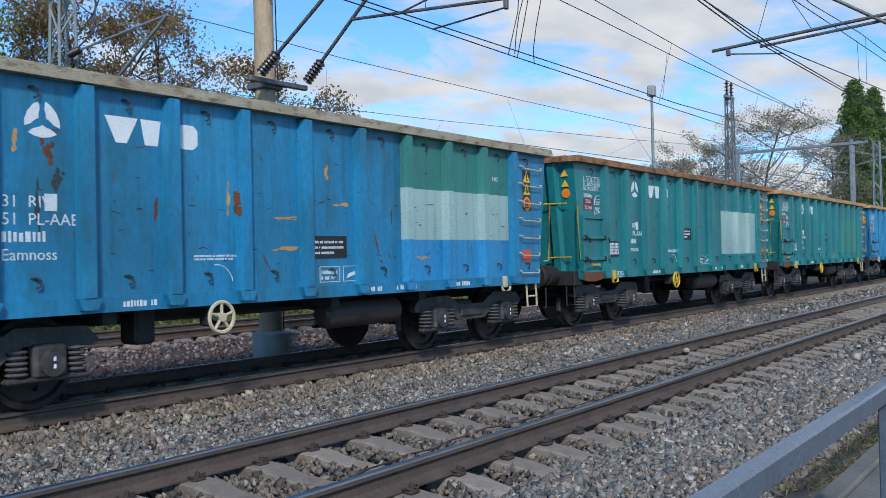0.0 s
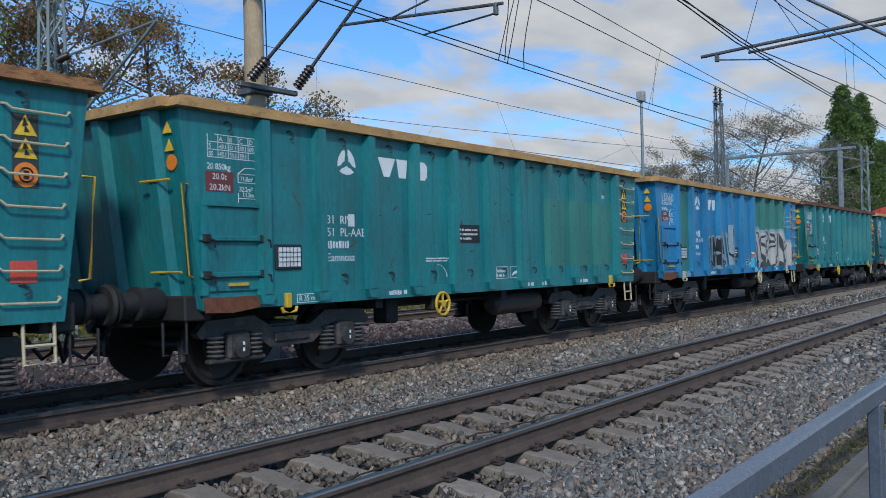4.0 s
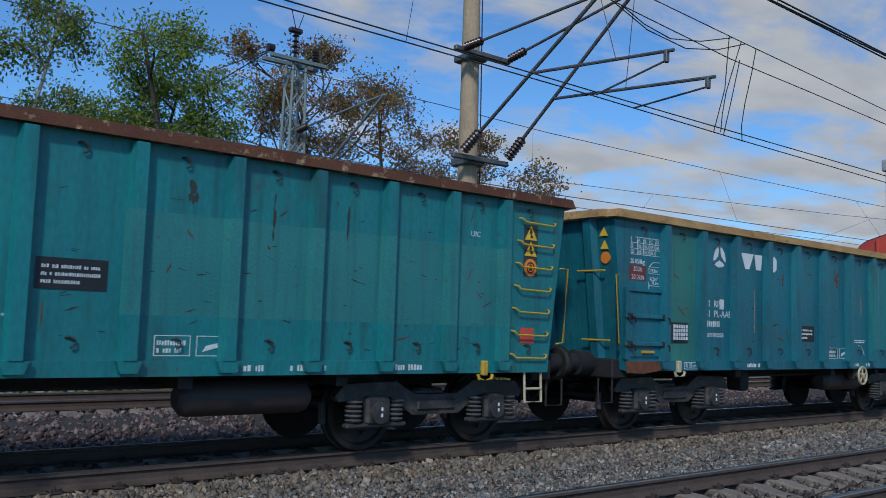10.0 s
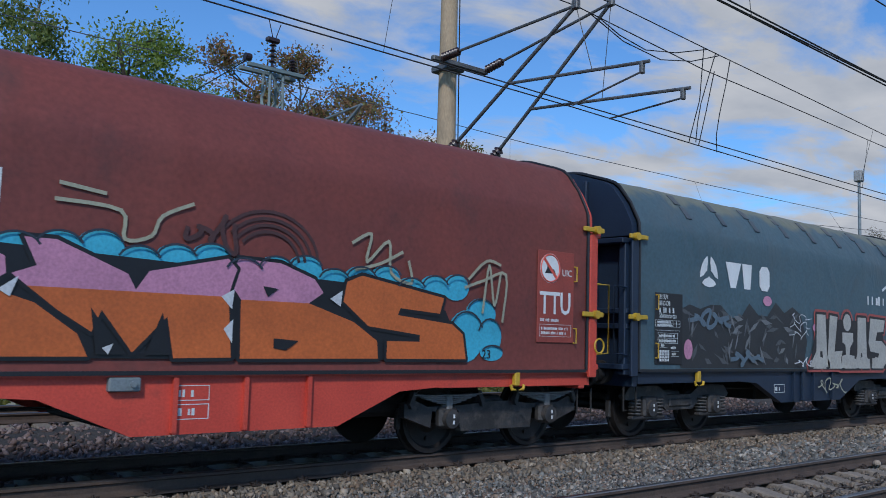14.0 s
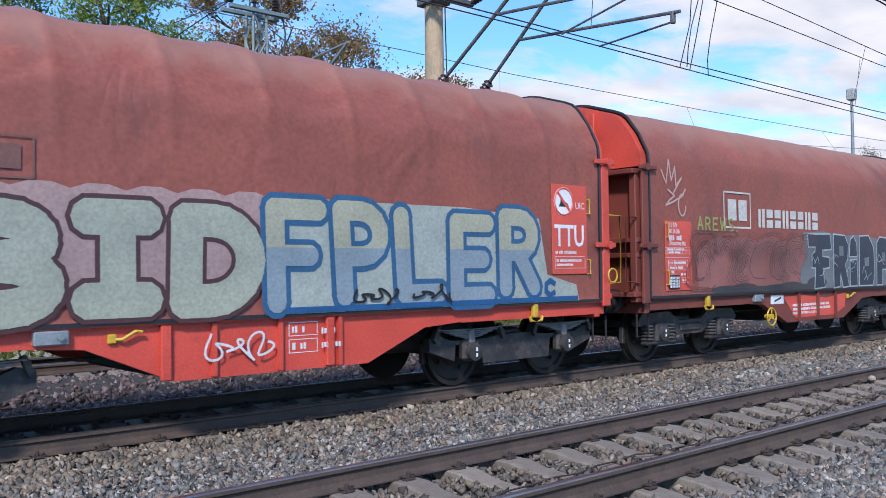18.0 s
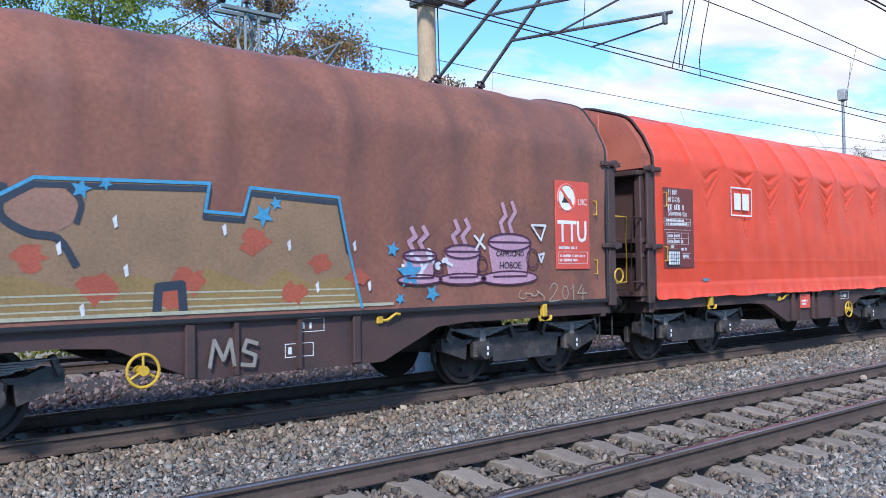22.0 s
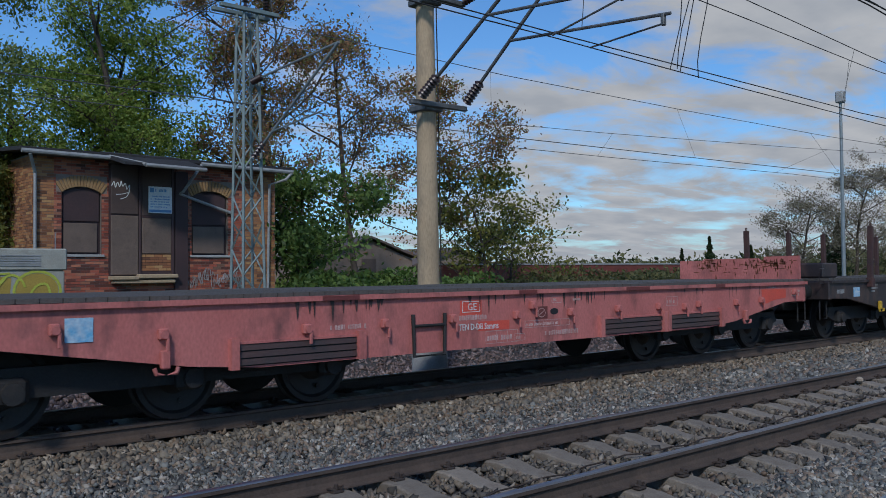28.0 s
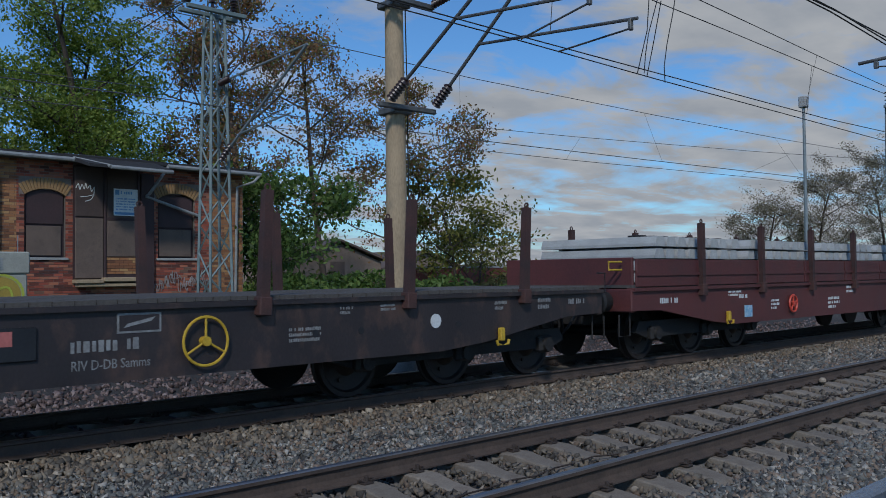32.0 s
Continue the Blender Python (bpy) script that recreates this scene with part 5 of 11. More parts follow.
    tags = ([(-4.28, 2.5), (-4.24, 2.86), (-3.95, 2.9), (-3.8, 2.7), (-3.5, 2.74), (-3.75, 2.45), (-3.5, 2.4), (-3.42, 2.65)], [(-4.2, 2.1), (-4.15, 2.5), (-4.0, 2.3), (-4.12, 2.0)], [(-3.72, 2.6), (-3.6, 2.3), (-3.45, 2.45)],
            [(-1.95, 2.75), (-1.55, 2.7)], [(-1.98, 2.6), (-1.4, 2.56), (-1.35, 2.3), (-1.1, 2.35), (-1.0, 2.55), (-0.7, 2.7)], [(1.2, 2.5), (1.45, 2.62), (1.4, 2.3), (1.7, 2.56), (1.75, 2.2), (2.05, 2.1), (2.0, 2.35)], [(1.25, 2.2), (1.6, 2.3), (1.9, 2.45)], [(2.95, 2.2), (3.25, 2.45), (3.5, 2.42)], [(2.9, 2.1), (3.2, 2.2), (3.6, 2.3), (3.55, 1.7)], [(3.2, 1.8), (3.3, 2.4), (3.4, 1.9), (3.5, 2.3)])
    shapes(w, [q for p in tags for q in stroke(curve(p), 0.036)], y, G_SAND, "faded sand-coloured scrawls")
    shapes(w, [q for r in (0.62, 0.53, 0.45, 0.37) for q in stroke(oval(0.15, 2.2, r, r * 0.85, 12, 0.1, 2.5), 0.035)] + stroke(scrawl(-0.75, 2.25, 0.55, 0.4, 3, 4), 0.05), y - 0.001, spray("sooty_arc_spray", (0.07, 0.03, 0.028)), "dark sprayed arcs")


def dress_eight(w):
    y = YH
    swoosh_mark(w, -3.6, 2.66, 0.28, M_WHITE, y)
    plain_marks(w, -3.1, -1.67, 2.45, 2.88, y)
    rnd = random.Random(3)
    soot, ash, pale = spray("soot_grey_spray", (0.028, 0.03, 0.033)), spray("ash_grey_spray", (0.085, 0.092, 0.098)), spray("pale_ash_spray", (0.17, 0.18, 0.185))
    edge = [(-4.45 + 0.3 * k, 2.05 + rnd.uniform(-0.12, 0.22)) for k in range(14)]
    shapes(w, [[(-4.4, 1.1), (-0.45, 1.1), (-0.3, 1.6)] + edge[::-1] + [(-4.55, 1.5)]], y, soot, "black body of the overpainted piece")
    shards = [[], []]
    for k in range(64):
        x, z, a, l = -4.3 + rnd.uniform(0, 3.7), rnd.uniform(1.2, 2.05), rnd.uniform(0, 3.14), rnd.uniform(0.1, 0.3)
        c, n = math.cos(a), math.sin(a)
        t = rnd.uniform(0.02, 0.07)
        shards[k % 3 == 0].append([(x - l * c, z - l * n * 0.7), (x - t * n, z + t * c), (x + l * c * 0.8, z + l * n * 0.7), (x + t * n * 0.6, z - t * c * 0.6)])
    shapes(w, shards[0], y - 0.005, ash, "ash grey strokes of the overpainted piece", step=0.00002)
    shapes(w, shards[1], y - 0.0065, pale, "pale grey strokes of the overpainted piece", step=0.00002)
    shapes(w, stroke(scrawl(-4.1, 1.75, 1.1, 0.3, 4, 6), 0.07) + stroke(scrawl(-2.9, 1.15, 0.9, 0.25, 5, 5), 0.07), y - 0.004, spray("steel_blue_spray", (0.11, 0.16, 0.2)), "steel blue smears")
    blobs(w, [(-1.75, 2.28, 0.15, 0.09), (-4.2, 1.4, 0.12, 0.16), (0.0, 1.86, 0.1, 0.07)], y - 0.008, G_PINK, "pink spray dabs")
    # silver letters with a red outer line on a black body
    silver, rose, dark = spray("dull_silver_spray", (0.42, 0.41, 0.37)), spray("dull_rose_edge_spray", (0.36, 0.075, 0.065)), spray("black_body_spray", (0.022, 0.02, 0.022))
    letters = [
        [[(-0.02, 1.12), (0.3, 1.42), (0.33, 2.12), (0.72, 2.12), (0.78, 1.35), (0.95, 1.12), (0.62, 1.12), (0.56, 1.42), (0.47, 1.42), (0.45, 1.12)]],
        [[(0.92, 2.12), (1.28, 2.1), (1.12, 1.42), (1.5, 1.44), (1.36, 1.12), (0.82, 1.12), (0.8, 1.3)]],
        [[(1.5, 1.8), (2.02, 1.8), (2.02, 1.62), (1.86, 1.5), (1.84, 1.36), (2.08, 1.34), (2.04, 1.1), (1.42, 1.1), (1.48, 1.34), (1.66, 1.36), (1.64, 1.56), (1.5, 1.6)], oval(1.74, 2.0, 0.19, 0.17, 16)[:-1]],
        [[(2.08, 1.1), (2.22, 1.4), (2.26, 2.12), (2.68, 2.12), (2.7, 1.38), (2.82, 1.1), (2.5, 1.1), (2.47, 1.4), (2.4, 1.4), (2.36, 1.1)]],
        [[(2.82, 2.12), (3.32, 2.1), (3.26, 1.86), (3.04, 1.84), (2.98, 1.66), (3.2, 1.66), (3.42, 1.5), (3.4, 1.24), (3.22, 1.1), (2.84, 1.1), (2.86, 1.3), (3.06, 1.3), (3.1, 1.4), (2.8, 1.44), (2.74, 1.62)]],
    ]
    letters = [[[(0.9 * x - 0.24 if k < 4 else 1.38 * x - 1.5, z) for x, z in q] for q in l] for k, l in enumerate(letters)]
    loops = [q + [q[0]] for l in letters for q in l]
    shapes(w, [q for l in loops for q in stroke(l, 0.19)], y - 0.0075, rose, "rose red outer line", step=0.00002)
    shapes(w, [q for l in loops for q in stroke(l, 0.1)] + [[(-0.25, 1.08), (3.2, 1.08), (2.9, 2.05), (0.1, 2.05)]], y - 0.0095, dark, "black body of the piece", step=0.00002)
    for l in letters:
        shapes(w, l, y - 0.014, silver, "large silver sprayed letter", name="graffiti_letter")
    shapes(w, [[(-0.1 + 0.64 * k, 1.09), (0.42 + 0.64 * k, 1.09), (0.4 + 0.64 * k, 1.28), (0.02 + 0.64 * k, 1.33)] for k in range(5)], y - 0.0165, silver, "silver feet of the letters")
    scr = [q for k in range(3) for q in stroke(scrawl(-0.95, 1.62 + 0.15 * k, 0.7, 0.2, 11 + k, 3), 0.014)]
    tag = stroke(oval(3.85, 1.82, 0.36, 0.36, 16, 0.5, 2.9), 0.03) + stroke([(3.62, 1.62), (3.72, 1.92), (3.8, 1.62)], 0.025) + stroke([(3.86, 1.92), (3.84, 1.64), (3.94, 1.66)], 0.025) + stroke([(4.0, 1.8), (3.98, 1.62)], 0.025)
    tag += stroke([(4.04, 1.62), (4.12, 1.9), (4.16, 1.64)], 0.025) + stroke(curve([(4.0, 1.95), (4.16, 2.0), (4.12, 1.84), (4.02, 1.7)]), 0.025)
    tag += stroke(scrawl(3.62, 1.38, 0.55, 0.2, 15, 6), 0.022) + stroke(scrawl(3.5, 1.14, 0.6, 0.14, 16, 6), 0.02) + stroke(curve([(3.45, 1.3), (3.8, 1.18), (4.15, 1.26)]), 0.018)
    tag += stroke([(5.0, 1.3), (5.04, 1.62), (5.1, 1.42), (5.14, 1.74), (5.16, 1.2)], 0.02)
    tag = [[(x - 0.32 if x < 4.8 else x, z + 0.06) for x, z in q] for q in tag]
    shapes(w, scr + tag + stroke(scrawl(-0.9, 1.12, 0.6, 0.18, 17, 4), 0.02), y - 0.016, G_WHITE, "white scrawled tags")
    shapes(w, stroke(scrawl(0.2, 0.62, 1.0, 0.3, 18, 6), 0.025), -1.452, G_SAND, "pale tag on the sole bar")
    shapes(w, stroke(curve([(3.04, 2.74), (3.25, 2.83), (3.55, 2.88), (3.88, 2.78)]), 0.06) + stroke(curve([(3.34, 2.9), (3.38, 3.03), (3.66, 2.99), (3.88, 2.8)]), 0.045) + stroke(curve([(3.4, 2.86), (3.55, 2.7)]), 0.07), y, M_WHITE, "white arched company mark", name="company_mark")
    bars(w, M_WHITE, 2.3, y, 2.4, 1.36, 0.19, 1, seed=31)
    # short strap patches on the shoulder of the roof
    for x in (-4.05, -2.98, -1.91, -0.84, 0.23, 1.3, 2.37, 3.44):
        strap = Mb()
        for (za, wa), (zb, wb), (a, b) in (((3.52, 1.337), (3.72, 1.2), (0.0, 0.14)), ((3.76, 1.17), (3.92, 1.02), (-0.1, 0.06))):
            strap.add([(x + a, -wa - 0.012, za), (x + b, -wa - 0.012, za), (x + b - 0.02, -wb - 0.012, zb), (x + a - 0.02, -wb - 0.012, zb), (x + a, -wa, za - 0.012), (x + b, -wa, za - 0.012), (x + b - 0.02, -wb, zb + 0.004), (x + a - 0.02, -wb, zb + 0.004)], [(0, 1, 2, 3), (4, 7, 6, 5), (0, 4, 5, 1), (2, 6, 7, 3), (1, 5, 6, 2), (0, 3, 7, 4)])
        part("strap_patch", strap, M_TARP_NAVY, w, "short dark strap patch on the roof", key=("strap", x))


def dress_nine(w):
    y = YH - 0.012
    blobs(w, [(-3.9 + 0.5 * k, 1.85, 0.55, 0.5) for k in range(9)], y, spray("pinkish_white_spray", (0.36, 0.24, 0.22)), "pinkish white haze behind the letters")
    sprayed(w, "HBID", -4.3, -0.2, 1.1, 2.2, G_CREAM, y - 0.01, spray("maroon_outline_spray", (0.07, 0.028, 0.028)), 0.045, 0.3, label="huge cream sprayed letter with maroon outline", wobble=0.03, seed=6, gap=-0.01, broad=0.9)
    shapes(w, [[(-0.2, 1.08), (4.75, 1.08), (4.7, 1.3), (4.1, 1.45), (3.95, 2.2), (2.6, 2.3), (1.2, 2.3), (-0.2, 2.32)]], y - 0.0035, spray("pale_cream_spray", (0.33, 0.37, 0.32)), "pale cream field behind the letters")
    sprayed(w, "FPLER", -0.24, 3.98, 1.14, 2.32, spray("blue_grey_silver_spray", (0.22, 0.28, 0.31)), y - 0.014, spray("deep_blue_spray", (0.025, 0.1, 0.2)), 0.06, 0.19, cut=(1.78, G_SAND), label="huge silver-grey sprayed letter with blue shadow", wobble=0.05, seed=7, gap=0.02)
    shapes(w, [q for k in range(2) for q in stroke(oval(3.85 + 0.3 * k, 1.27, 0.1, 0.1, 5, 0.6, 5.6), 0.07)] + stroke([(0.05, 1.12), (4.7, 1.12)], 0.06), y - 0.012, spray("deep_blue_drip_spray", (0.012, 0.085, 0.22)), "deep blue lower edge")
    boxed_mark(w, -3.2, -2.45, 2.36, 2.72, y + 0.006, spray("faded_mark_spray", (0.17, 0.075, 0.06)))
    shapes(w, stroke(scrawl(0.9, 1.14, 0.62, 0.2, 21, 5), 0.028) + stroke(scrawl(1.75, 1.14, 0.6, 0.22, 22, 4), 0.028), y - 0.022, G_BLACK, "small black scrawled tags")
    shapes(w, stroke(scrawl(-0.85, 0.62, 0.75, 0.3, 8, 6), 0.025), -1.452, G_WHITE, "white tag on the sole bar")
    shapes(w, stroke(scrawl(-5.0, 1.1, 0.8, 0.15, 9, 5), 0.03), y - 0.004, G_OCHRE, "ochre tag")
    bars(w, M_LETTER, 0.5, -1.452, 0.85, 0.3, 0.07, 1, seed=41)
    bars(w, M_LETTER, 0.5, -1.452, 0.7, 0.3, 0.07, 1, seed=42)


def dress_ten(w):
    y = YH
    boxed_mark(w, -3.36, -2.51, 2.2, 2.8, y, M_OFFWHITE)
    mb = []
    for k in range(8):
        x, z0, z1 = -2.24 + k * 0.285, 2.22, 2.55
        mb += [[(x, z0), (x + 0.22, z0), (x + 0.22, z0 + 0.14), (x, z0 + 0.14)], [(x, z0 + 0.18), (x + 0.22, z0 + 0.18), (x + 0.22, z1), (x, z1)]] if k % 3 else [[(x, z0), (x + 0.085, z0), (x + 0.085, z1), (x, z1)], [(x + 0.125, z0), (x + 0.22, z0), (x + 0.22, z1), (x + 0.125, z1)]]
    shapes(w, mb, y, M_OFFWHITE, "white company mark of plain blocks", name="company_mark")
    shapes(w, stroke([(-5.15, 3.05), (-5.02, 2.85), (-4.95, 3.22), (-4.88, 2.9), (-4.78, 3.12), (-4.76, 2.82), (-4.6, 2.96), (-4.85, 2.68)], 0.03) + stroke([(-4.98, 2.75), (-4.8, 2.66), (-4.95, 2.58), (-5.04, 2.5), (-4.85, 2.56), (-4.6, 2.66), (-4.5, 2.78)], 0.03) + stroke(oval(-4.6, 2.52, 0.1, 0.17, 14, 1.2, 6.2), 0.03), y - 0.001, spray("pale_rose_spray", (0.5, 0.34, 0.3)), "pale crown-like scrawl")
    edge = random.Random(14)
    rose = [(-4.15 + 0.3 * k, 1.16 + edge.uniform(-0.04, 0.04)) for k in range(13)] + [(-0.5 - 0.3 * k, 2.02 + edge.uniform(-0.07, 0.07)) for k in range(12)] + [(-4.25, 1.7)]
    shapes(w, [rose], y + 0.002, spray("dull_rose_spray", (0.3, 0.115, 0.095)), "dull rose overspray")
    rnd = random.Random(6)
    lines = []
    for cx, cz, tilt in ((-3.95, 1.62, 0.5), (-3.35, 1.7, -0.6), (-2.75, 1.55, 0.9), (-2.1, 1.66, -0.3), (-1.5, 1.6, 1.2), (-1.0, 1.68, 0.2)):
        for k in range(9):
            r, a0 = 0.08 + 0.055 * k, rnd.uniform(-0.6, 0.6) + tilt
            ring = []
            for q in range(15):
                a = a0 + (2.6 + 0.2 * k) * q / 14
                rr = r * (1 + 0.18 * math.sin(3 * a + cx) + 0.1 * math.sin(5 * a + k * 0.3))
                ring.append((cx + rr * 1.15 * math.cos(a), max(1.17, min(2.12, cz + rr * math.sin(a)))))
            lines += stroke(ring, rnd.choice((0.009, 0.012, 0.018)))
    shapes(w, lines, y - 0.004, spray("thin_dark_line_spray", (0.10, 0.05, 0.045)), "thin dark scribbled loops")
    blobs(w, [(-3.3 + 0.55 * k, 1.14, 0.5, 0.07 + 0.03 * math.sin(k * 2)) for k in range(6)] + [(-0.1, 1.2, 0.4, 0.12)], y - 0.0035, G_GREY, "dark smeared overspray")
    shapes(w, [[(3.0, 1.1), (4.3, 1.1), (4.28, 1.5), (4.1, 1.98), (3.1, 2.05)]], y - 0.003, G_GREY, "dark grey painted-over field")
    shapes(w, [[(-0.7, 1.08), (3.45, 1.08), (3.3, 1.5), (3.42, 1.8), (2.6, 2.1), (1.7, 2.16), (0.9, 2.12), (0.2, 2.2), (-0.62, 2.16), (-0.5, 1.7), (-0.8, 1.4)]], y - 0.004, spray("pale_grey_haze_spray", (0.15, 0.16, 0.165)), "pale grey overspray behind the letters")
    navy = [
        [(-0.45, 2.12), (0.45, 2.14), (0.5, 1.86), (0.12, 1.84), (0.12, 1.7), (0.4, 1.68), (0.4, 1.5), (0.12, 1.48), (0.2, 1.12), (-0.2, 1.1), (-0.15, 1.5), (-0.3, 1.5), (-0.28, 1.75), (-0.15, 1.8), (-0.15, 1.9), (-0.42, 1.9)],
        [(0.6, 1.1), (0.62, 2.14), (1.1, 2.12), (1.24, 1.95), (1.2, 1.66), (1.08, 1.55), (1.25, 1.12), (1.0, 1.1), (0.88, 1.4), (0.84, 1.12)],
        [(1.32, 1.12), (1.33, 1.62), (1.62, 1.64), (1.64, 1.12)], [(1.3, 1.72), (1.36, 2.05), (1.5, 2.12), (1.62, 1.98), (1.64, 1.72)],
        [(1.74, 1.12), (1.79, 2.12), (2.2, 2.14), (2.43, 1.9), (2.46, 1.35), (2.36, 1.12)],
        [(2.58, 1.12), (2.62, 2.0), (2.75, 2.12), (3.1, 2.1), (3.28, 1.7), (3.32, 1.12), (3.08, 1.12), (3.04, 1.45), (2.86, 1.45), (2.84, 1.12)],
    ]
    for k, q in enumerate(navy):
        shapes(w, stroke(q + [q[0]], 0.055), y - 0.008 - 0.0006 * k, G_PALE, "", name="graffiti_edge", step=0.00002)
        shapes(w, [q], y - 0.0135, G_NAVY, "large navy sprayed letter with pale outline", name="graffiti_letter")
    shapes(w, [[(0.84, 1.72), (1.02, 1.72), (1.02, 1.92), (0.84, 1.92)], [(1.98, 1.5), (2.18, 1.52), (2.2, 1.7), (1.98, 1.68)], [(2.84, 1.62), (3.0, 1.62), (3.0, 1.8), (2.84, 1.8)]], y - 0.0165, spray("mid_grey_spray", (0.16, 0.17, 0.18)), "grey openings in the letters")
    cracks = []
    for k in range(5):
        a = -0.25 + 0.72 * k
        for q in range(3):
            px, pz = a + rnd.uniform(-0.1, 0.25), rnd.uniform(1.2, 1.9)
            cracks += stroke([(px, pz), (px + rnd.uniform(0.05, 0.14), pz + rnd.uniform(-0.1, 0.16)), (px + rnd.uniform(0.15, 0.25), pz + rnd.uniform(-0.14, 0.14))], 0.014)
    shapes(w, cracks, y - 0.023, G_PALE, "thin pale cracks in the letters")
    sprayed(w, "AREWS.", -4.2, -2.9, 2.12, 2.36, G_LIME, y - 0.002, bold=0.16, label="lime green scrawled tag")
    for k, (tx, zz) in enumerate((("REWS", 1.78), ("RBU", 1.56), ("OS", 1.36), ("S", 1.18))):
        sprayed(w, tx, 3.42, 3.42 + 0.15 * len(tx), zz, zz + 0.2, G_LIME, y - 0.02, bold=0.13, label="lime green scrawled letter", wobble=0.1, seed=k)
    part("sole_notice", Mb().prism([(-1.3, 0.96), (-0.85, 0.56), (0.75, 0.56), (1.2, 0.7), (1.25, 0.98), (0.4, 0.9), (-0.6, 0.98)], -1.405, -1.401), M_RED_SIGN, w, "bright red painted field on the sole bar")
    bars(w, M_LETTER, -0.95, -1.405, 0.62, 1.5, 0.2, 3, 0.4, 51)
    part("white_sign", Mb().box(-1.75, -1.3, -1.41, -1.4, 0.84, 1.0), M_WHITE, w, "white sign with a dark stripe")
    part("sign_stripe", Mb().prism([(-1.65, 0.87), (-1.4, 0.93), (-1.38, 0.97), (-1.63, 0.91)], -1.413, -1.41), M_BLACK, w)


def dress_eleven(w):
    y = YH
    out = [(-4.45, 1.14), (-4.3, 1.6), (-4.45, 2.28), (-3.6, 2.34), (-3.3, 2.16), (-2.97, 2.22), (-2.7, 2.38), (-1.05, 2.42), (-1.1, 2.14), (-0.68, 2.12), (-0.6, 2.4), (0.5, 2.35), (0.62, 1.8), (0.8, 1.12)]
    shapes(w, [out], y, spray("umber_field_spray", (0.25, 0.155, 0.085)), "large umber graffiti field")
    low = random.Random(9)
    shapes(w, [[(-4.42, 1.14), (0.78, 1.14)] + [(0.7 - 0.3 * k, 1.45 + low.uniform(-0.08, 0.16)) for k in range(18)]], y - 0.0015, G_OCHRE, "ochre lower part of the field")
    shapes(w, [q for z in (1.2, 1.27, 1.34) for q in stroke([(-4.35, z), (-2.0, z + 0.01), (0.7, z - 0.005)], 0.016)], y - 0.0025, G_SAND, "pale level lines low on the field")
    shapes(w, stroke(out, 0.034), y - 0.008, G_SKY, "sky blue outline")
    shapes(w, stroke([(x, z - 0.06) for x, z in out[1:-1]], 0.055), y - 0.004, G_NAVY, "navy inner outline")
    shapes(w, [oval(-2.62, 2.12, 0.3, 0.22, 18)[:-1]], y - 0.0035, spray("faded_rose_brown_spray", (0.28, 0.15, 0.1)), "round bowl of a letter")
    shapes(w, stroke(curve([(-2.95, 2.3), (-2.97, 2.05), (-2.75, 1.9), (-2.5, 1.85), (-2.35, 1.62)]), 0.07) + stroke(curve([(-2.4, 2.3), (-2.3, 2.18), (-2.34, 2.0)]), 0.05), y - 0.0055, G_NAVY, "navy letter edges")
    shapes(w, stroke([(-1.6, 1.15), (-1.58, 1.4), (-1.35, 1.42), (-1.33, 1.15)], 0.09), y - 0.006, G_NAVY, "navy letter holes")
    halo = []
    edge = random.Random(31)
    for x, z, r in ((-3.35, 1.5, 0.26), (-2.75, 1.68, 0.16), (-2.15, 1.4, 0.2), (-1.25, 1.45, 0.2), (-0.55, 1.85, 0.2), (0.25, 1.62, 0.16), (-1.45, 1.3, 0.18), (0.75, 1.45, 0.16), (-3.9, 1.9, 0.2), (-0.1, 1.3, 0.18)):
        halo.append([(x + r * math.cos(6.283 * k / 14) * edge.uniform(0.5, 1.2), z + 0.75 * r * math.sin(6.283 * k / 14) * edge.uniform(0.5, 1.2)) for k in range(14)])
    shapes(w, halo, y - 0.0028, spray("rust_red_halo_spray", (0.36, 0.085, 0.045)), "rust red sprayed patches")
    stars = []
    for k, (x, z, r) in enumerate(((-4.55, 1.75, 0.13), (-4.6, 1.95, 0.1), (-2.3, 2.3, 0.1), (-2.08, 2.36, 0.07), (-0.45, 2.12, 0.13), (-0.3, 2.25, 0.08), (1.5, 1.5, 0.2), (1.25, 1.78, 0.1), (1.85, 1.25, 0.12), (1.35, 1.2, 0.08))):
        stars.append([(x + (r if i % 2 else r * 0.45) * math.cos(i * math.pi / 5 + k), z + (r if i % 2 else r * 0.45) * math.sin(i * math.pi / 5 + k)) for i in range(10)])
    shapes(w, stars, y - 0.011, G_SKY, "sky blue sprayed stars")
    drips = [[(x, z), (x + 0.03, z + 0.02), (x + 0.02, z + 0.13), (x - 0.02, z + 0.09)] for x, z in ((-2.5, 1.7), (-1.9, 1.5), (-0.15, 1.75), (0.2, 1.3), (0.7, 1.75), (0.9, 1.3), (-3.2, 1.3), (-2.0, 1.95), (-0.9, 1.9), (-2.3, 1.15))]
    shapes(w, drips, y - 0.012, G_WHITE, "small white drips")
    shapes(w, stroke(scrawl(1.45, 1.45, 0.7, 0.35, 30, 5), 0.04) + stroke([(2.58, 1.78), (2.72, 1.98)], 0.035) + stroke([(2.56, 1.96), (2.74, 1.8)], 0.035) + stroke([(3.62, 2.12), (3.9, 2.12), (3.8, 1.92), (3.62, 2.12)], 0.03) + stroke([(3.75, 1.72), (3.86, 1.74), (3.8, 1.62), (3.75, 1.72)], 0.03), y - 0.006, G_WHITE, "white scrawled tags")
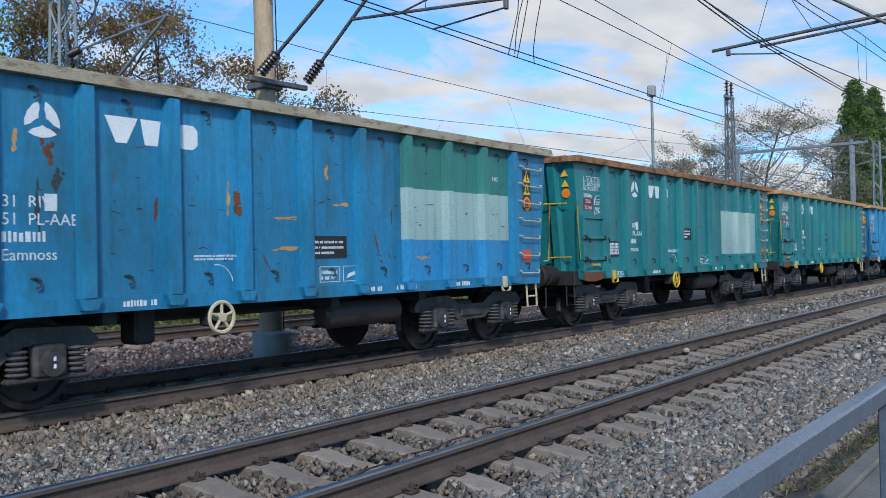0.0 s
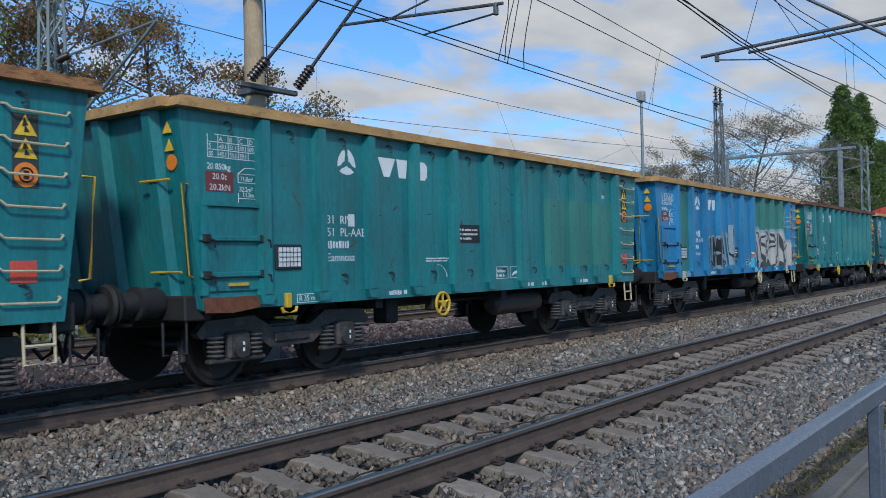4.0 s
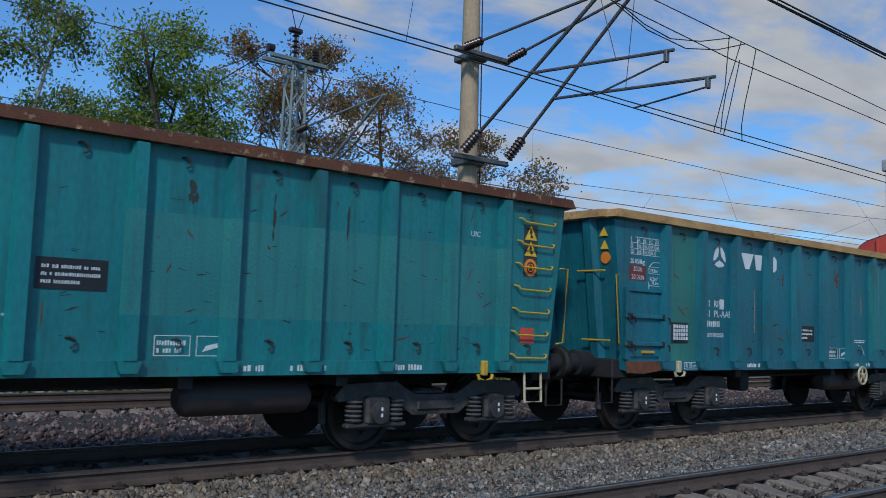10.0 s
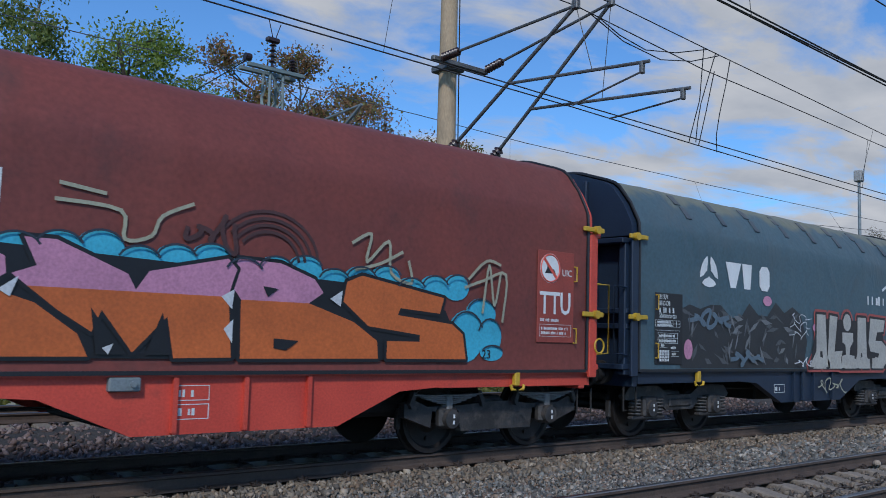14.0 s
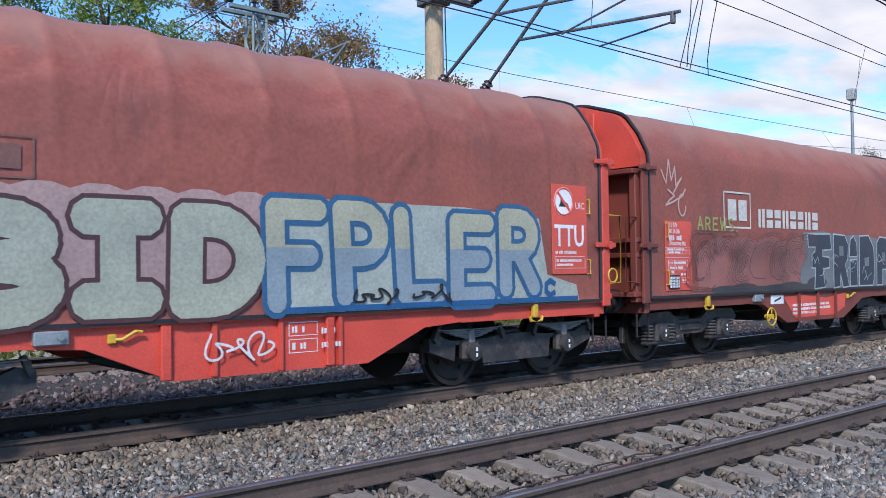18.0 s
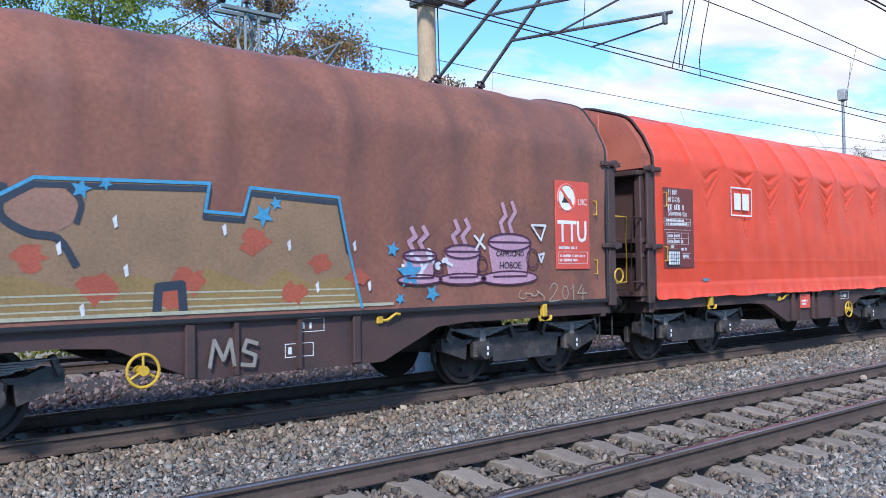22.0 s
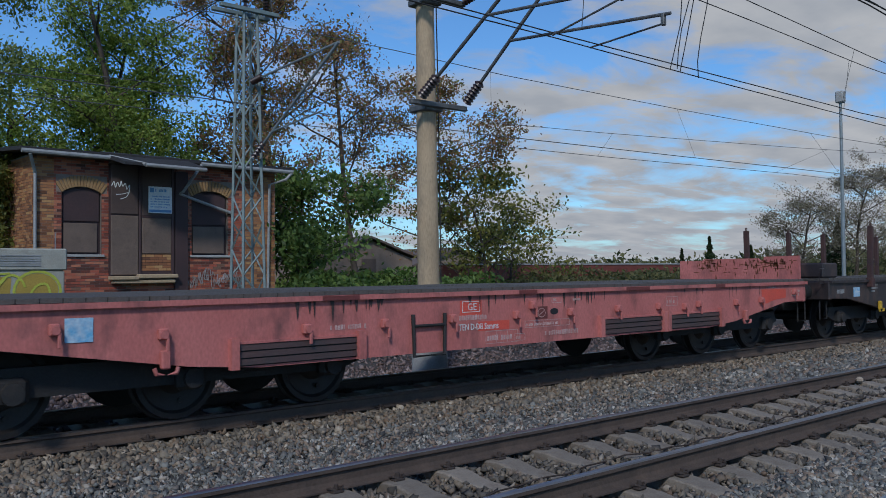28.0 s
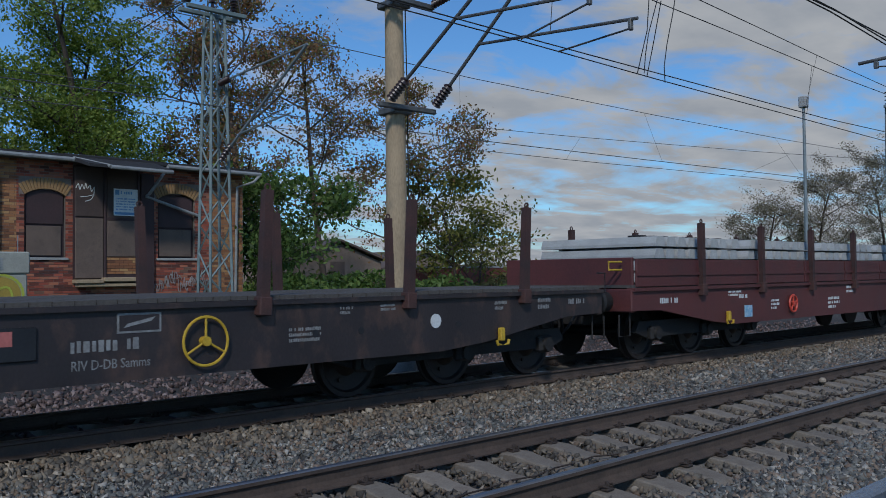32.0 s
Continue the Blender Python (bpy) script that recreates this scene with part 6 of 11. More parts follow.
    # three pink cups with saucers and steam
    for k, (x, z, s) in enumerate(((1.66, 1.36, 0.82), (2.36, 1.36, 0.95), (3.2, 1.36, 1.25))):
        cup = [(x - 0.25 * s, z + 0.08), (x + 0.25 * s, z + 0.08), (x + 0.32 * s, z + 0.42 * s), (x - 0.32 * s, z + 0.42 * s)]
        shapes(w, [oval(x, z + 0.06, 0.42 * s, 0.07 * s)[:-1], cup, oval(x, z + 0.42 * s, 0.32 * s, 0.09 * s)[:-1]], y - 0.008, G_LILAC, "pink sprayed cup on a saucer")
        shapes(w, stroke(oval(x, z + 0.06, 0.42 * s, 0.07 * s), 0.02) + stroke(cup, 0.022) + stroke(oval(x, z + 0.42 * s, 0.32 * s, 0.09 * s), 0.022) + stroke(oval(x + 0.34 * s, z + 0.25 * s, 0.09 * s, 0.1 * s), 0.02), y - 0.011, spray("plum_line_spray", (0.07, 0.02, 0.05)), "plum cup outlines")
        shapes(w, stroke([(x - 0.1, z + 0.5 * s), (x - 0.16, z + 0.62 * s), (x - 0.06, z + 0.7 * s), (x - 0.12, z + 0.82 * s)], 0.06) + stroke([(x + 0.06, z + 0.5 * s), (x, z + 0.62 * s), (x + 0.12, z + 0.74 * s), (x + 0.06, z + 0.84 * s)], 0.06), y - 0.009, G_LILAC, "pink steam curls")
    sprayed(w, "HOC", -5.25, -4.5, 1.09, 1.32, spray("worn_pale_tag_spray", (0.3, 0.27, 0.25)), y - 0.004, bold=0.2, label="worn pale tag letter", wobble=0.06, seed=3)
    pale = spray("worn_chalk_tag_spray", (0.34, 0.3, 0.22))
    two = stroke(curve([(3.98, 1.25), (4.06, 1.33), (4.14, 1.28), (4.06, 1.17), (3.97, 1.09), (4.18, 1.1)]), 0.016)
    nought = stroke(oval(4.3, 1.2, 0.06, 0.09, 14), 0.016)
    one_four = stroke([(4.42, 1.24), (4.48, 1.3), (4.47, 1.1)], 0.016) + stroke([(4.66, 1.3), (4.56, 1.18), (4.76, 1.18)], 0.016) + stroke([(4.68, 1.25), (4.67, 1.08)], 0.016)
    shapes(w, two + nought + one_four + stroke(scrawl(3.35, 1.12, 0.5, 0.14, 27, 4), 0.014), y - 0.004, pale, "worn chalk-coloured scrawled year")
    shapes(w, stroke([(-4.4, 1.15), (1.25, 1.15)], 0.035), y - 0.0095, G_SAND, "pale painted lower line")
    lettering("CAPPUCINO", 0.1, G_BLACK, w, 2.94, y - 0.014, 1.7, name="graffiti", width=0.52, shear=0.1)
    lettering("HOBOE", 0.13, G_BLACK, w, 3.0, y - 0.014, 1.54, name="graffiti", width=0.4, shear=0.1)
    shapes(w, stroke([(-1.05, 0.6), (-1.0, 0.86), (-0.9, 0.66), (-0.82, 0.86), (-0.78, 0.6)], 0.04) + stroke([(-0.52, 0.8), (-0.64, 0.84), (-0.68, 0.74), (-0.54, 0.68), (-0.56, 0.58), (-0.7, 0.6)], 0.04), -1.452, spray("worn_grey_tag_spray", (0.24, 0.23, 0.2)), "pale MS tag on the sole bar")


def dress_twelve(w):
    boxed_mark(w, -3.22, -2.54, 2.42, 2.9, YH - 0.016, M_WHITE)
    part("small_notice", Mb().box(-4.15, -3.98, YH - 0.02, YH - 0.01, 1.3, 1.34), G_SKY, w, "tiny blue sticker")
    part("sole_notice", Mb().box(-0.75, -0.35, -1.455, -1.45, 0.72, 0.98), M_RED_SIGN, w, "small red notice on the sole bar")
    bars(w, M_LETTER, -0.7, -1.456, 0.78, 0.28, 0.1, 2, 0.4, 61)
    shapes(w, stroke(scrawl(2.7, 0.9, 0.9, 0.12, 35, 6), 0.02), -1.452, spray("teal_tag_spray", (0.03, 0.16, 0.15)), "thin teal tag")


def dress_thirteen(w):
    y = YH
    t = 0.19
    # wedges, rings and stacked bars
    sh = [[(-3.17, 2.84), (-2.62, 2.84), (-2.8, 2.18), (-2.92, 2.18)], [(-2.55, 2.84), (-1.98, 2.84), (-2.22, 2.18), (-2.34, 2.18)]]
    for x in (-1.5, 0.2, 2.77):
        ring = oval(x, 2.49, 0.32, 0.33, 26)
        hole = oval(x, 2.49, 0.14, 0.15, 26)
        sh += [[ring[i], ring[i + 1], hole[i + 1], hole[i]] for i in range(26)]
    for x in (-0.9, 1.68):
        sh += [[(x, z), (x + 0.5, z), (x + 0.5, z + 0.16), (x, z + 0.16)] for z in (2.2, 2.42, 2.64)]
    shapes(w, sh, y, M_OFFWHITE, "big off-white company mark of plain rings and bars", name="company_mark")
    shapes(w, [[(1.0 + r * math.cos(a), 2.53 + r * math.sin(a)) for r, a in ((r0, a0), (r0, a0 + 0.245), (r0 - 0.058, a0 + 0.245), (r0 - 0.058, a0))] for r0 in (0.37, 0.3, 0.23) for a0 in [k * 0.2417 for k in range(26)]], y, M_ORANGE_STEEL, "orange coil ring mark", name="company_mark")
    # blocky dark letters with white edges
    blocks = [[(-3.84, 2.26), (-2.05, 2.26), (-2.05, 1.06), (-2.62, 1.06), (-2.62, 1.7), (-2.6, 1.72), (-3.2, 1.72), (-3.2, 1.06), (-3.24, 1.06), (-3.24, 1.72), (-3.84, 1.72)]]
    ms = []
    for x in (-2.0, -0.62):
        ms.append([(x, 1.04), (x, 2.24), (x + 0.25, 2.24), (x + 0.58, 1.85), (x + 0.9, 2.22), (x + 1.3, 2.2), (x + 1.3, 1.04), (x + 0.85, 1.04), (x + 0.85, 1.5), (x + 0.65, 1.3), (x + 0.42, 1.5), (x + 0.42, 1.04)])
    ms.append([(0.72, 2.2), (1.7, 2.18), (1.7, 1.85), (1.2, 1.04), (0.74, 1.04), (0.85, 1.4), (1.1, 1.75), (0.72, 1.8)])
    dark = spray("slate_spray", (0.03, 0.034, 0.044))
    shapes(w, [[(-3.84, 1.72), (-3.84, 2.26), (-2.05, 2.26), (-2.05, 1.72)], [(-3.2, 1.72), (-2.62, 1.72), (-2.62, 1.06), (-3.2, 1.06)], [(-2.5, 1.06), (-2.05, 1.06), (-2.05, 1.7), (-2.5, 1.7)]] + ms, y - 0.006, dark, "large dark blocky sprayed letters")
    shapes(w, [[(0.15, 2.18), (1.65, 2.16), (1.65, 1.8), (0.3, 1.72)]], y - 0.0085, G_PURPLE, "purple sprayed band")
    edges = stroke([(-3.84, 1.72), (-3.84, 2.26), (-2.05, 2.26), (-2.05, 1.06)], 0.03) + stroke([(-3.84, 1.72), (-3.2, 1.72), (-3.2, 1.06)], 0.03) + stroke([(-2.62, 1.06), (-2.62, 1.72), (-2.05, 1.72)], 0.03) + stroke([(-2.45, 1.28), (-2.3, 1.28), (-2.3, 1.44), (-2.45, 1.44), (-2.45, 1.28)], 0.025)
    for m in ms:
        edges += stroke(m + m[:1], 0.026)
    shapes(w, edges, y - 0.011, G_WHITE, "white sprayed edges")
    rnd = random.Random(9)
    for cx in (-1.45, -0.05, 1.0, 1.75):
        shapes(w, [[(px + a, pz + b) for a, b in ((0, 0), (0.03, 0.01), (0.02, 0.05), (-0.012, 0.035))] for px, pz in [(cx + rnd.gauss(0, 0.09), 1.1 + rnd.uniform(0, 0.5)) for _ in range(60)]], y - 0.013, G_WHITE, "flaking white spots")
    bars(w, M_LETTER, 2.0, y, 1.88, 0.95, 0.17, 1, seed=71)
    sprayed(w, "CEKO", 2.6, 3.2, 1.35, 1.6, G_WHITE, y - 0.003, bold=0.18, label="white scrawled tag")
    shapes(w, stroke(scrawl(3.3, 2.05, 0.45, 0.15, 40, 4), 0.025), y, spray("grey_tag_spray", (0.25, 0.27, 0.3)), "faint grey tag")
    part("white_disc_sign", Mb().box(-0.2, 0.25, -1.41, -1.402, 0.86, 0.98), M_CREAM, w, "small cream plate on the sole bar")
    mb = stroke(curve([(-0.62, 3.68), (-0.72, 3.73), (-0.9, 3.66), (-0.82, 3.5), (-0.68, 3.32), (-0.6, 3.38), (-0.68, 3.46), (-0.78, 3.4)]), 0.045)
    mb += stroke(curve([(-0.66, 3.7), (-0.68, 3.55), (-0.64, 3.48)]), 0.05) + stroke(curve([(-0.78, 3.36), (-0.9, 3.34), (-0.88, 3.48), (-0.76, 3.5)]), 0.04)
    mb += stroke(curve([(-0.96, 3.62), (-0.94, 3.42), (-1.0, 3.35), (-1.1, 3.46), (-1.22, 3.5)]), 0.05)
    bm = bmesh.new()
    for k, q in enumerate(mb):
        bm.faces.new([bm.verts.new((-5.613 - 0.0001 * k, yy, zz)) for yy, zz in q])
    finish(bm, "graffiti", w, G_BLACK, "black tag on the orange end")


def dress_pink(w):
    # chipped end flap across the deck, stepped along its top
    for e in (-1, 1):
        a, b = sorted((e * 7.55, e * 7.63))
        flap = part("end_flap", Mb().prism([(-1.36, 1.3), (1.3, 1.3), (1.3, 1.69), (0.75, 1.69), (0.72, 1.72), (-0.5, 1.72), (-0.53, 1.68), (-0.62, 1.68), (-0.65, 1.75), (-1.36, 1.76)], a, b, "x"), M_PINK, w, "chipped pink end flap standing on the deck", key=("flap", e))
        for y in (-1.0, -0.1, 0.8):
            part("flap_rib", Mb().box(min(e * 7.63, e * 7.68), max(e * 7.63, e * 7.68), y - 0.04, y + 0.04, 1.3, 1.68, 0.008), M_PINK, flap, key=("frib", e, y))
    rnd = random.Random(8)
    chips = Mb()
    for _ in range(170):
        y, z = rnd.choice((rnd.gauss(0.55, 0.18), rnd.gauss(-0.55, 0.35), rnd.gauss(-0.75, 0.3))), 1.7 - abs(rnd.gauss(0, 0.13))
        if not (-1.33 < y < 1.27 and z > 1.33):
            continue
        tall = rnd.random() < 0.6
        h, v = (rnd.uniform(0.006, 0.016), rnd.uniform(0.03, 0.09)) if tall else (rnd.uniform(0.03, 0.09), rnd.uniform(0.006, 0.014))
        chips.prism([(y - h, z - v * 0.3), (y - h * 0.2, z - v), (y + h, z - v * 0.5), (y + h * 0.7, z + v * 0.4), (y, z + v * 0.5)], 7.547, 7.5498, "x")
    part("paint_chips", chips, M_RUST, w, "rusty chips in the flap's paint")["kind"] = "stuff"
    y = -1.402
    faint = surf("worn_pinkish_lettering", (0.5, 0.36, 0.34), (0.36, 0.2, 0.18), 0.7, scale=9, bump=0)
    part("painted_field", Mb().prism([(6.03, 0.84), (6.5, 0.93), (6.93, 0.96), (6.93, 1.13), (6.03, 1.13)], y - 0.002, y), M_RED_SIGN, w, "bright red painted field on the girder")
    # slots are flat dark sheets: the shade inside is put into the colour
    for x0 in (-4.6, 1.35, 3.05):
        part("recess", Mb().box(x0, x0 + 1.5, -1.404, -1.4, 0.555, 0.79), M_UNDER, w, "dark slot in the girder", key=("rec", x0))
        part("recess_frame", Mb().box(x0 - 0.09, x0, -1.47, -1.4, 0.53, 0.85).box(x0 + 1.5, x0 + 1.6, -1.47, -1.4, 0.53, 0.85).box(x0, x0 + 1.5, -1.43, -1.4, 0.785, 0.81), M_PINK, w, "pink frame of the slot", key=("recf", x0))
        for z in (0.6, 0.675, 0.75):
            part("recess_slat", Mb().prism([(-1.43, z - 0.03), (-1.406, z - 0.03), (-1.406, z + 0.03), (-1.415, z + 0.03)], x0, x0 + 1.5, "x"), M_BROWN_STEEL, w, "grimy slat in the slot", key=("rsl", x0, z))
    lug = Mb().box(-0.045, 0.045, -1.47, -1.4, -0.05, 0.06, 0.012).turned([(-1.49, 0.04), (-1.46, 0.04)], "y", 10, (0, 0, 0.0)).box(0.02, 0.05, -1.485, -1.455, -0.16, -0.02, 0.006).mesh("lashing_lug", M_PINK)
    for x, z in ((-6.4, 1.02), (-5.4, 0.93), (-3.78, 0.9), (-2.71, 0.91), (-1.64, 0.92), (-0.49, 0.92), (-0.17, 1.04), (0.62, 0.92), (1.71, 0.93), (2.76, 0.93), (3.48, 0.9), (3.9, 0.93), (5.09, 0.92), (5.96, 0.94), (7.2, 1.06)):
        part("lashing_lug", lug, None, w, "lashing lug with a hanging ring", at=(x, 0, z))
    part("code_board", Mb().box(-6.3, -6.05, -1.41, -1.402, 0.9, 1.12), M_CODE, w, "blue and white code board")
    part("painted_field", Mb().box(-1.49, -1.11, y - 0.001, y, 0.95, 1.14), M_RED_SIGN, w, key="pf2")
    part("field_frame", Mb().box(-1.45, -1.14, y - 0.003, y - 0.001, 0.99, 0.998).box(-1.45, -1.14, y - 0.003, y - 0.001, 1.122, 1.13).box(-1.45, -1.442, y - 0.003, y - 0.001, 0.998, 1.122).box(-1.148, -1.14, y - 0.003, y - 0.001, 0.998, 1.122), M_LETTER, w, "white outline")
    lettering("GE", 0.13, M_LETTER, w, -1.36, y - 0.002, 1.015)
    part("painted_field", Mb().box(-1.18, -0.6, y - 0.001, y, 0.745, 0.865), M_RED_SIGN, w, key="pf3")
    lettering("TEN D-DB Samms", 0.115, M_LETTER, w, -1.51, y - 0.002, 0.765, width=0.7)
    bars(w, faint, -1.5, y, 0.89, 0.62, 0.07, 1, seed=81)
    # oval hole drawn as black shade, stencilled tables and dark patches of old paint
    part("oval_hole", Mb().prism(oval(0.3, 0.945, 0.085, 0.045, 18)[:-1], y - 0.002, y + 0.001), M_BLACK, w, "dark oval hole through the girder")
    part("old_mark", Mb().box(-0.09, 0.16, y - 0.0015, y, 0.85, 1.02), M_DARK_RED, w, "dark red square with a worn mark")
    shapes(w, stroke(oval(0.035, 0.935, 0.075, 0.06, 14), 0.01) + stroke([(-0.01, 0.91), (0.08, 0.96)], 0.012), y - 0.003, faint, "", name="small_mark")
    for k, (x, z, a, b, n) in enumerate(((-0.3, 0.74, 0.92, 0.09, 5), (-1.04, 0.57, 0.6, 0.16, 3), (0.25, 1.06, 0.2, 0.09, 1), (3.0, 0.93, 0.32, 0.14, 2), (-0.5, 0.58, 0.2, 0.09, 2))):
        mb = Mb()
        for zz in (z, z + b):
            mb.box(x, x + a, y - 0.002, y, zz, zz + 0.006)
        for i in range(n + 1):
            mb.box(x + (a - 0.006) * i / n, x + (a - 0.006) * i / n + 0.006, y - 0.002, y, z + 0.006, z + b)
        part("stencil_table", mb, faint, w, "worn stencilled table", key=("sten", k))
        bars(w, faint, x + 0.03, y, z + b * 0.25, a - 0.08, b * 0.45, 1, seed=83 + k)
    for k, (x, z, a, b) in enumerate(((0.1, 0.62, 0.8, 0.07), (-3.45, 0.87, 0.6, 0.06), (6.2, 1.15, 0.4, 0.03), (7.15, 0.98, 0.35, 0.12), (0.7, 1.08, 0.25, 0.04))):
        bars(w, faint, x, y - 0.003, z, a, b, 1 if b < 0.1 else 2, seed=93 + k)
    for x, a in ((-3.58, 0.5), (-0.45, 0.35), (1.9, 0.6), (4.4, 0.3)):
        part("rubbed_edge", Mb().box(x, x + a, -1.4525, -1.45, 1.203, 1.252), M_DARK_RED, w, "darker rubbed stretch of the edge", key=("rub", x))
    # soot that has run down from the deck edge
    rnd = random.Random(17)
    runs = []
    for _ in range(46):
        x, l = rnd.choice((rnd.uniform(-7, 7), rnd.gauss(-0.9, 0.25), rnd.gauss(0.9, 0.2), rnd.gauss(-3.4, 0.4), rnd.gauss(4.2, 0.5))), rnd.uniform(0.06, 0.26)
        q = rnd.uniform(0.01, 0.03)
        runs.append([(x - q, 1.198), (x + q, 1.198), (x + q * 0.5, 1.198 - l * 0.7), (x, 1.198 - l), (x - q * 0.5, 1.198 - l * 0.6)])
    shapes(w, runs, y, M_BROWN_STEEL, "sooty runs below the deck edge", name="soot_runs")["kind"] = "stuff"
    # folding step frame
    part("step_frame", Mb().tube([(-2.28, -1.43, 1.0), (-2.28, -1.45, 0.5), (-1.8, -1.45, 0.5), (-1.77, -1.43, 1.0)], 0.025, 6).tube([(-2.28, -1.44, 0.86), (-1.78, -1.44, 0.86)], 0.02, 6), M_UNDER, w, "dark folding step frame")


def dress_black(w):
    y = -1.402
    hand_wheel(w, 0.97, -1.46, 0.86, 0.245, M_YELLOW, 3)
    part("code_board", Mb().box(-6.62, -6.32, -1.41, -1.402, 0.9, 1.1), M_CODE, w, "blue and white code board")
    shapes(w, stroke([(-6.47, 0.91), (-6.47, 1.09)], 0.016) + stroke([(-6.6, 1.0), (-6.34, 1.0)], 0.016), -1.412, M_WHITE, "", name="code_board_lines")
    L = surf("worn_grey_lettering", (0.28, 0.29, 0.29), (0.16, 0.16, 0.16), 0.7, scale=9, bump=0)
    for k, (x, z, a, b, r) in enumerate(((-5.75, 0.98, 0.36, 0.18, 3), (-4.85, 0.65, 1.0, 0.3, 3), (-4.85, 1.05, 0.3, 0.12, 2), (-4.2, 1.06, 0.35, 0.09, 1), (-3.8, 1.06, 0.35, 0.09, 1), (-3.35, 0.66, 0.5, 0.2, 4), (-7.4, 0.98, 0.5, 0.1, 1), (2.0, 0.78, 0.45, 0.16, 3), (2.7, 1.06, 0.2, 0.09, 2), (5.3, 1.02, 0.25, 0.12, 2), (6.2, 1.0, 0.3, 0.16, 2), (6.9, 1.05, 0.45, 0.08, 1), (3.3, 1.08, 0.25, 0.08, 2))):
        bars(w, L, x, y, z, a, b, r, seed=90 + k)
    bars(w, L, -0.35, y, 0.82, 0.85, 0.12, 1, seed=99)
    lettering("RIV D-DB Samms", 0.13, L, w, -0.35, y, 0.66, width=0.75)
    part("sign_frame", Mb().box(0.08, 0.52, y - 0.004, y, 0.98, 1.17), L, w, "white bordered sign")
    part("sign_field", Mb().box(0.1, 0.5, y - 0.006, y - 0.004, 1.0, 1.15), M_BLACKFLAT, w)
    shapes(w, [[(0.14, 1.03), (0.42, 1.09), (0.46, 1.13), (0.18, 1.07)]], y - 0.007, L, "")
    part("bolt_cover", Mb().turned([(y - 0.006, 0.09), (y, 0.09)], "y", 18, (4.2, 0, 0.92)), M_WHITE, w, "white painted disc")
    # no opening is cut: a black block paints in the shade
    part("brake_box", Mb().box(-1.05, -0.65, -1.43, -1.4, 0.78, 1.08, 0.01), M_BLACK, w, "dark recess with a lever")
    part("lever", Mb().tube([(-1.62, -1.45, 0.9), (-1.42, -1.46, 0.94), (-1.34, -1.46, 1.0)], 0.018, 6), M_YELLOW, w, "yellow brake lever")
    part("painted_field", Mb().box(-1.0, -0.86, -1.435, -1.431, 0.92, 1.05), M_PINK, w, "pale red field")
    # flat black discs paint the shade of round holes
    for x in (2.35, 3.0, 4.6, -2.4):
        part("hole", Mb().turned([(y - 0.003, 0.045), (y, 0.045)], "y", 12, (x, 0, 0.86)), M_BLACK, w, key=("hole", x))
    for e in (-1, 1):
        if e < 0:
            part("end_block", Mb().box(min(e * 7.0, e * 7.66), max(e * 7.0, e * 7.66), -1.25, 1.25, 1.31, 1.62, 0.03), M_BLACKFLAT, w, "folded end flap block", key=("eblk", e))
        part("end_handrail", Mb().tube([(e * 7.75, -1.3, 1.2), (e * 7.95, -1.3, 1.2), (e * 7.95, -1.3, 1.5), (e * 7.75, -1.3, 1.5)], 0.015, 6), M_BLACKFLAT, w, "dark end handrail", key=("ehr", e))


def dress_load(w):
    y = -1.402
    for s in (-1, 1):
        for k in range(8):
            x0 = -8.3 + k * 2.08
            o = part("drop_side", Mb().box(x0 + 0.02, x0 + 2.04, min(s * 1.37, s * 1.41), max(s * 1.37, s * 1.41), 1.27, 1.72, 0.008).box(x0 + 0.02, x0 + 2.04, min(s * 1.41, s * 1.435), max(s * 1.41, s * 1.435), 1.45, 1.5), M_MAROON, w, "maroon steel drop side", key=("ds", k, s))
    for e in (-1, 1):
        part("end_board", Mb().box(min(e * 8.28, e * 8.34), max(e * 8.28, e * 8.34), -1.36, 1.36, 1.27, 1.75, 0.01), M_MAROON, w, key=("eb", e))
    part("handrail", Mb().tube([(-8.4, -1.2, 1.55), (-8.75, -1.2, 1.55), (-8.75, -1.2, 1.68), (-8.4, -1.2, 1.68)], 0.018, 6), M_YELLOW, w, "yellow handrail")
    hand_wheel(w, -2.72, -1.45, 0.84, 0.17, M_RED, 5)
    for k, (x, z, a, b, r) in enumerate(((-7.6, 0.98, 0.7, 0.1, 1), (-5.3, 1.05, 0.5, 0.1, 2), (-4.9, 1.0, 0.4, 0.08, 1), (-3.6, 0.75, 0.35, 0.2, 3), (-0.9, 0.68, 0.6, 0.25, 3), (0.1, 1.0, 0.6, 0.16, 2))):
        bars(w, M_LETTER, x, y, z, a, b, r, seed=120 + k)
    part("code_board", Mb().box(-4.7, -4.4, -1.41, -1.402, 0.64, 0.86), M_CODE, w, "blue and white code board", key="cb16")


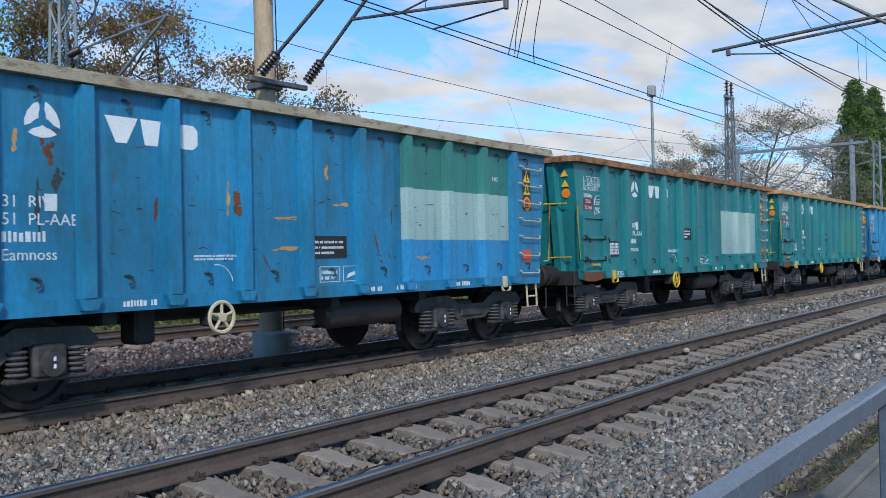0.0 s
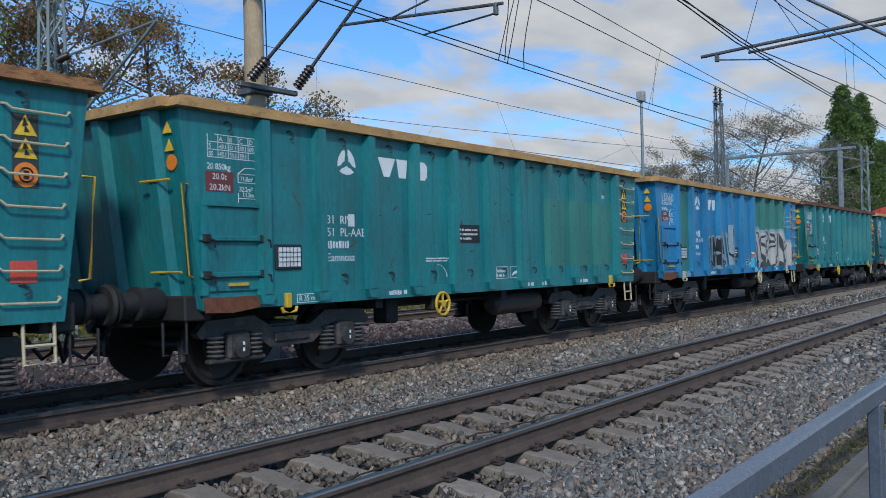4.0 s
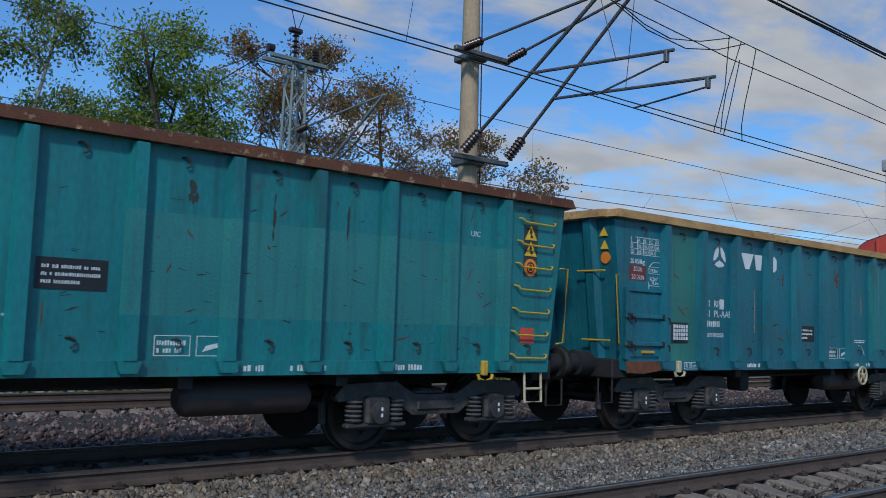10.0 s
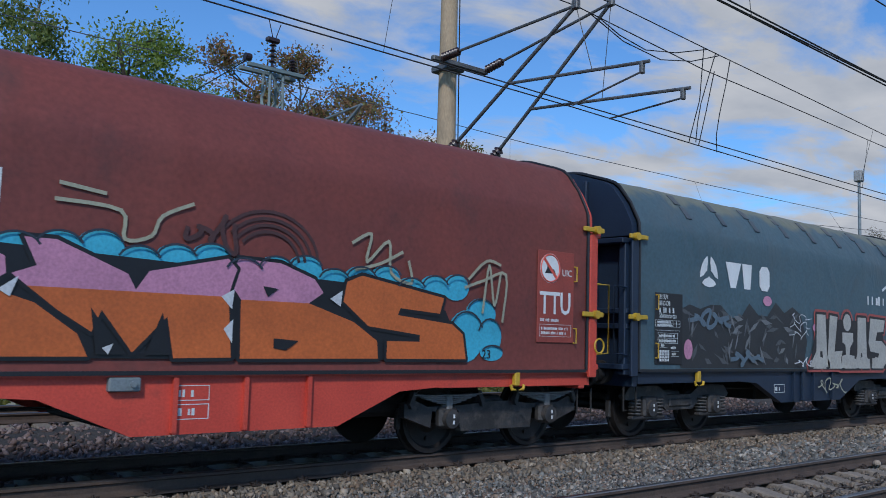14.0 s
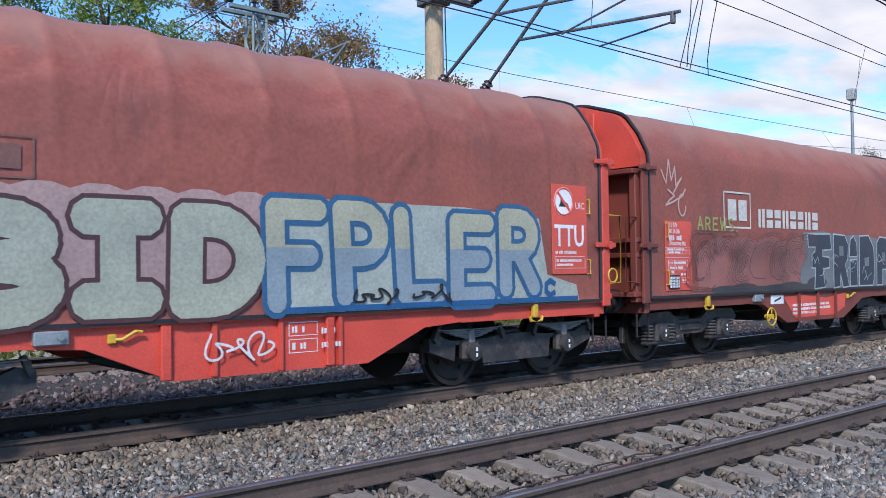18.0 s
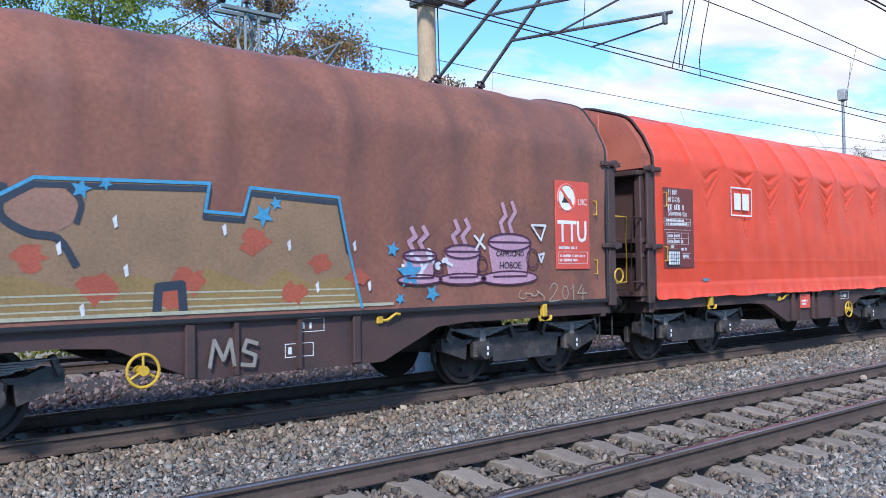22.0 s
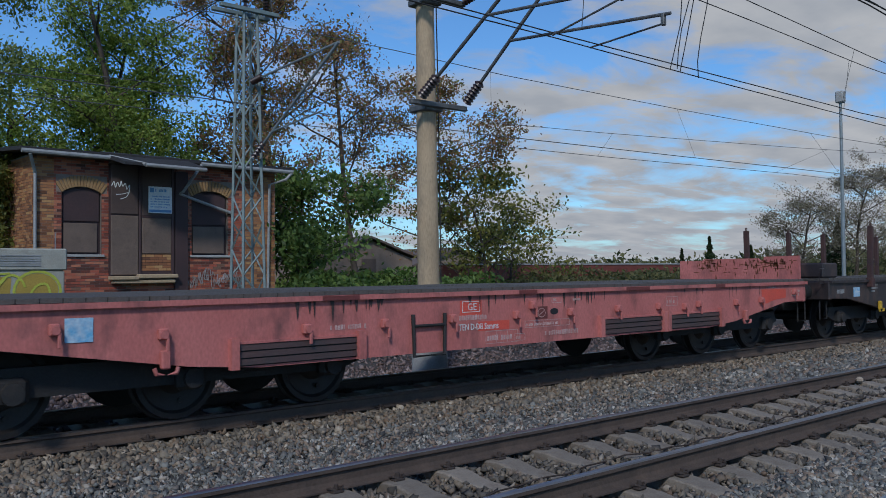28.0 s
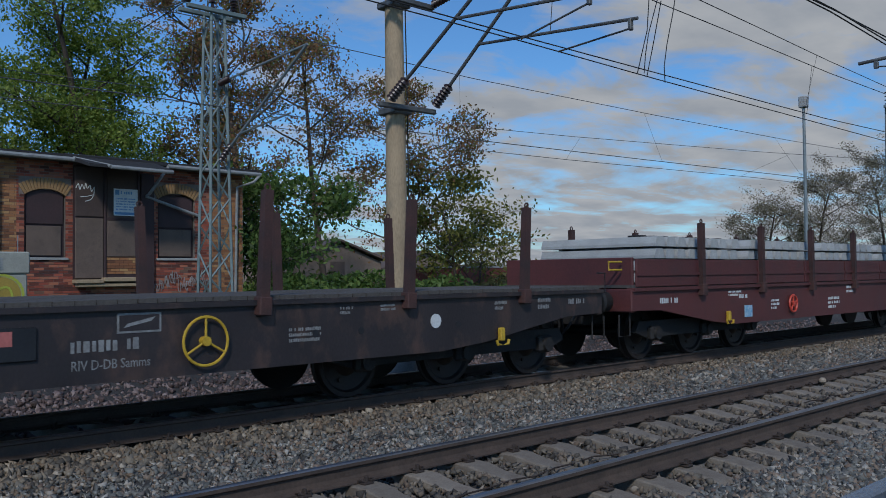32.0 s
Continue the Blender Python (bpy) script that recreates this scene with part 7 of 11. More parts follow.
def dress_load_stack(parent_x):
    """New concrete sleepers laid crosswise in four layers on the last wagon; they travel with it."""
    ld = thing("sleeper_stack", "stack of new pale grey concrete sleepers on timber battens", "load", at=pose(parent_x, TRAIN_Y, 0))
    WAGONS.append((ld, parent_x))
    rnd = random.Random(5)
    for layer in range(4):
        z0 = 1.335 + layer * 0.205
        for y in (-0.85, 0.75):
            part("batten", Mb().box(-7.45, 6.9, y, y + 0.1, -0.034, -0.002), M_DECK, ld, "timber batten between the layers", key=("batt", y), at=(0, 0, z0))
        for k in range(39):
            if k % 9 == 8:
                continue
            at = pose(-7.5 + k * 0.37 + rnd.uniform(-0.008, 0.008), rnd.uniform(-0.03, 0.03), z0)
            part("concrete_sleeper", Mb().prism([(0, 0), (0.29, 0), (0.29, 0.05), (0.245, 0.168), (0.045, 0.168), (0, 0.05)], -1.25, 1.25), M_NEW_SLEEPER, ld, "", key="newsleeper", at=at)
            if layer == 3:
                part("rail_seat", Mb().box(0.06, 0.24, -0.92, -0.64, 0.168, 0.2, 0.01), M_UNDER, ld, key="newseat", at=at)


M_NEW_SLEEPER = surf("new_pale_concrete", (0.42, 0.43, 0.42), (0.33, 0.335, 0.33), 0.85, scale=3, fine=50, bump=0.12, rand=0.1)
M_CODE = surf("code_board_blue", (0.12, 0.36, 0.58), (0.45, 0.55, 0.62), 0.5, scale=14, bump=0)

# ---------------------------------------------------------------- the train
WAGONS = []          # (wagon, place of its middle when the clip starts)


def wagon(name, label, middle, group):
    w = thing(name, label, "freight wagon", group, at=pose(middle, TRAIN_Y, 0))
    WAGONS.append((w, middle))
    return w


POSTS = [-4.72, -3.79, -2.84, -1.87, -0.92, 0.05, 1.03, 1.99, 2.94, 3.87, 4.74]
EW, EZ0, EZ1 = 1.40, 1.08, 3.12      # half width, sill top, wall top


def end_x(z):
    """Half length of the leaning end walls at a height."""
    return 5.60 + (z - 0.95) * 0.125


def paint_at(spec, x, z):
    m = spec["paint"]
    for x0, x1, z0, z1, mm in spec.get("patches", ()):
        if x0 <= x < x1 and z0 <= z < z1:
            m = mm
    return m


def z_cuts(spec, x, z0, z1):
    cuts = {z0, z1}
    for a, b, c, d, _ in spec.get("patches", ()):
        if a <= x < b:
            cuts |= {v for v in (c, d) if z0 < v < z1}
    return sorted(cuts)


def banded(name, parent, spec, x, z0, z1, shape):
    """A part for each band of paint. shape(mb, z0, z1) adds one band."""
    cuts = z_cuts(spec, x, z0, z1)
    for a, b in zip(cuts, cuts[1:]):
        mb = Mb()
        shape(mb, a, b)
        part(name, mb, paint_at(spec, x, (a + b) / 2), parent, key=(name, round(x, 2), a, b, parent.name.split(".")[0], parent.get("side", 0)))


def joined(ob):
    ob["kind"] = "stuff"
    return ob


def grab_hook(mb, x, y, z):
    mb.tube([(x - 0.05, y, z + 0.04), (x - 0.02, y - 0.03, z + 0.05), (x + 0.03, y - 0.035, z + 0.02), (x + 0.03, y - 0.035, z - 0.03), (x - 0.01, y - 0.03, z - 0.05)], 0.012, 5)


def open_wagon(middle, spec):
    """High-sided open wagon on two bogies: leaning ends, hat-shaped posts, rim, hatch, ladder."""
    w = wagon("open_freight_wagon", spec["label"], middle, "open wagons of the train")
    rim = spec.get("rim", M_RIM)
    for s in (-1, 1):
        wall = part("side_wall", Mb().box(-5.55, 5.55, min(s * 1.36, s * 1.375), max(s * 1.36, s * 1.375), EZ0 - 0.1, EZ1), spec["paint"], w, key=("liner", s))
        wall["side"] = s
        edges = [None] + POSTS + [None]
        for i in range(len(edges) - 1):
            def panel(mb, a, b, i=i, s=s):
                xa = (lambda z: -end_x(z)) if edges[i] is None else (lambda z: edges[i])
                xb = (lambda z: end_x(z)) if edges[i + 1] is None else (lambda z: edges[i + 1])
                mb.prism([(xa(a), a), (xb(a), a), (xb(b), b), (xa(b), b)], min(s * EW, s * 1.378), max(s * EW, s * 1.378))
            xm = ((edges[i] if edges[i] is not None else -5.6) + (edges[i + 1] if edges[i + 1] is not None else 5.6)) / 2
            banded("wall_panel", wall, spec, xm, EZ0, EZ1, panel)
        for x in POSTS:
            def hat(mb, a, b, x=x, s=s):
                o, f = s * EW, s * 1.512
                pts = [(x - 0.09, o), (x - 0.06, f), (x + 0.06, f), (x + 0.09, o)]
                mb.prism(pts, a, b, "z")
            banded("wall_post", wall, spec, x, EZ0, EZ1 - 0.02, hat)
            foot = Mb().prism([(x - 0.12, EZ0 + 0.0), (x + 0.12, EZ0 + 0.0), (x + 0.08, 0.965), (x - 0.08, 0.965)], min(s * EW, s * 1.5), max(s * EW, s * 1.5))
            part("post_foot", foot, paint_at(spec, x, EZ0), wall, key=("foot", x, s))
        part("sill", Mb().prism([(-5.58, 0.93), (5.58, 0.93), (5.6, EZ0), (-5.6, EZ0)], min(s * 1.33, s * 1.425), max(s * 1.33, s * 1.425)), spec.get("sill", spec["paint"]), w, "folded sill along the side wall", key=("sill", s))
        part("top_rim", Mb().prism([(-5.97, EZ1), (-5.9, 3.235), (5.9, 3.235), (5.97, EZ1)], min(s * 1.33, s * 1.52), max(s * 1.33, s * 1.52)), rim, w, "rusty ochre top rim", key=("rim", s))
        # little tie hooks under the rim
        mb = Mb()
        for x in [-5.2] + [p + 0.47 for p in POSTS]:
            grab_hook(mb, x, -1.4, 2.98)
        if s < 0:
            joined(part("tie_hook", mb, M_SCUFF, wall, "row of small dark tie hooks", key="hooks_top"))
            mb = Mb()
            for x in [p + 0.47 for p in POSTS[1:]]:
                grab_hook(mb, x, -1.4, 1.24)
            joined(part("tie_hook", mb, M_SCUFF, wall, "row of small dark tie hooks", key="hooks_low"))
    for e in (-1, 1):
        x = lambda z: e * end_x(z)
        endw = part("end_wall", Mb().add([(x(0.95), -1.4, 0.95), (x(0.95), 1.4, 0.95), (x(EZ1), 1.4, EZ1), (x(EZ1), -1.4, EZ1), (x(0.95) - e * 0.02, -1.39, 0.95), (x(0.95) - e * 0.02, 1.39, 0.95), (x(EZ1) - e * 0.02, 1.39, EZ1), (x(EZ1) - e * 0.02, -1.39, EZ1)], [(0, 1, 2, 3), (7, 6, 5, 4), (0, 4, 5, 1), (2, 6, 7, 3), (1, 5, 6, 2), (3, 7, 4, 0)]), paint_at(spec, e * 5.5, 2), w, "leaning ribbed end wall", key=("endw", e))
        for y in (-0.95, 0.0, 0.95):
            mb = Mb()
            pr = [(y - 0.12, 0), (y - 0.07, 0.1), (y + 0.07, 0.1), (y + 0.12, 0)]
            vs = [(x(0.98) + e * d, yy, 0.98) for yy, d in pr] + [(x(EZ1) + e * d, yy, EZ1) for yy, d in pr]
            mb.add(vs, [(0, 1, 5, 4), (1, 2, 6, 5), (2, 3, 7, 6), (3, 0, 4, 7), (0, 3, 2, 1), (4, 5, 6, 7)])
            part("end_post", mb, paint_at(spec, e * 5.5, 2), endw, key=("endp", e, y))
        part("top_rim", Mb().box(min(e * 5.86, e * 6.03), max(e * 5.86, e * 6.03), -1.33, 1.33, EZ1 + 0.002, 3.23), rim, w, "rusty ochre top rim", key=("rime", e))
        part("headstock", Mb().box(min(e * 5.4, e * 5.76), max(e * 5.4, e * 5.76), -1.32, 1.32, 0.82, 1.1, 0.02), M_UNDER, w, key=("hst", e))
        # corner handrail
        xr = e * 5.78
        part("handrail", Mb().tube([(xr, -1.42, 2.3), (xr + e * 0.1, -1.47, 2.3), (xr + e * 0.04, -1.47, 1.32), (xr - e * 0.05, -1.42, 1.3)], 0.016, 6), M_YELLOW, w, "yellow corner handrail", key=("hr", e), smooth=True)
        part("end_steps", Mb().tube([(x(2.35) + e * 0.1, -1.25, 2.36), (x(2.35) + e * 0.12, -0.75, 2.36)], 0.015, 6).tube([(x(1.3) + e * 0.1, -1.25, 1.36), (x(1.3) + e * 0.12, -0.75, 1.36)], 0.015, 6), M_YELLOW, w, "yellow end grab bars", key=("es", e))["kind"] = "stuff"
        # warning signs on the end wall
    floor = part("floor", Mb().box(-5.5, 5.5, -1.34, 1.34, 1.05, 1.1), M_UNDER, w, key="efloor")
    part("centre_sill", Mb().box(-5.7, 5.7, -0.28, 0.28, 0.72, 1.02, 0.02).box(-2.6, -2.45, -1.3, 1.3, 0.8, 1.02).box(0.6, 0.75, -1.3, 1.3, 0.8, 1.02).box(2.4, 2.55, -1.3, 1.3, 0.8, 1.02), M_UNDER, w, "dark steel underframe", key="csill")["kind"] = "stuff"
    part("brake_cylinder", Mb().turned([(-0.76, 0.1), (-0.7, 0.17), (-0.64, 0.185), (0.64, 0.185), (0.7, 0.17), (0.76, 0.1)], "x", 18, (1.46, -1.0, 0.68)), M_TANK, w, "long dark brake air tank", key="bcyl", smooth=True)
    part("distributor", Mb().box(-2.1, -1.85, -1.1, -0.8, 0.55, 0.95, 0.03).tube([(-2.0, -1.0, 0.8), (0.6, -0.9, 0.8), (2.4, -0.9, 0.8)], 0.02, 6), M_UNDER, w, "brake valve block and pipes", key="dist")
    # hatch beside the corner
    x0, x1, z0, z1 = -5.63, -4.76, 1.1, 2.08
    hatch = part("hatch_door", Mb().box(x0 + 0.1, x1 - 0.02, -1.425, -1.395, z0 + 0.04, z1 - 0.02), paint_at(spec, -5, 2), w, "ribbed hatch door", key="hatch")
    mb = Mb().box(x0, x0 + 0.09, -1.45, -1.39, z0, z1).box(x1 - 0.01, x1 + 0.07, -1.45, -1.39, z0, z1).box(x0, x1 + 0.07, -1.455, -1.4, z1, z1 + 0.05)
    for z in (1.32, 1.72):
        mb.box(x0 - 0.02, x1 + 0.09, -1.475, -1.42, z - 0.03, z + 0.03, 0.01)
    part("hatch_frame", mb, paint_at(spec, -5, 2), hatch, key="hatchf")
    mb = Mb()
    for z in (1.32, 1.72):
        for xx in (x0 + 0.06, x1):
            mb.box(xx - 0.05, xx + 0.05, -1.5, -1.44, z - 0.05, z + 0.045, 0.012)
            mb.tube([(xx, -1.49, z), (xx + 0.06, -1.52, z - 0.02), (xx + 0.08, -1.51, z - 0.1)], 0.014, 5)
    joined(part("latch", mb, M_UNDER, hatch, "dark hatch latches", key="latch"))
    part("hatch_step", Mb().box(-5.25, -4.98, -1.46, -1.42, 1.19, 1.225), M_YELLOW, hatch, "yellow step edge", key="hstep")
    part("bare_sill_plate", Mb().prism([(-5.6, 1.07), (-4.68, 1.07), (-4.68, 0.99), (-4.85, 0.93), (-5.2, 0.89), (-5.58, 0.91)], -1.44, -1.428), spec.get("sillplate", M_RUST), w, "worn rusty plate at the corner of the sill")
    # plate board
    bx = spec.get("board", 0.0)
    part("document_board", Mb().box(bx - 4.53, bx - 4.1, -1.43, -1.4, 1.36, 1.66, 0.008), M_BLACK, w, "black board with a white document", key=("board", bx))
    part("document", Mb().box(bx - 4.49, bx - 4.13, -1.434, -1.43, 1.395, 1.625), M_WHITE, w, "white paper behind a wire grid", key=("paper", bx))
    pb = Mb()
    for i in range(1, 6):
        pb.box(bx - 4.49 + i * 0.06 - 0.003, bx - 4.49 + i * 0.06 + 0.003, -1.438, -1.4345, 1.395, 1.625)
    for j in range(1, 4):
        pb.box(bx - 4.49, bx - 4.13, -1.442, -1.4385, 1.395 + j * 0.058 - 0.003, 1.395 + j * 0.058 + 0.003)
    joined(part("wire_grid", pb, M_UNDER, w, "thin wire grid", key=("pgrid", bx)))
    # ladder at the other end
    lx = spec.get("ladder", -0.09)
    for k in range(7):
        z = 2.86 - k * 0.29
        xe = 5.62 + 0.07 * (z - 1.9) + lx * 0.5
        part("rung", Mb().tube([(xe - 0.62, -1.4, z + 0.05), (xe - 0.6, -1.46, z + 0.04), (xe - 0.56, -1.47, z), (xe - 0.04, -1.47, z - 0.01), (xe, -1.46, z + 0.03), (xe + 0.02, -1.4, z + 0.04)], 0.013, 6), spec.get("rungs", M_CREAM), w, key=("rung", k, lx), smooth=True)
    part("lower_ladder", Mb().tube([(5.2, -1.38, 0.95), (5.2, -1.4, 0.55), (5.5, -1.4, 0.55), (5.5, -1.38, 0.95)], 0.018, 6).tube([(5.2, -1.4, 0.72), (5.5, -1.4, 0.72)], 0.018, 6), M_CREAM, w, "cream step ladder below the sill", key="lowl")
    part("sign_plate", Mb().box(5.33 + lx - 0.125, 5.33 + lx + 0.125, -1.4035, -1.401, 2.16, 2.84), M_SCUFF, w, "dark plate behind the warning signs", key=("splate", lx))
    for k, z in enumerate((2.64, 2.43)):
        xc = 5.33 + lx
        part("warning_triangle", Mb().prism([(xc - 0.11, z), (xc + 0.11, z), (xc, z + 0.19)], -1.408, -1.4036), M_WARN, w, "yellow warning triangle", key=("tri", k, lx))
        part("sign_symbol", Mb().prism([(xc - 0.015, z + 0.03), (xc + 0.04, z + 0.03), (xc + 0.0, z + 0.09), (xc + 0.026, z + 0.09), (xc - 0.012, z + 0.16), (xc - 0.032, z + 0.08), (xc - 0.006, z + 0.08)], -1.411, -1.408), M_BLACK, w, "black flash symbol", key=("trib", k, lx))
    part("warning_disc", Mb().turned([(-1.408, 0.115), (-1.4036, 0.115)], "y", 20, ((5.33 + lx), 0, 2.28)), M_ORANGE, w, "orange round warning sign", key=("disc", lx))
    part("sign_symbol", Mb().ring(((5.33 + lx), -1.409, 2.28), 0.065, 0.009, "y", 18, 4).box(5.305 + lx, 5.355 + lx, -1.411, -1.408, 2.24, 2.32), M_BLACK, w, "black symbol", key=("discs", lx))
    part("red_notice", Mb().box(5.17 + lx, 5.42 + lx, -1.408, -1.402, 1.3, 1.5), M_RED_SIGN, w, "small faded red notice", key=("rn", lx))
    # end-wall signs on the leaning front corner
    for k, z in enumerate((2.86, 2.67)):
        xx = -end_x(z + 0.08) - 0.01
        part("warning_triangle", Mb().prism([(-1.28, z), (-1.12, z), (-1.2, z + 0.135)], xx - 0.004, xx, "x"), M_WARN, w, "yellow warning triangle", key=("trie", k))
    part("warning_disc", Mb().turned([(-end_x(2.55) - 0.012, 0.088), (-end_x(2.55), 0.088)], "x", 20, (0, -1.2, 2.55)), M_ORANGE, w, "orange round warning sign", key="disce")
    # gear
    hx = spec.get("wheel_x", -1.28)
    hand_wheel(w, hx, -1.47, 0.80, 0.165, spec.get("wheel", M_YELLOW))
    part("brake_bracket", Mb().box(hx - 0.1, hx + 0.12, -1.36, -1.2, 0.7, 0.95, 0.02), M_UNDER, w, key=("bbr", hx))
    for x in (-4.36, 4.45):
        rope_hook(w, x, -1.42, 0.92, spec.get("hook", M_YELLOW))
    for x in (-3.98, 3.98):
        bogie(w, x, "coil", 1.82)
    buffers(w, 6.385, z=1.03)
    # lettering
    dress_open_wagon(w, spec)
    return w


def swoosh_mark(parent, x, z, r, mat, y, name="company_mark"):
    """Round mark of three curved blades."""
    mb = Mb()
    for k in range(3):
        a0 = math.pi / 6 + k * 2 * math.pi / 3
        edge = [(a0 - 0.86, 0.98), (a0 - 0.5, 0.9), (a0, 0.86), (a0 + 0.5, 0.9), (a0 + 0.86, 0.98), (a0 + 0.84, 0.62), (a0 + 0.45, 0.36), (a0, 0.22), (a0 - 0.45, 0.36), (a0 - 0.84, 0.62)]
        pts = [(x + q * r * math.cos(a), z + q * r * math.sin(a)) for a, q in edge]
        mb.prism(pts, y - 0.004, y)
    return joined(part(name, mb, mat, parent, "white three-bladed company mark"))


def block_marks(parent, shapes, y, mat, name="company_mark", label="white company lettering shapes"):
    """Plain shapes of a company's lettering: polygons of (x, z)."""
    mb = Mb()
    for pts in shapes:
        mb.prism(pts, y - 0.004, y)
    return joined(part(name, mb, mat, parent, label))


def plain_marks(w, x0, x1, h0, h1, y):
    """A wedge, a slab and an eight-sided block in white."""
    k, h = (x1 - x0) / 1.1, h1 - h0
    X = lambda u: x0 + u * k
    block_marks(w, [[(X(0), h1), (X(0.37), h1), (X(0.24), h0), (X(0.12), h0)], [(X(0.4), h1), (X(0.64), h1), (X(0.6), h0), (X(0.45), h0)],
                    [(X(0.84), h0 + 0.2 * h), (X(0.9), h0), (X(1.04), h0), (X(1.1), h0 + 0.2 * h), (X(1.1), h1 - 0.2 * h), (X(1.04), h1), (X(0.9), h1), (X(0.84), h1 - 0.2 * h)]], y, M_WHITE, label="white company mark of plain blocks")


def dress_open_wagon(w, spec):
    y = -EW - 0.001
    L = M_LETTER
    sx = spec.get("shift", -0.11)
    # company mark: blades, a wedge, a slab and an eight-sided block
    swoosh_mark(w, sx - 3.13, 2.73, 0.185, M_WHITE, y)
    plain_marks(w, sx - 2.5, sx - 1.4, 2.6, 2.86, y)
    lettering("31  RIV", 0.155, L, w, sx - 3.52, y, 1.93)
    lettering("51  PL-AAEC", 0.155, L, w, sx - 3.52, y, 1.77)
    bars(w, L, sx - 3.52, y, 1.61, 0.58, 0.105, 1, seed=3)
    lettering("Eamnoss", 0.15, L, w, sx - 3.53, y, 1.45)
    part("code_square", Mb().box(sx - 3.12, sx - 3.0, y - 0.003, y, 1.9, 2.06), L, w, "white code sticker square", key=("codesq", sx))
    # load table
    mb = Mb()
    tx, tz, cw, rh = -5.53, 2.62, 0.145, 0.085
    for r in range(4):
        a = tx + (0.145 if r == 3 else 0.04)
        mb.box(a, tx + 0.8, y - 0.003, y, tz + r * rh, tz + r * rh + 0.008)
    for c in range(6):
        mb.box(tx + 0.04 + c * cw, tx + 0.048 + c * cw, y - 0.003, y, tz, tz + 3 * rh)
    part("load_table", mb, L, w, "white ruled load table", key="ltab")["kind"] = "stuff"
    for r, row in enumerate((("", "A", "B", "C", "D"), ("S", "43.1", "51.1", "59.1", "69.1"), ("SS", "43.1", "51.1", "59.1", ""))):
        for c, tx_ in enumerate(row):
            if tx_:
                lettering(tx_, 0.075, L, w, tx + 0.06 + c * cw, y, tz + (2 - r) * rh + 0.018, spacing=0.85)
    lettering("20 850kg", 0.1, L, w, -5.5, y, 2.49, spacing=0.9)
    lettering("20.0t", 0.1, L, w, -5.43, y, 2.38)
    lettering("20.2kN", 0.1, L, w, -5.47, y, 2.26)
    part("red_tint", Mb().box(-5.52, -5.13, y - 0.0015, y, 2.24, 2.47), M_DARK_RED, w, "dark red field behind the tare weight", key="redtint")
    mb = Mb()
    bx, bz = -5.06, 2.36
    for a, b in (((0, 0), (0.26, 0)), ((0, 0.1), (0.26, 0.1)), ((0, 0), (0, 0.1)), ((0.26, 0), (0.26, 0.1)), ((0, 0.1), (0.1, 0.17)), ((0.1, 0.17), (0.36, 0.17)), ((0.26, 0.1), (0.36, 0.17)), ((0.36, 0.17), (0.36, 0.06)), ((0.26, 0), (0.36, 0.06))):
        mb.tube([(bx + a[0], y, bz + a[1]), (bx + b[0], y, bz + b[1])], 0.005, 4)
    for a, b in (((0, -0.22), (0, -0.1)), ((0.3, -0.22), (0.3, -0.1)), ((0, -0.16), (0.3, -0.16))):
        mb.tube([(bx + a[0], y, bz + a[1] - 0.02), (bx + b[0], y, bz + b[1] - 0.02)], 0.005, 4)
    part("volume_sign", mb, L, w, "white outlined load box", key="vol")["kind"] = "stuff"
    lettering("71.8m³", 0.075, L, w, -5.03, y, 2.38, spacing=0.9)
    lettering("32.2m²", 0.08, L, w, -5.05, y, 2.26, spacing=0.9)
    lettering("11.3m", 0.075, L, w, -5.0, y, 2.2, spacing=0.9)
    # dark notice with three lines
    nx, nz = spec.get("notice", (sx - 0.68, 1.7))
    part("dark_notice", Mb().box(nx, nx + 0.62, y - 0.006, y - 0.002, nz, nz + 0.28), M_BLACK, w, "black contact notice", key=("note", nx, nz))
    bars(w, L, nx + 0.05, y - 0.007, nz + 0.05, 0.52, 0.17, 3, 0.9, 5)
    lettering("UIC", 0.1, L, w, 4.2, y, 2.6)
    for k, (x, wd) in enumerate(((-2.45, 0.5), (1.05, 0.5), (1.75, 0.55), (3.1, 0.55))):
        bars(w, L, x, -1.4265, 0.97, wd, 0.07, 1, seed=10 + k)
    mb = Mb()
    for x in (0.3, 0.72):
        for a in (1.12, 1.31):
            mb.box(x, x + 0.36, y - 0.003, y, a, a + 0.008)
        mb.box(x, x + 0.008, y - 0.003, y, 1.12, 1.31)
        mb.box(x + 0.352, x + 0.36, y - 0.003, y, 1.12, 1.31)
    mb.prism([(0.78, 1.16), (0.96, 1.21), (1.02, 1.27), (0.82, 1.22)], y - 0.003, y)
    part("sign_box", mb, L, w, "white outlined notices", key="sbox")["kind"] = "stuff"
    bars(w, L, 0.33, y, 1.15, 0.3, 0.12, 2, seed=21)
    # brake notice near the hand wheel
    hx = spec.get("wheel_x", -1.28)
    bars(w, L, hx - 0.3, y, 1.42, 0.6, 0.06, 2, seed=22)
    mb = Mb()
    for k in range(9):
        a0, a1 = math.pi * (0.05 + k * 0.055), math.pi * (0.05 + (k + 1) * 0.055)
        mb.tube([(hx + 0.0 + 0.22 * math.cos(a0), y, 1.15 + 0.22 * math.sin(a0)), (hx + 0.22 * math.cos(a1), y, 1.15 + 0.22 * math.sin(a1))], 0.006, 4)
    part("brake_arc", mb, L, w, "white brake direction arc", key=("arc", hx))
    part("frame_mark", Mb().box(-4.2, -3.82, -1.428, -1.4265, 0.95, 1.06), L, w, "white bordered mark", key="r35")
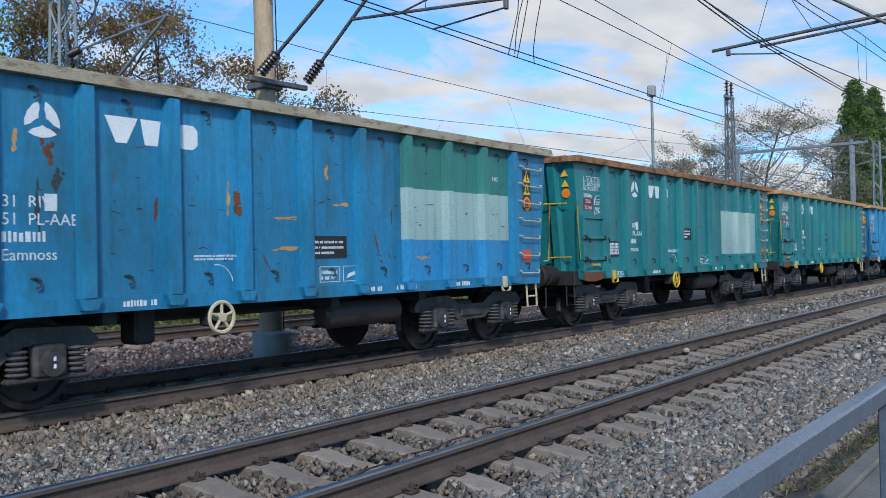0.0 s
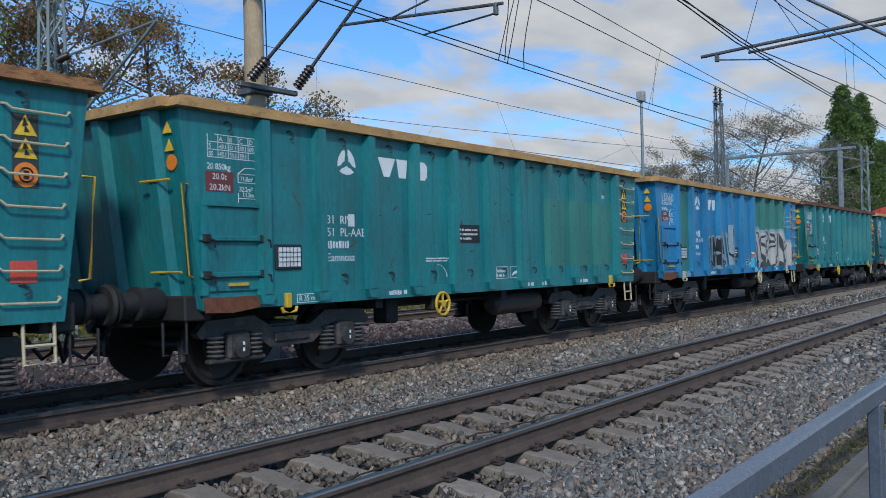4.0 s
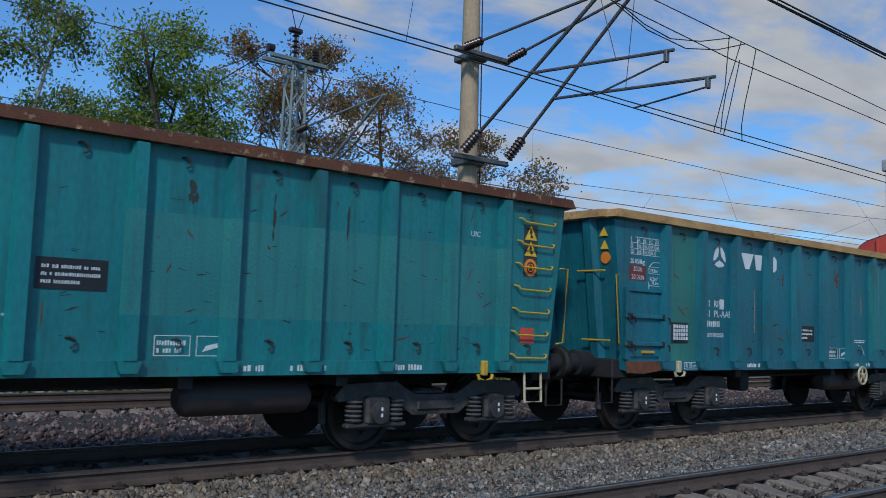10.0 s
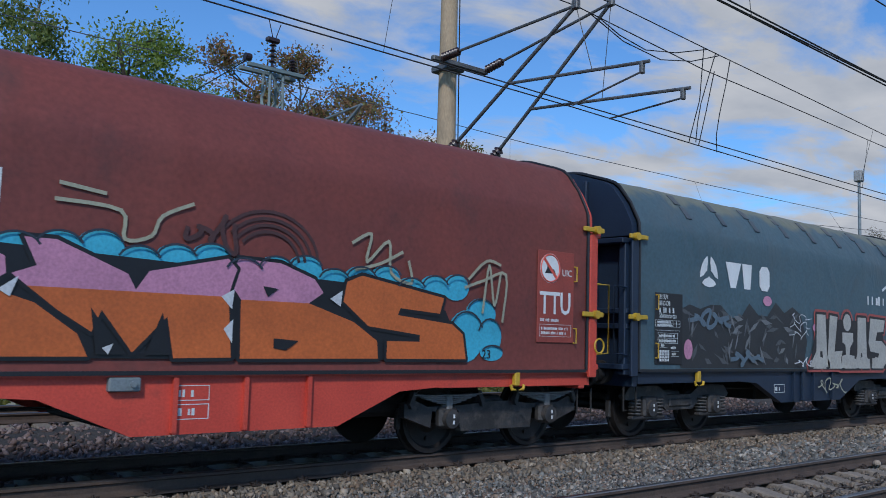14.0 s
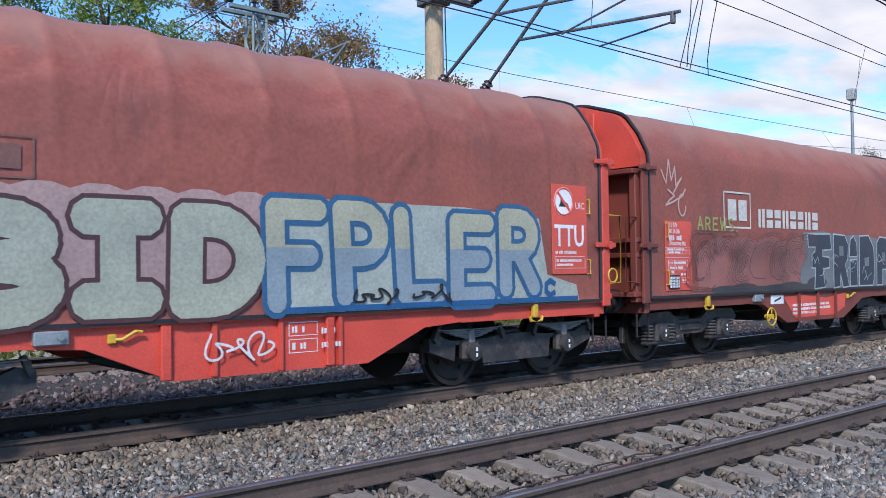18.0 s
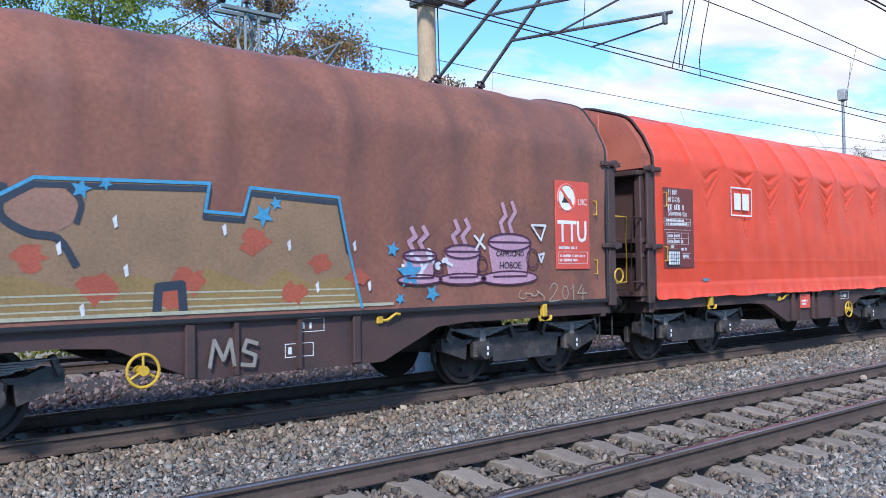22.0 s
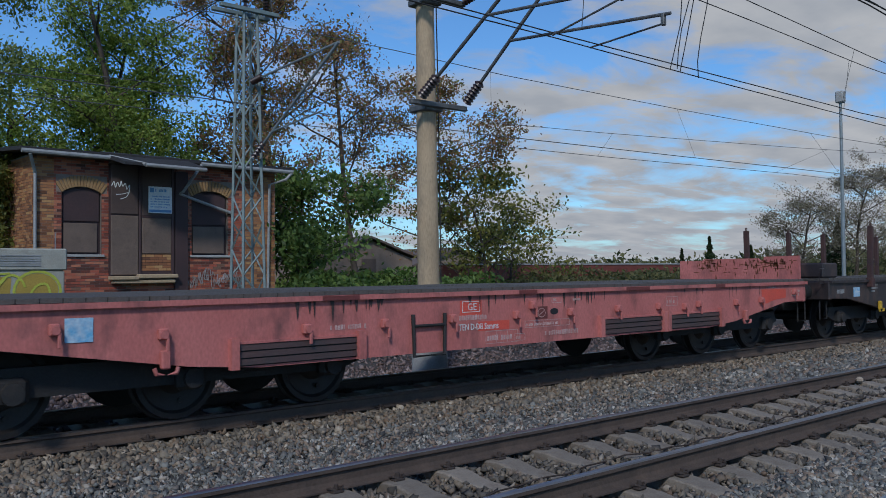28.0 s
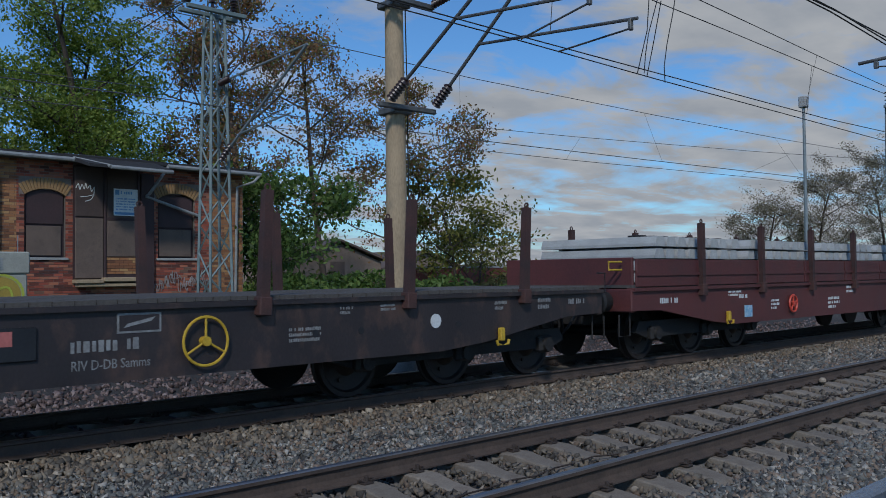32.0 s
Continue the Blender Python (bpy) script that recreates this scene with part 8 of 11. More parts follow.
    part("frame_mark_field", Mb().box(-4.19, -3.83, -1.430, -1.428, 0.96, 1.05), spec["paint"], w, key="r35f")
    lettering("R 35 m", 0.1, L, w, -4.17, -1.4305, 0.972, spacing=0.95)
    if spec.get("dress"):
        spec["dress"](w)
    # rust streaks and scrapes with shapes of their own
    rnd = random.Random(int(spec["seed"]))
    mb = Mb()
    for k in range(spec.get("scrapes", 16)):
        x, z = rnd.uniform(-4.4, 4.6), rnd.uniform(1.3, 2.9)
        if min(abs(x - p) for p in POSTS) < 0.2:
            continue
        l, t, a = rnd.uniform(0.03, 0.16), rnd.uniform(0.004, 0.022), rnd.uniform(-1.7, 1.7)
        n = 7
        pts = [(x + math.cos(a) * l * u - math.sin(a) * t * v * rnd.uniform(0.4, 1), z + math.sin(a) * l * u + math.cos(a) * t * v * rnd.uniform(0.4, 1)) for u, v in ((-1, 0), (-0.5, 0.8), (0.1, 1), (0.7, 0.6), (1, 0), (0.5, -0.7), (-0.3, -0.9))]
        mb.prism(pts, y - 0.0015, y)
    if mb.v:
        joined(part("rust_scrapes", mb, M_RUST, w, "scattered rust scrapes"))
    mb = Mb()
    for k in range(3 * spec.get("scrapes", 16)):
        x, z = rnd.uniform(-4.4, 4.6), rnd.choice((1.35, 1.5, 1.62, 1.95, 2.1, 2.6)) + rnd.gauss(0, 0.07)
        if min(abs(x - p) for p in POSTS) < 0.17:
            continue
        l, t, a = rnd.uniform(0.015, 0.075), rnd.uniform(0.003, 0.011), rnd.gauss(0, 0.25)
        mb.prism([(x + math.cos(a) * l * u - math.sin(a) * t * v * rnd.uniform(0.4, 1.2), z + math.sin(a) * l * u + math.cos(a) * t * v * rnd.uniform(0.4, 1.2)) for u, v in ((-1, 0), (-0.5, 0.8), (0.1, 1), (0.7, 0.6), (1, 0), (0.5, -0.7), (-0.3, -0.9))], y - 0.0012, y)
    if mb.v:
        joined(part("scuff_marks", mb, M_SCUFF, w, "dark scuff marks and dents"))

HOOD = [(1.07, 1.455), (1.6, 1.46), (2.2, 1.46), (2.75, 1.46), (3.1, 1.458), (3.26, 1.448), (3.33, 1.425), (3.6, 1.285), (3.86, 1.085), (3.94, 0.985), (4.0, 0.84), (4.16, 0.32), (4.19, 0.16), (4.2, 0.0)]


def hood_mesh(mat, x0, x1, folds, hoops, seed, sag=0.0, low=0.05, swag=0.0, hem=0.0):
    """Sliding tarpaulin cover: one skin over hoops, with folds and a rolled lower edge."""
    prof = [(-w, z) for z, w in HOOD] + [(w, z) for z, w in reversed(HOOD[:-1])]
    # denser round the section
    dense = []
    for (a, za), (b, zb) in zip(prof, prof[1:]):
        n = max(1, int(math.hypot(b - a, zb - za) / (0.16 if b > 0.4 else 0.028 if hem else 0.05 if swag else 0.16)))
        dense += [(a + (b - a) * k / n, za + (zb - za) * k / n) for k in range(n)]
    dense.append(prof[-1])
    nx = 640 if hem else 240 if swag else 110
    mb = Mb()
    clamp = lambda v: max(0.0, min(1.0, v))
    for i in range(nx + 1):
        x = x0 + (x1 - x0) * i / nx
        u = (x - x0) / (x1 - x0) * hoops
        ridge = max(0.0, 1 - abs(u - round(u)) * 9)
        for j, (y, z) in enumerate(dense):
            out = Vector((0, y, max(0.0, z - 2.9))).normalized()
            d = 0.0
            if folds:
                q = noise.noise(Vector((x * 1.4 + seed, z * 0.55 + y * 0.3, seed * 3.1)))
                hang = clamp((z - 1.15) / 0.5) * (low + (1 - low) * math.exp(-((z - 3.0) / (0.35 + 0.5 * low)) ** 2))
                d = folds * 0.6 * q * hang
            up = clamp((z - 3.2) / 0.12) if hem else 1 if z > 2.9 else max(0.0, (z - 2.3) / 0.6)
            d += sag * (ridge - 0.35) * up
            if swag:
                bay, uu = math.floor(u), u - math.floor(u)
                amp = 0.55 + 0.45 * abs(math.sin(bay * 7.3 + seed))
                if hem:
                    # loose cloth hangs in nested pleats from hoop to hoop below the shoulder
                    mid = 0.5 + 0.12 * math.sin(bay * 2.3 + seed)
                    v = uu / mid if uu < mid else (1 - uu) / (1 - mid)
                    depth = 3.27 - z + 0.05 * noise.noise(Vector((x * 1.3, z * 1.3, seed)))
                    flat = clamp((x + 4.2) / 0.5) * clamp((4.2 - x) / 0.5)
                    near = max(0.02, v * 0.5 * (x1 - x0) / hoops)
                    s = max(0.0, depth) * 0.535 / near
                    length = 0.25 * near / math.hypot(0.535, s)
                    reach = 1.3 + 0.25 * math.sin(bay * 4.1)
                    live = flat * clamp(depth / 0.06) * clamp((reach - s) / 0.5) * clamp((length - 0.016) / 0.022)
                    turn = 6.283 * (s / 0.25 + 0.25 * math.sin(bay * 5.0)) + 1.2 * noise.noise(Vector((x * 1.6, z * 1.6, seed + 4)))
                    d += 0.08 * amp * live * length * (math.sin(turn) + 0.35 * math.sin(2 * turn + 1))
                    d += 0.0045 * flat * clamp(depth / 0.1) * clamp((reach - depth) / 0.3) * math.exp(-((1 - v) / 0.16) ** 2) * math.sin(6.283 * depth / 0.095)
                    d -= 0.02 * flat * v * clamp(depth / 0.15) * clamp((reach - depth) / 0.6)
                    # long soft pulls below the pleats
                    d += 0.010 * flat * noise.noise(Vector((x * 3.0 + 0.6 * z, z * 0.5, 3.0))) * clamp((2.9 - z) / 0.6)
                    # sunken bays of the roof between the hoops
                    d -= 0.012 * math.sin(math.pi * uu) * clamp((z - 3.2) / 0.15)
                else:
                    # shallow swags on the roof between the hoops
                    bow = 0.16 * math.sin(math.pi * uu)
                    ph = z - 3.2 + bow + 0.05 * noise.noise(Vector((x * 1.7, z * 1.7, seed)))
                    d += 0.5 * swag * amp * math.sin(6.283 * ph / 0.3) * math.exp(-((z - 3.5) / 0.28) ** 2) * math.sin(math.pi * uu)
                    d -= 0.8 * swag * math.sin(math.pi * uu) * clamp((z - 3.1) / 0.3)
            if j in (0, len(dense) - 1):
                d += 0.012
            drop = 0.0
            if hem:
                # seams along the cover, a doubled hem that flares and hangs over the edge
                d += 0.006 * math.exp(-((z - 3.82) / 0.018) ** 2) + 0.004 * math.exp(-((z - 1.62) / 0.02) ** 2)
                if z < 1.3:
                    d += 0.02 * clamp((1.27 - z) / 0.03)
                if z < 1.2:
                    k = (1.2 - z) / 0.13
                    wave = noise.noise(Vector((x * 1.6, 2.0, seed))) + 0.5 * noise.noise(Vector((x * 5, 4.0, seed)))
                    d += hem * k * (0.5 + 0.8 * wave)
                    drop = hem * k * (0.6 + 0.5 * wave)
            mb.v.append((x, y + out.y * d, z + out.z * d - drop))
    m = len(dense)
    for i in range(nx):
        for j in range(m - 1):
            mb.f.append((i * m + j, i * m + j + 1, (i + 1) * m + j + 1, (i + 1) * m + j))
    return mb.mesh("tarpaulin", mat, True)


def end_outline(inset=0.0, z0=3.05):
    pts = [(w - inset, z - inset * 0.4) for z, w in HOOD if z >= z0 - 0.1]
    return [(-y, z) for y, z in pts] + [(y, z) for y, z in reversed(pts[:-1])]


def number_panel(w, spec):
    """Flat data panel with codes, a load table and a document holder."""
    y = -1.466
    pm = spec.get("plate", M_RED_SIGN)
    x0, x1, z0, z1 = spec.get("panel", (-5.08, -4.36, 1.16, 2.26))
    kx, kz = (x1 - x0) / 0.85, (z1 - z0) / 1.34
    X, Z = lambda a: x0 + a * kx, lambda b: z1 - b * kz
    part("number_panel", Mb().box(x0, x1, y - 0.012, y, z0, z1, 0.004), pm, w, spec.get("plate_label", "flat red data panel"), key=("npan", x0, z0))
    yy = y - 0.013
    L = M_LETTER
    lettering(spec.get("code1", "31 RIV"), 0.13 * kz, L, w, X(0.12), yy, Z(0.12), width=0.26 * kx)
    lettering(spec.get("code2", "80 D-DB"), 0.13 * kz, L, w, X(0.12), yy, Z(0.24), width=0.33 * kx)
    bars(w, L, X(0.12), yy, Z(0.375), 0.62 * kx, 0.105 * kz, 1, seed=spec["seed"])
    lettering("Shimmns-ttu", 0.14 * kz, L, w, X(0.12), yy, Z(0.47), width=0.52 * kx)
    tab = Mb()
    for b in (0.51, 0.57, 0.63, 0.7):
        tab.box(X(0.0), X(0.76), yy - 0.002, yy, Z(b) - 0.005, Z(b))
    for k in range(8):
        tab.box(X(0.0 + 0.108 * k), X(0.0 + 0.108 * k) + 0.006, yy - 0.002, yy, Z(0.63), Z(0.51))
    for b in (0.75, 0.845, 0.94):
        tab.box(X(0.08), X(0.7), yy - 0.002, yy, Z(b) - 0.005, Z(b))
    for k in range(4):
        tab.box(X(0.08 + 0.2 * k), X(0.08 + 0.2 * k) + 0.006, yy - 0.002, yy, Z(0.94), Z(0.75))
    tab.box(X(0.15), X(0.36), yy - 0.002, yy, Z(1.02) - 0.004, Z(1.02)).box(X(0.5), X(0.74), yy - 0.002, yy, Z(1.1), Z(1.095)).box(X(0.5), X(0.74), yy - 0.002, yy, Z(1.19), Z(1.185))
    part("load_table", tab, L, w, "white ruled table", key=("ltabh", x0, z0))["kind"] = "stuff"
    for k, (a, b, ww, hh) in enumerate(((0.06, 0.565, 0.68, 0.04), (0.06, 0.625, 0.68, 0.04), (0.12, 0.83, 0.55, 0.055), (0.12, 0.925, 0.55, 0.055), (0.18, 1.01, 0.15, 0.06), (0.48, 1.05, 0.26, 0.05), (0.52, 1.17, 0.2, 0.055))):
        bars(w, L, X(a), yy, Z(b), ww * kx, hh * kz, 1, seed=spec["seed"] * 9 + k)
    bx0, bx1, bz0, bz1 = X(0.08), X(0.43), Z(1.31), Z(1.04)
    part("document_board", Mb().box(bx0, bx1, yy - 0.012, yy, bz0, bz1, 0.005), M_BLACK, w, "black framed document holder", key=("boardh", x0, z0))
    part("document", Mb().box(bx0 + 0.025, bx1 - 0.025, yy - 0.016, yy - 0.012, bz0 + 0.025, bz1 - 0.025), M_WHITE, w, "white paper behind a wire grid", key=("paperh", x0, z0))
    pb = Mb()
    for i in range(1, 6):
        g = bx0 + 0.025 + (bx1 - bx0 - 0.05) * i / 6
        pb.box(g - 0.003, g + 0.003, yy - 0.02, yy - 0.0165, bz0 + 0.025, bz1 - 0.025)
    for j in range(1, 4):
        g = bz0 + 0.025 + (bz1 - bz0 - 0.05) * j / 4
        pb.box(bx0 + 0.025, bx1 - 0.025, yy - 0.024, yy - 0.0205, g - 0.003, g + 0.003)
    part("wire_grid", pb, M_UNDER, w, "thin wire grid", key=("pgridh", x0, z0))["kind"] = "stuff"
    for b in (0.32, 1.22):
        part("grab_handle", Mb().tube([(X(0.02), y - 0.01, Z(b)), (X(0.02), y - 0.06, Z(b)), (X(0.02), y - 0.06, Z(b) + 0.22), (X(0.02), y - 0.01, Z(b) + 0.22)], 0.014, 5), M_YELLOW, w, "yellow grab handle", key=("ghp", x0, z0, b))


def door_panel(w, spec):
    """Blue steel door with a stepped front edge, sparse white codes and a document holder."""
    x0, x1, z0, z1 = spec["panel"]
    y = -1.466
    kx, kz = x1 - x0, z1 - z0
    X, Z = lambda a: x0 + a * kx, lambda b: z1 - b * kz
    edge = [(X(0.03), z0), (X(0.97), z0), (x1, Z(0.97)), (X(0.98), z1), (X(0.22), z1), (X(0.15), Z(0.04)), (X(0.15), Z(0.44)), (X(0.24), Z(0.46)), (X(0.24), Z(0.64)), (x0, Z(0.66)), (x0, Z(0.97))]
    part("number_panel", Mb().prism(edge, y - 0.02, y), spec["plate"], w, spec["plate_label"])
    yy = y - 0.021
    part("document_board", Mb().box(X(0.7), X(0.97), yy - 0.012, yy, Z(0.86), Z(0.71), 0.005), M_BLACK, w, "black framed document holder")
    part("document", Mb().box(X(0.72), X(0.95), yy - 0.016, yy - 0.012, Z(0.845), Z(0.725)), M_WHITE, w, "white paper behind a wire grid")
    grid = Mb()
    for i in range(1, 5):
        g = X(0.72) + (X(0.95) - X(0.72)) * i / 5
        grid.box(g - 0.003, g + 0.003, yy - 0.02, yy - 0.0165, Z(0.845), Z(0.725))
    for i in range(1, 4):
        g = Z(0.845) + (Z(0.725) - Z(0.845)) * i / 4
        grid.box(X(0.72), X(0.95), yy - 0.024, yy - 0.0205, g - 0.003, g + 0.003)
    part("wire_grid", grid, M_UNDER, w, "thin wire grid")["kind"] = "stuff"
    L = M_LETTER
    lettering("37 TEN", 0.1, L, w, X(0.26), yy, Z(0.55), width=0.22)
    lettering("84 NL-", 0.1, L, w, X(0.26), yy, Z(0.61), width=0.2)
    bars(w, L, X(0.49), yy, Z(0.61), 0.2, 0.07, 1, seed=5)
    bars(w, L, X(0.26), yy, Z(0.68), 0.52, 0.09, 1, seed=6)
    lettering("Shimmns", 0.1, L, w, X(0.26), yy, Z(0.74), width=0.25)
    lettering("GE", 0.1, L, w, X(0.75), yy, Z(0.395), width=0.1)
    marks = Mb()
    for a, b, c, d in ((0.7, 0.9, 0.285, 0.17), (0.68, 0.9, 0.415, 0.335), (0.09, 0.85, 0.975, 0.87)):
        xa, xb, za, zb = X(a), X(b), Z(c), Z(d)
        marks.box(xa, xb, yy - 0.002, yy, za, za + 0.007).box(xa, xb, yy - 0.002, yy, zb - 0.007, zb).box(xa, xa + 0.007, yy - 0.002, yy, za + 0.007, zb - 0.007).box(xb - 0.007, xb, yy - 0.002, yy, za + 0.007, zb - 0.007)
    for b in (0.905, 0.94):
        marks.box(X(0.1), X(0.84), yy - 0.002, yy, Z(b), Z(b) + 0.006)
    marks.ring((X(0.79), yy - 0.001, Z(0.228)), 0.045, 0.006, "y", 14, 4)
    part("load_table", marks, L, w, "white outlined marks and ruled table")["kind"] = "stuff"
    for k, b in enumerate((0.9, 0.935)):
        bars(w, L, X(0.13), yy, Z(b), 0.62 * kx, 0.03, 1, seed=8 + k)
    for b in (0.28, 0.82):
        part("grab_handle", Mb().tube([(X(0.19 if b < 0.5 else 0.16), y - 0.01, Z(b)), (X(0.19 if b < 0.5 else 0.16), y - 0.07, Z(b)), (X(0.19 if b < 0.5 else 0.16), y - 0.07, Z(b) + 0.22), (X(0.19 if b < 0.5 else 0.16), y - 0.01, Z(b) + 0.22)], 0.014, 5), M_YELLOW, w, "yellow grab handle")


def hooded_wagon(middle, spec):
    """Coil wagon with a sliding tarpaulin hood, framed steel ends and fishbelly sills."""
    w = wagon("hooded_coil_wagon", spec["label"], middle, "hooded coil wagons of the train")
    steel, endc, tarp = spec["steel"], spec["end"], spec["tarp"]
    t = part("tarpaulin", hood_mesh(tarp, -5.47, 5.22, spec.get("folds", 0.0), 10 if spec.get("swag") else 7, spec["seed"], spec.get("sag", 0.012), spec.get("low", 0.04), spec.get("swag", 0), spec.get("hem", 0.0)), None, w, spec["tarp_label"])
    part("edge_strip", Mb().box(-5.48, 5.24, -1.475, -1.45, 1.05, 1.09), M_BLACK, t, "dark lower edge strip", key="estrip")
    before = set(w.children)
    for e in (-1, 1):
        # hoop seal at the end of the cover
        seal = Mb()
        ring = [(-ww, z) for z, ww in HOOD] + [(ww, z) for z, ww in reversed(HOOD[:-1])]
        seal.tube([(e * 5.36, y * 1.008, z + 0.012) for y, z in ring], spec.get("seal_r", 0.025), 6)
        part("hoop_seal", seal, spec.get("seal", M_BLACK), w, "dark rubber hoop at the end of the cover", key=("seal", e), smooth=True)
        # hood end: domed steel panel with two ribs
        hood = part("end_hood", Mb().prism(end_outline(0.03), min(e * 5.36, e * 5.5), max(e * 5.36, e * 5.5), "x"), endc, w, "steel end hood panel", key=("ehood", e))
        for y in (-0.55, 0.58):
            part("hood_rib", Mb().box(min(e * 5.5, e * 5.57), max(e * 5.5, e * 5.57), y - 0.035, y + 0.035, 3.05, 4.0, 0.01), endc, hood, key=("hrib", e, y))
        # framed end wall
        wall = part("end_wall", Mb().box(min(e * 5.38, e * 5.44), max(e * 5.38, e * 5.44), -1.38, 1.38, 1.07, 3.04), spec.get("endlow", steel), w, "ribbed steel end wall", key=("ew", e))
        for y in (-1.34, -0.7, 0.0, 0.7, 1.34):
            part("end_post", Mb().box(min(e * 5.44, e * 5.62), max(e * 5.44, e * 5.62), y - 0.06, y + 0.06, 1.0, 3.04, 0.012), spec.get("endlow", steel), wall, key=("ep", e, y))
        for z, d in ((3.0, 0.27), (1.95, 0.16), (1.72, 0.16), (1.12, 0.25)):
            part("end_beam", Mb().box(min(e * 5.44, e * (5.44 + d)), max(e * 5.44, e * (5.44 + d)), -1.42, 1.42, z - 0.04, z + 0.04, 0.012), spec.get("endlow", steel), wall, key=("eb", e, z))
        part("corner_plate", Mb().box(min(e * 5.4, e * 5.56), max(e * 5.4, e * 5.56), -1.49, -1.44, 0.98, 3.02, 0.01), spec.get("corner", steel), w, key=("cp", e))
        for z in (3.06, 1.86):
            part("locking_lever", Mb().box(min(e * 5.22, e * 5.66), max(e * 5.22, e * 5.66), -1.53, -1.49, z - 0.035, z + 0.035, 0.01).turned([(-1.56, 0.06), (-1.48, 0.06)], "y", 10, (e * 5.5, 0, z)), spec.get("lever", steel), w, "cover locking lever", key=("lev", e, z))
        part("buffer_beam", Mb().box(min(e * 5.3, e * 5.42), max(e * 5.3, e * 5.42), -1.4, 1.4, 0.82, 1.06, 0.015), steel, w, key=("bbm", e))
        part("handrail", Mb().tube([(e * 5.62, -1.42, 2.3), (e * 5.9, -1.42, 2.3), (e * 5.9, -1.42, 1.32), (e * 5.6, -1.42, 1.3)], 0.018, 6), spec.get("rail", M_YELLOW) if e > 0 else spec.get("endlow", steel), w, "bent tube handrail", key=("hrr", e), smooth=True)
        if e > 0:
            part("pull_ring", Mb().ring((e * 5.6, -1.5, 1.42), 0.1, 0.013, "y", 18, 5), M_YELLOW, w, "yellow pull ring", key=("pr", e))
        for k, z in enumerate((2.2, 2.02)):
            xx = e * 5.63
            if k == 0:
                part("warning_triangle", Mb().prism([(-0.8, z), (-0.62, z), (-0.71, z + 0.16)], min(xx, xx + e * 0.005), max(xx, xx + e * 0.005), "x"), M_WARN, w, "yellow warning triangle", key=("wt", e))
            else:
                part("warning_disc", Mb().turned([(xx, 0.085), (xx + e * 0.005, 0.085)], "x", 18, (0, -0.71, z + 0.05)), M_ORANGE, w, "orange round warning sign", key=("wd", e))
    # the framed ends sit a little towards the front buffers
    for ob in set(w.children) - before:
        ob.location.x -= 0.11
    # sole bars: shallow at the ends, deep in the middle
    for s in (-1, 1):
        ya, yb = min(s * 1.28, s * 1.40), max(s * 1.28, s * 1.40)
        tip = spec.get("sole_end", steel)
        part("sole_bar", Mb().prism([(-2.6, 1.035), (-2.6, 0.88), (-2.0, 0.84), (-1.15, 0.48), (1.15, 0.48), (2.0, 0.84), (2.6, 0.88), (2.6, 1.035)], ya, yb), steel, w, "deep fishbelly sole bar", key=("sb", s))
        for e in (-1, 1):
            part("sole_bar", Mb().box(min(e * 2.6, e * 5.4), max(e * 2.6, e * 5.4), ya, yb, 0.87, 1.035), tip, w, "shallow end of the sole bar", key=("sbe", s, e))
        part("sole_flange", Mb().box(-5.4, 5.4, min(s * 1.26, s * 1.46), max(s * 1.26, s * 1.46), 1.035, 1.065), tip, w, "flat flange along the sole bar", key=("sbf", s))
        for x in (-0.75, 0.0, 0.75):
            part("sole_rib", Mb().box(x - 0.025, x + 0.025, min(s * 1.40, s * 1.45), max(s * 1.40, s * 1.45), 0.5, 1.03), steel, w, key=("sr", s, x))
    part("floor_frame", Mb().box(-5.3, 5.3, -1.26, 1.26, 0.9, 1.03).box(-1.2, 1.2, -0.9, 0.9, 0.5, 0.9, 0.03), M_UNDER, w, "dark underframe", key="hff")
    mb = Mb()
    mb.tube([(-2.3, -0.9, 0.72), (2.3, -0.9, 0.72)], 0.02, 6).turned([(-0.4, 0.15), (0.4, 0.15)], "x", 12, (2.2, -0.6, 0.62))
    part("brake_pipe", mb, M_UNDER, w, key="bpip")
    for x in (-3.88, 3.88):
        rope_hook(w, x, -1.43, 0.9, spec.get("hook", M_YELLOW))
        bogie(w, x, spec.get("bogie", "coil"), 1.8)
    if spec.get("wheel_x") is not None:
        hand_wheel(w, spec["wheel_x"], -1.44, 0.62, 0.155, M_YELLOW, 3)
    buffers(w, 5.955, z=1.02, mat=spec.get("buffer"))
    for k, (kind, x, z) in enumerate(spec.get("fittings", ())):
        if kind == "lever":
            part("release_lever", Mb().tube([(x, -1.41, z), (x + 0.08, -1.45, z), (x + 0.2, -1.46, z + 0.07), (x + 0.26, -1.46, z + 0.06)], 0.018, 6).box(x - 0.05, x + 0.03, -1.44, -1.4, z - 0.04, z + 0.05, 0.01), M_YELLOW, w, "yellow brake release lever", key=("rlev", x, z))
        elif kind == "box":
            part("valve_box", Mb().box(x, x + 0.3, -1.47, -1.39, z, z + 0.13, 0.012).turned([(-1.5, 0.03), (-1.46, 0.03)], "y", 8, (x + 0.22, 0, z + 0.07)), M_GALV, w, "small grey valve box", key=("vbox", x, z))
        elif kind == "beam":
            part("stiffener", Mb().box(x - 0.05, x + 0.05, -1.455, -1.4, 0.5, 1.03, 0.008), steel, w, key=("stf", x))
        else:
